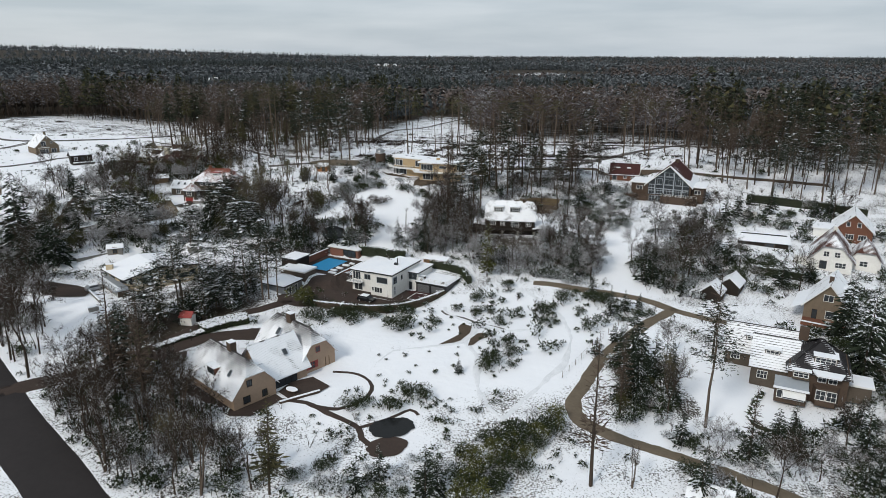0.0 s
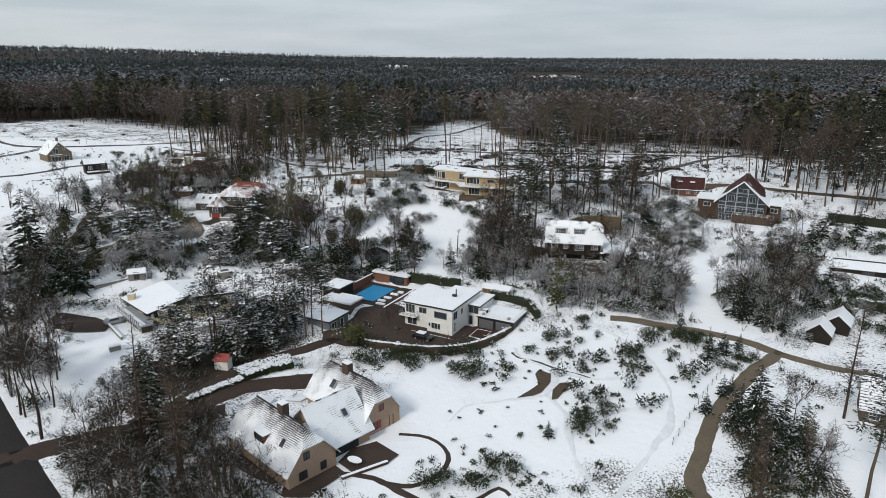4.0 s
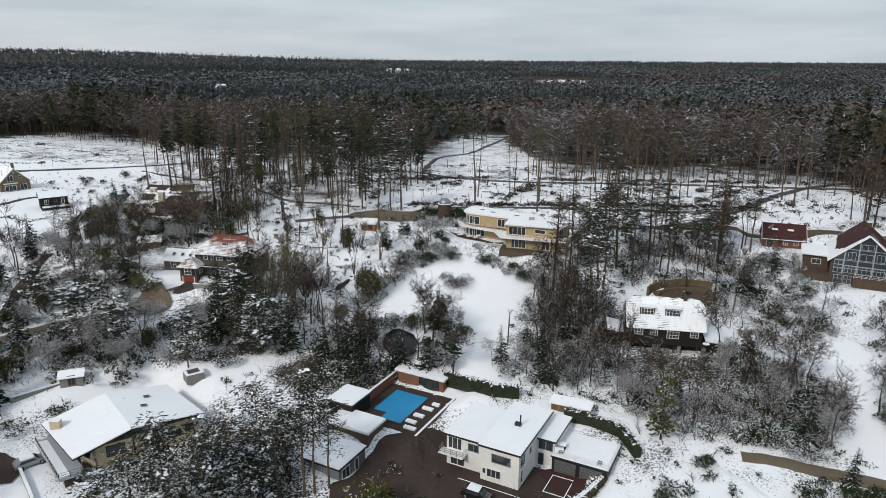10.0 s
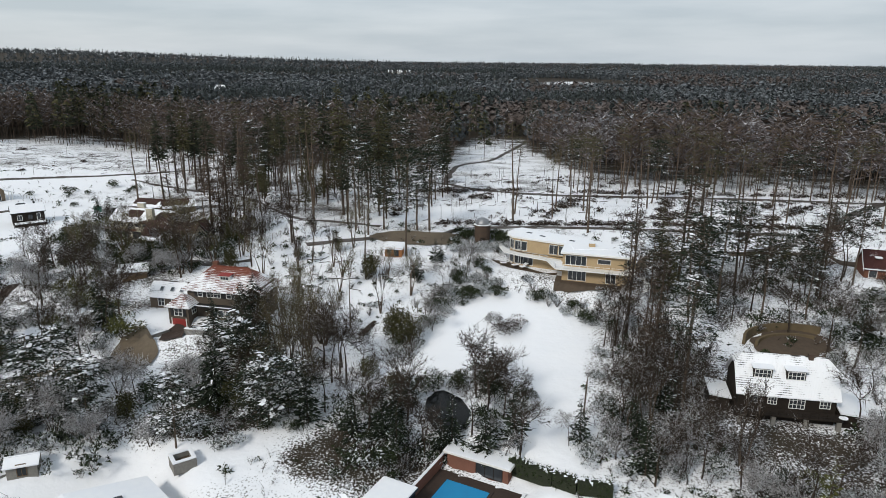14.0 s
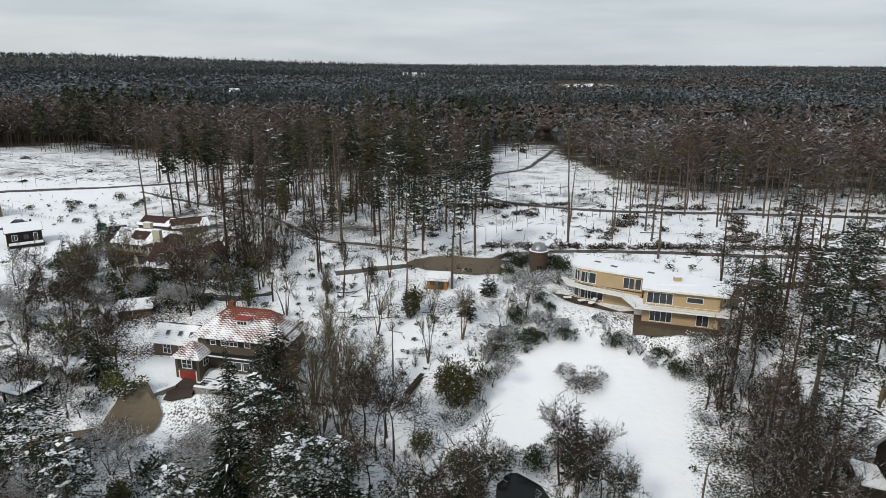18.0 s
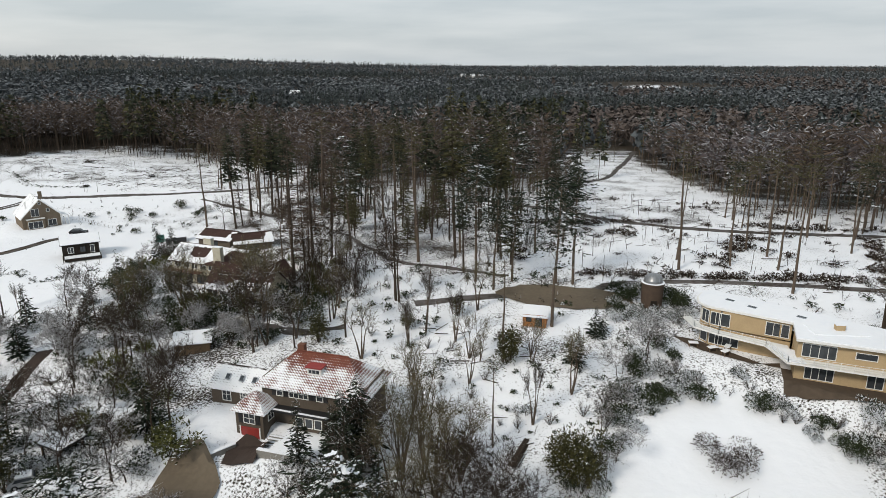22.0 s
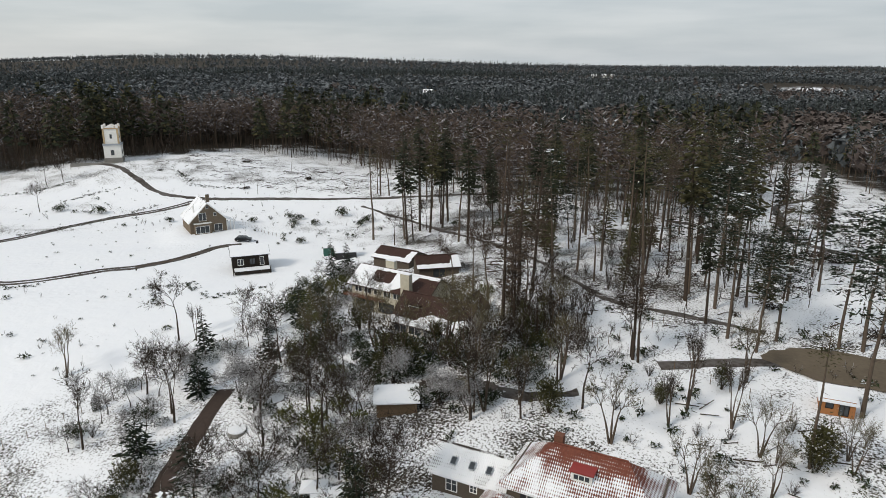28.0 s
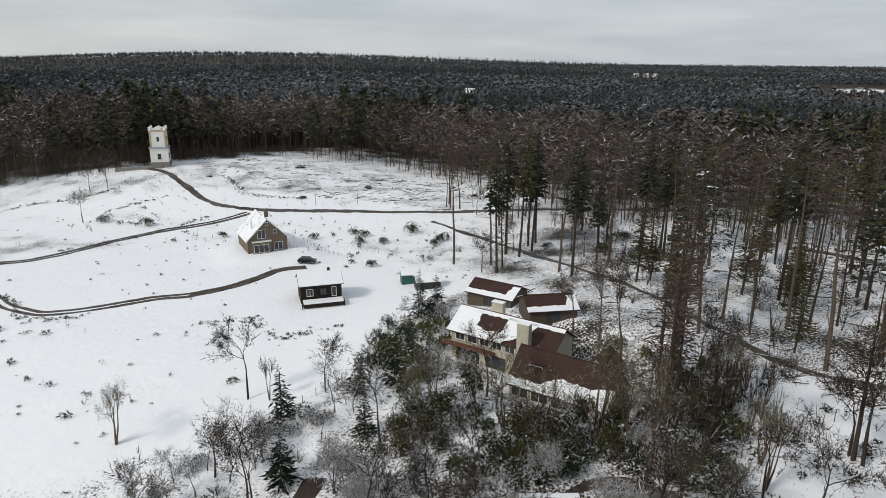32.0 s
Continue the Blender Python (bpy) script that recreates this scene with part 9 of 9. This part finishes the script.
# ---- hedges, fences and what lies about ----
def hedge(name, pts, w, h, label, mats, snow=0.5, seed=1, dens=26, z=None, cap=0.0):
    """A clipped hedge along a line: a core, leaves all over it and snow on top."""
    rng = np.random.default_rng(seed)
    ob = thing(name, pts[0][0], pts[0][1], hz(*pts[0]) if z is None else z, 0, label, "hedge")
    x0, y0, z0 = ob.matrix_basis.translation
    for (xa, ya), (xb, yb) in zip(pts, pts[1:]):
        L = math.hypot(xb - xa, yb - ya)
        d = np.array([(xb - xa) / L, (yb - ya) / L, 0])
        nrm = np.array([-d[1], d[0], 0])
        za, zb = (hz(xa, ya), hz(xb, yb)) if z is None else (z, z)
        a, b = np.array([xa - x0, ya - y0, za - z0]), np.array([xb - x0, yb - y0, zb - z0])
        k = w / 2 * 0.85
        c = [a - nrm * k, b - nrm * k, b + nrm * k, a + nrm * k]
        core = Solid().add([(*q[:2], q[2] - 0.5) for q in c] + [(*q[:2], q[2] + h * 0.9) for q in c], [(3, 2, 1, 0), (4, 5, 6, 7)] + [(i, (i + 1) % 4, 4 + (i + 1) % 4, 4 + i) for i in range(4)]).part("core", mats[0], ob)
        if cap:
            q = [a - nrm * cap / 2, b - nrm * cap / 2, b + nrm * cap / 2, a + nrm * cap / 2]
            Solid().slab([(*p[:2], p[2] + h + 0.12) for p in q], 0.12).part("snow", SNOW, ob, "snow along the hedge top", bevel=0.04)
        n = int(L * dens * (h + w) / 2)
        t, v = rng.random(n), rng.random(n)
        sidep = np.where(v < 0.38, -1, np.where(v < 0.76, 1, 0))
        off = np.where(sidep == 0, rng.uniform(-1, 1, n), sidep) * w / 2
        up = np.where(sidep == 0, h, rng.random(n) * h) + rng.normal(size=n) * 0.05
        C = a[None] * (1 - t[:, None]) + b[None] * t[:, None] + nrm[None] * off[:, None] + np.stack([0 * t, 0 * t, up], 1)
        out = nrm[None] * sidep[:, None] * 0.25 + rng.normal(size=(n, 3)) * 0.16
        out[:, 2] += np.where(sidep == 0, 0.15, 0.05)
        lv, lf = cards(C, out, rng.uniform(0.12, 0.26, n), rng=rng)
        m = int(L * dens * 0.5 * snow * w) + 2
        t = rng.random(m)
        S = a[None] * (1 - t[:, None]) + b[None] * t[:, None] + nrm[None] * rng.uniform(-0.5, 0.5, m)[:, None] * w + np.array([0, 0, h + 0.08])
        sv, sf = cards(S, np.column_stack([rng.normal(size=(m, 2)) * 0.4, rng.normal(size=m) * 0.05]), rng.uniform(0.25, 0.5, m), rng=rng, flat=True)
        V, F, M = join([(lv, lf, 0), (sv, sf, 1)])
        put_part("leaves", mesh_of("leaves", V, F, [mats[1], SNOW], M), ob)
    return ob


hedge("curved_hedge", [(-30.5, 142.0), (-27.5, 140.6), (-24, 139.8), (-20.5, 138.9), (-16.5, 138.2), (-12.7, 138.4), (-9, 139.6), (-5.6, 141.8), (-2.6, 144.8), (0.2, 148.0)], 1.3, 1.7, "curved brown clipped hedge topped with snow", (BRUSH, OLIVE), 0.08, 1, 44, z=-1.0, cap=0.6)
hedge("pool_hedge", [(-22.3, 173.2), (-17.1, 168.6), (-14.3, 167.2), (-9.9, 166.6)], 1.4, 1.9, "dark green hedge behind the villa with snow on top", (NEEDLE, LEAF), 0.3, 2)
hedge("garden_hedge", [(55.5, 104.1), (52.5, 100.8), (50.4, 97.4), (50.4, 95.0), (52.0, 93.4), (54.6, 93.9)], 0.7, 0.6, "low dark hedge curving round a snowy garden bed", (NEEDLE, LEAF), 0.3, 12)
hedge("terrace_hedge", [(-3.2, 161.2), (0.8, 159.9), (5.0, 157.4), (6.4, 152.5)], 1.3, 1.7, "dark green hedge round the garage terrace", (NEEDLE, LEAF), 0.3, 3)
hedge("garden_hedge", [(77, 158.6), (82.6, 156.4), (88.0, 154.4)], 1.8, 1.8, "dark green garden hedge with a little snow", (NEEDLE, LEAF), 0.3, 4)
hedge("garden_hedge", [(97, 209), (105.7, 206.3), (118, 201.6), (128, 196)], 1.8, 2.4, "tall dark hedge behind the gardens", (NEEDLE, NEEDLE), 0.3, 5)
hedge("verge_hedge", [(-56.4, 119.8), (-53.4, 123.4), (-49.5, 127.4)], 1.5, 0.6, "low snow-covered verge planting along the drive", (NEEDLE, LEAF), 2.0, 6)
hedge("verge_hedge", [(-50, 128.0), (-46.4, 131.4), (-42.0, 133.6)], 4.2, 1.2, "broad bank of snowy shrubs beside the drive", (NEEDLE, LEAF), 1.6, 7)


def fence(name, pts, label, gap=2.6, h=1.3, mat=None):
    ob = thing(name, pts[0][0], pts[0][1], hz(*pts[0]), 0, label, "fence")
    x0, y0, z0 = ob.matrix_basis.translation
    mat = mat or WOOD
    last = None
    for (xa, ya), (xb, yb) in zip(pts, pts[1:]):
        n = max(1, round(math.hypot(xb - xa, yb - ya) / gap))
        for i in range(n):
            x, y = xa + (xb - xa) * i / n, ya + (yb - ya) * i / n
            p = Vector((x - x0, y - y0, hz(x, y) - z0))
            Solid().tube(p - Vector((0, 0, 0.3)), p + Vector((0, 0, h)), 0.05, 0.04, 5).part("post", mat, ob)
            if last is not None:
                for k in (0.35, 0.7, 1.0):
                    Solid().tube(last + Vector((0, 0, h * k - 0.05)), p + Vector((0, 0, h * k - 0.05)), 0.012, 0.012, 3).part("wire", GREYM, ob)
            last = p


fence("garden_fence", [(44.9, 141.5), (38.7, 133.0), (30.8, 122.4), (24.8, 113.7), (20, 107)], "thin wire fence on wooden posts across the garden")
fence("field_fence", [(-152.5, 211.4), (-149.0, 216.3), (-143.8, 224.4), (-139.6, 231.7), (-135.5, 241), (-131, 252)], "wire field fence on thin posts in the snow")
fence("wood_fence", [(-82.4, 238.2), (-77, 242), (-72.6, 246), (-66.5, 253), (-61.3, 260.3)], "wire fence along the edge of the wood", h=1.7)
fence("wood_fence", [(-61.9, 242.5), (-55.2, 238.4), (-46.0, 234.5)], "wire fence above the clearing", h=1.5)
fence("house_fence", [(-178, 318), (-168, 313), (-160, 310)], "low wooden fence behind the gable house", 1.6, 0.9)


def felled(seed, n, x0, x1, y0, y1, keep):
    """Logs left lying on cleared ground."""
    rng = np.random.default_rng(seed)
    segs, snow = [], []
    while len(segs) < n:
        x, y = rng.uniform(x0, x1), rng.uniform(y0, y1)
        if not keep(x, y) or noise.noise((x * 0.05, y * 0.22, seed)) < rng.uniform(-0.25, 0.35):
            continue
        L, a, r = rng.uniform(0.6, 3.0) * (1.8 if rng.random() < 0.08 else 1), rng.normal() * 0.5 + 0.3, rng.uniform(0.04, 0.11)
        dx, dy = math.cos(a) * L / 2, math.sin(a) * L / 2
        p, q = np.array([x - dx, y - dy, hz(x - dx, y - dy) + r]), np.array([x + dx, y + dy, hz(x + dx, y + dy) + r + rng.uniform(0, 0.5)])
        segs.append((p, q, r, r * 0.7))
        if rng.random() < 0.5:
            snow.append((p + [0, 0, r * 0.8], q + [0, 0, r * 0.7], r * 0.7, r * 0.4))
    ob = thing("felled_logs", 0, 0, 0, 0, "felled logs and branches lying in the snow", "logs", "", "stuff")
    v, f = tubes(segs, 5)
    put_part("logs", mesh_of("logs", v, f, [BARK]), ob)
    v, f = tubes(snow, 4)
    put_part("snow", mesh_of("snow", v, f, [SNOW]), ob)


felled(1, 620, -60, 130, 252, 345, lambda x, y: y < edge_y(x) + 30 and y > 250 + max(0, x - 60) * 0.1)
felled(2, 480, -250, -120, 345, 400, lambda x, y: y < edge_y(x) + 18 and y > 352 - 0.1 * (x + 120))
felled(3, 36, -62, -44, 196, 240, lambda x, y: free(x, y, 0.5, 0.0))
felled(4, 160, -120, -60, 255, 320, lambda x, y: free(x, y, 0.3, 0.0))

for i in range(4):
    proto("pile", "brushwood_pile", bush(300 + i, 1.5, 1.1, 0.18, 420, 0.22), BARK, [TWIG, SNOW], "foliage", "dark heap of cut brushwood in the snow", "brushwood", "brushwood heaps")
    (tv, tf), (V, F, M) = bare(310 + i, 5 + i, 0.4, 0.3, 0.75, 1, 1, 0.1, 2)
    proto("snag", "dead_tree", ((tv, tf), (V, F, M)), PALEBARK, [TWIG, FROST], "crown", "broken bare dead tree trunk", "tree", "dead trunks")
    rng = np.random.default_rng(320 + i)
    st = tubes([(np.array([0, 0, -0.3]), np.array([0, 0, 0.5 + 0.25 * i]), 0.24, 0.2)], 8)
    tp = tubes([(np.array([0, 0, 0.5 + 0.25 * i]), np.array([0, 0, 0.58 + 0.25 * i]), 0.23, 0.14)], 8)
    proto("stump", "tree_stump", (st, (*tp, np.zeros(len(tp[1]), int))), BARK, [SNOW], "crown", "sawn tree stump capped with snow", "stump", "tree stumps")
for x, y, k in ((-31.4, 304.6, 1.5), (-20.2, 292.4, 1.4), (26.9, 265.7, 1.1), (12.4, 256.9, 0.9), (-45.8, 268.9, 0.9), (-23, 294, 1.0), (-28, 303, 1.2), (60, 282, 1.1), (48, 270, 0.9), (80, 262, 1.0)):
    plant("pile", x, y, k)
plant("snag", -10.6, 182.7, 1.6)
for x0, x1, y0, y1, n, seed in ((-50, 120, 256, 330, 46, 51), (-240, -130, 350, 392, 30, 52)):
    rnd = random.Random(seed)
    for i in range(n):
        x, y = rnd.uniform(x0, x1), rnd.uniform(y0, y1)
        if y < edge_y(x) + 15 and off_road(x, y, 0.6):
            plant(rnd.choice(("snag", "stump", "stump", "pile", "tuft", "brush")), x, y, rnd.uniform(0.5, 1.0))

# cut stubs and dark heaps over the cleared ground
rngd = np.random.default_rng(92)
segs, heap = [], []
for x, y in zip(rngd.uniform(-60, 130, 900), rngd.uniform(252, 345, 900)):
    if y < edge_y(x) + 25 and off_road(x, y, 0.4):
        if rngd.random() < 0.5:
            h, z = rngd.uniform(0.6, 2.6) * (2.0 if rngd.random() < 0.2 else 1.0), hz(x, y)
            segs.append((np.array([x, y, z - 0.2]), np.array([x + rngd.normal() * 0.15, y + rngd.normal() * 0.15, z + h]), 0.07, 0.04))
        elif noise.noise((x * 0.04, y * 0.15, 4.0)) > 0.0:
            heap.append((x, y))
for (xa, ya), (xb, yb), dens in (((-34, 261), (18, 261.5), 2.2), ((18, 261.5), (70, 258), 2.2), ((-6, 268), (10, 294), 1.4), ((26, 266), (36, 294), 1.6), ((-44, 304), (-6, 309), 1.2), ((10, 305), (100, 299), 1.0), ((52, 264), (74, 284), 1.2)):
    for u in rngd.random(int(dens * math.hypot(xb - xa, yb - ya))):
        heap.append((xa + (xb - xa) * u + rngd.normal() * 0.9, ya + (yb - ya) * u + rngd.normal() * 0.9))
stubs = thing("cut_stubs", 0, 0, 0, 0, "thin cut stubs and saplings standing in the snow", "stubs", "", "stuff")
v, f = tubes(segs, 4)
put_part("stubs", mesh_of("stubs", v, f, [BARK]), stubs)
bulk("brushwood", "u_heap", np.array(heap), 605, "low heaps of dark cut brushwood in the snow", (0.5, 1.3))

# lines of clods and cut twigs on the field
rngd = np.random.default_rng(91)
heap = []
for line in ([(-284, 317), (-279, 325), (-270, 330), (-265, 336), (-262, 343)], [(-250, 323.5), (-245.6, 332), (-240.4, 341)], [(-234.6, 363), (-218, 351), (-209.5, 352), (-200, 355.6)], [(-231, 290), (-224, 308), (-217, 330)], [(-214, 262), (-200, 254), (-190, 258)], [(-168, 262), (-160, 268), (-150, 262), (-142, 270)]):
    for (xa, ya), (xb, yb) in zip(line, line[1:]):
        for u in rngd.random(int(3.2 * math.hypot(xb - xa, yb - ya))):
            heap.append((xa + (xb - xa) * u + rngd.normal() * 0.7, ya + (yb - ya) * u + rngd.normal() * 0.7))
heap += [(x, y) for x, y in zip(rngd.uniform(-260, -128, 260), rngd.uniform(215, 345, 260)) if off_road(x, y, 0.3) and free(x, y, 1.0, 0)]
bulk("field_debris", "u_leaf", np.array(heap), 603, "dark clods and twigs scattered over the snowy field", (0.15, 0.5))

# roofs that show far off among the trees
for x, y, n in ((-358, 1112, 1), (-165, 2150, 3)):
    for i in range(n):
        hx, hy = x + 26 * i - 13 * n, y + 14 * (i % 2)
        o = thing("distant_house", hx, hy, hz(hx, hy), 20 * i, "distant pale house with a snow-covered roof", "house", "distant houses")
        gable(o, 0, 0, 14, 10, 6, 12, WHITE, SNOW, base=-2)

# beds, wells and small garden things
patch("flower_bed", [(-0.9, 121.8), (2.0, 122.6), (3.5, 123.6), (5.6, 127.2), (6.1, 130.3), (4.1, 131.9), (3.2, 130.2), (3.4, 126.6), (1.6, 124.4)], DIRT, "bare brown planting bed in the snow", "flower bed", lift=0.09)
patch("flower_bed", [(4.9, 121.2), (6.0, 121.6), (7.6, 124.2), (11.0, 126.2), (9.6, 127.4), (7.2, 127.0), (5.6, 124.6)], DIRT, "bare brown planting bed in the snow", "flower bed", lift=0.09)
for x, y, r in ((-115.2, 226.3, 1.5), (-116.9, 219.7, 1.2), (-112.7, 224.7, 1.1)):
    o = thing("stone_ring", x, y, hz(x, y), 0, "round stone garden basin with snow on its rim", "garden basin", "garden basins")
    Solid().prism(blob(0, 0, r, r, 0, 20, 0.03), -0.4, 0.45).part("wall", STONE, o, bevel=0.04)
    Solid().prism(blob(0, 0, r * 0.98, r * 0.98, 0, 20, 0.03), 0.45, 0.58).part("snow", SNOW, o, bevel=0.04)
plank = thing("log_pile", -45.5, 206.9, hz(-45.5, 206.9), 72, "long low dark log pile on the slope", "log pile")
for k in range(3):
    Solid().tube((-3.0, -0.35 + 0.35 * k, 0.25), (3.0, -0.35 + 0.35 * k, 0.25), 0.2, 0.18, 8).part("log", BARK, plank)
for k in range(2):
    Solid().tube((-2.9, -0.17 + 0.35 * k, 0.55), (2.9, -0.17 + 0.35 * k, 0.55), 0.2, 0.18, 8).part("log", BARK, plank)
for (xa, ya), (xb, yb), lab in (((-94.3, 163.9), (-88.5, 169.5), "low snow-topped garden wall beside the bungalow"), ((-84.5, 149.8), (-78.2, 142.6), "snow-edged planting bed wall by the bungalow")):
    L, a = math.hypot(xb - xa, yb - ya), math.degrees(math.atan2(yb - ya, xb - xa))
    w = thing("garden_wall", (xa + xb) / 2, (ya + yb) / 2, hz((xa + xb) / 2, (ya + yb) / 2), a, lab, "wall")
    Solid().box(-L / 2, L / 2, -0.2, 0.2, -0.5, 0.6).part("wall", STONE, w)
    Solid().box(-L / 2, L / 2, -0.22, 0.22, 0.6, 0.74).part("snow", SNOW, w, bevel=0.04)

# the patterns from which the plants were copied are not part of the place
for rows in PROTO.values():
    for ob, _, _ in rows:
        if ob is not None:
            for o in (*ob.children_recursive, ob):
                bpy.data.objects.remove(o, do_unlink=True)
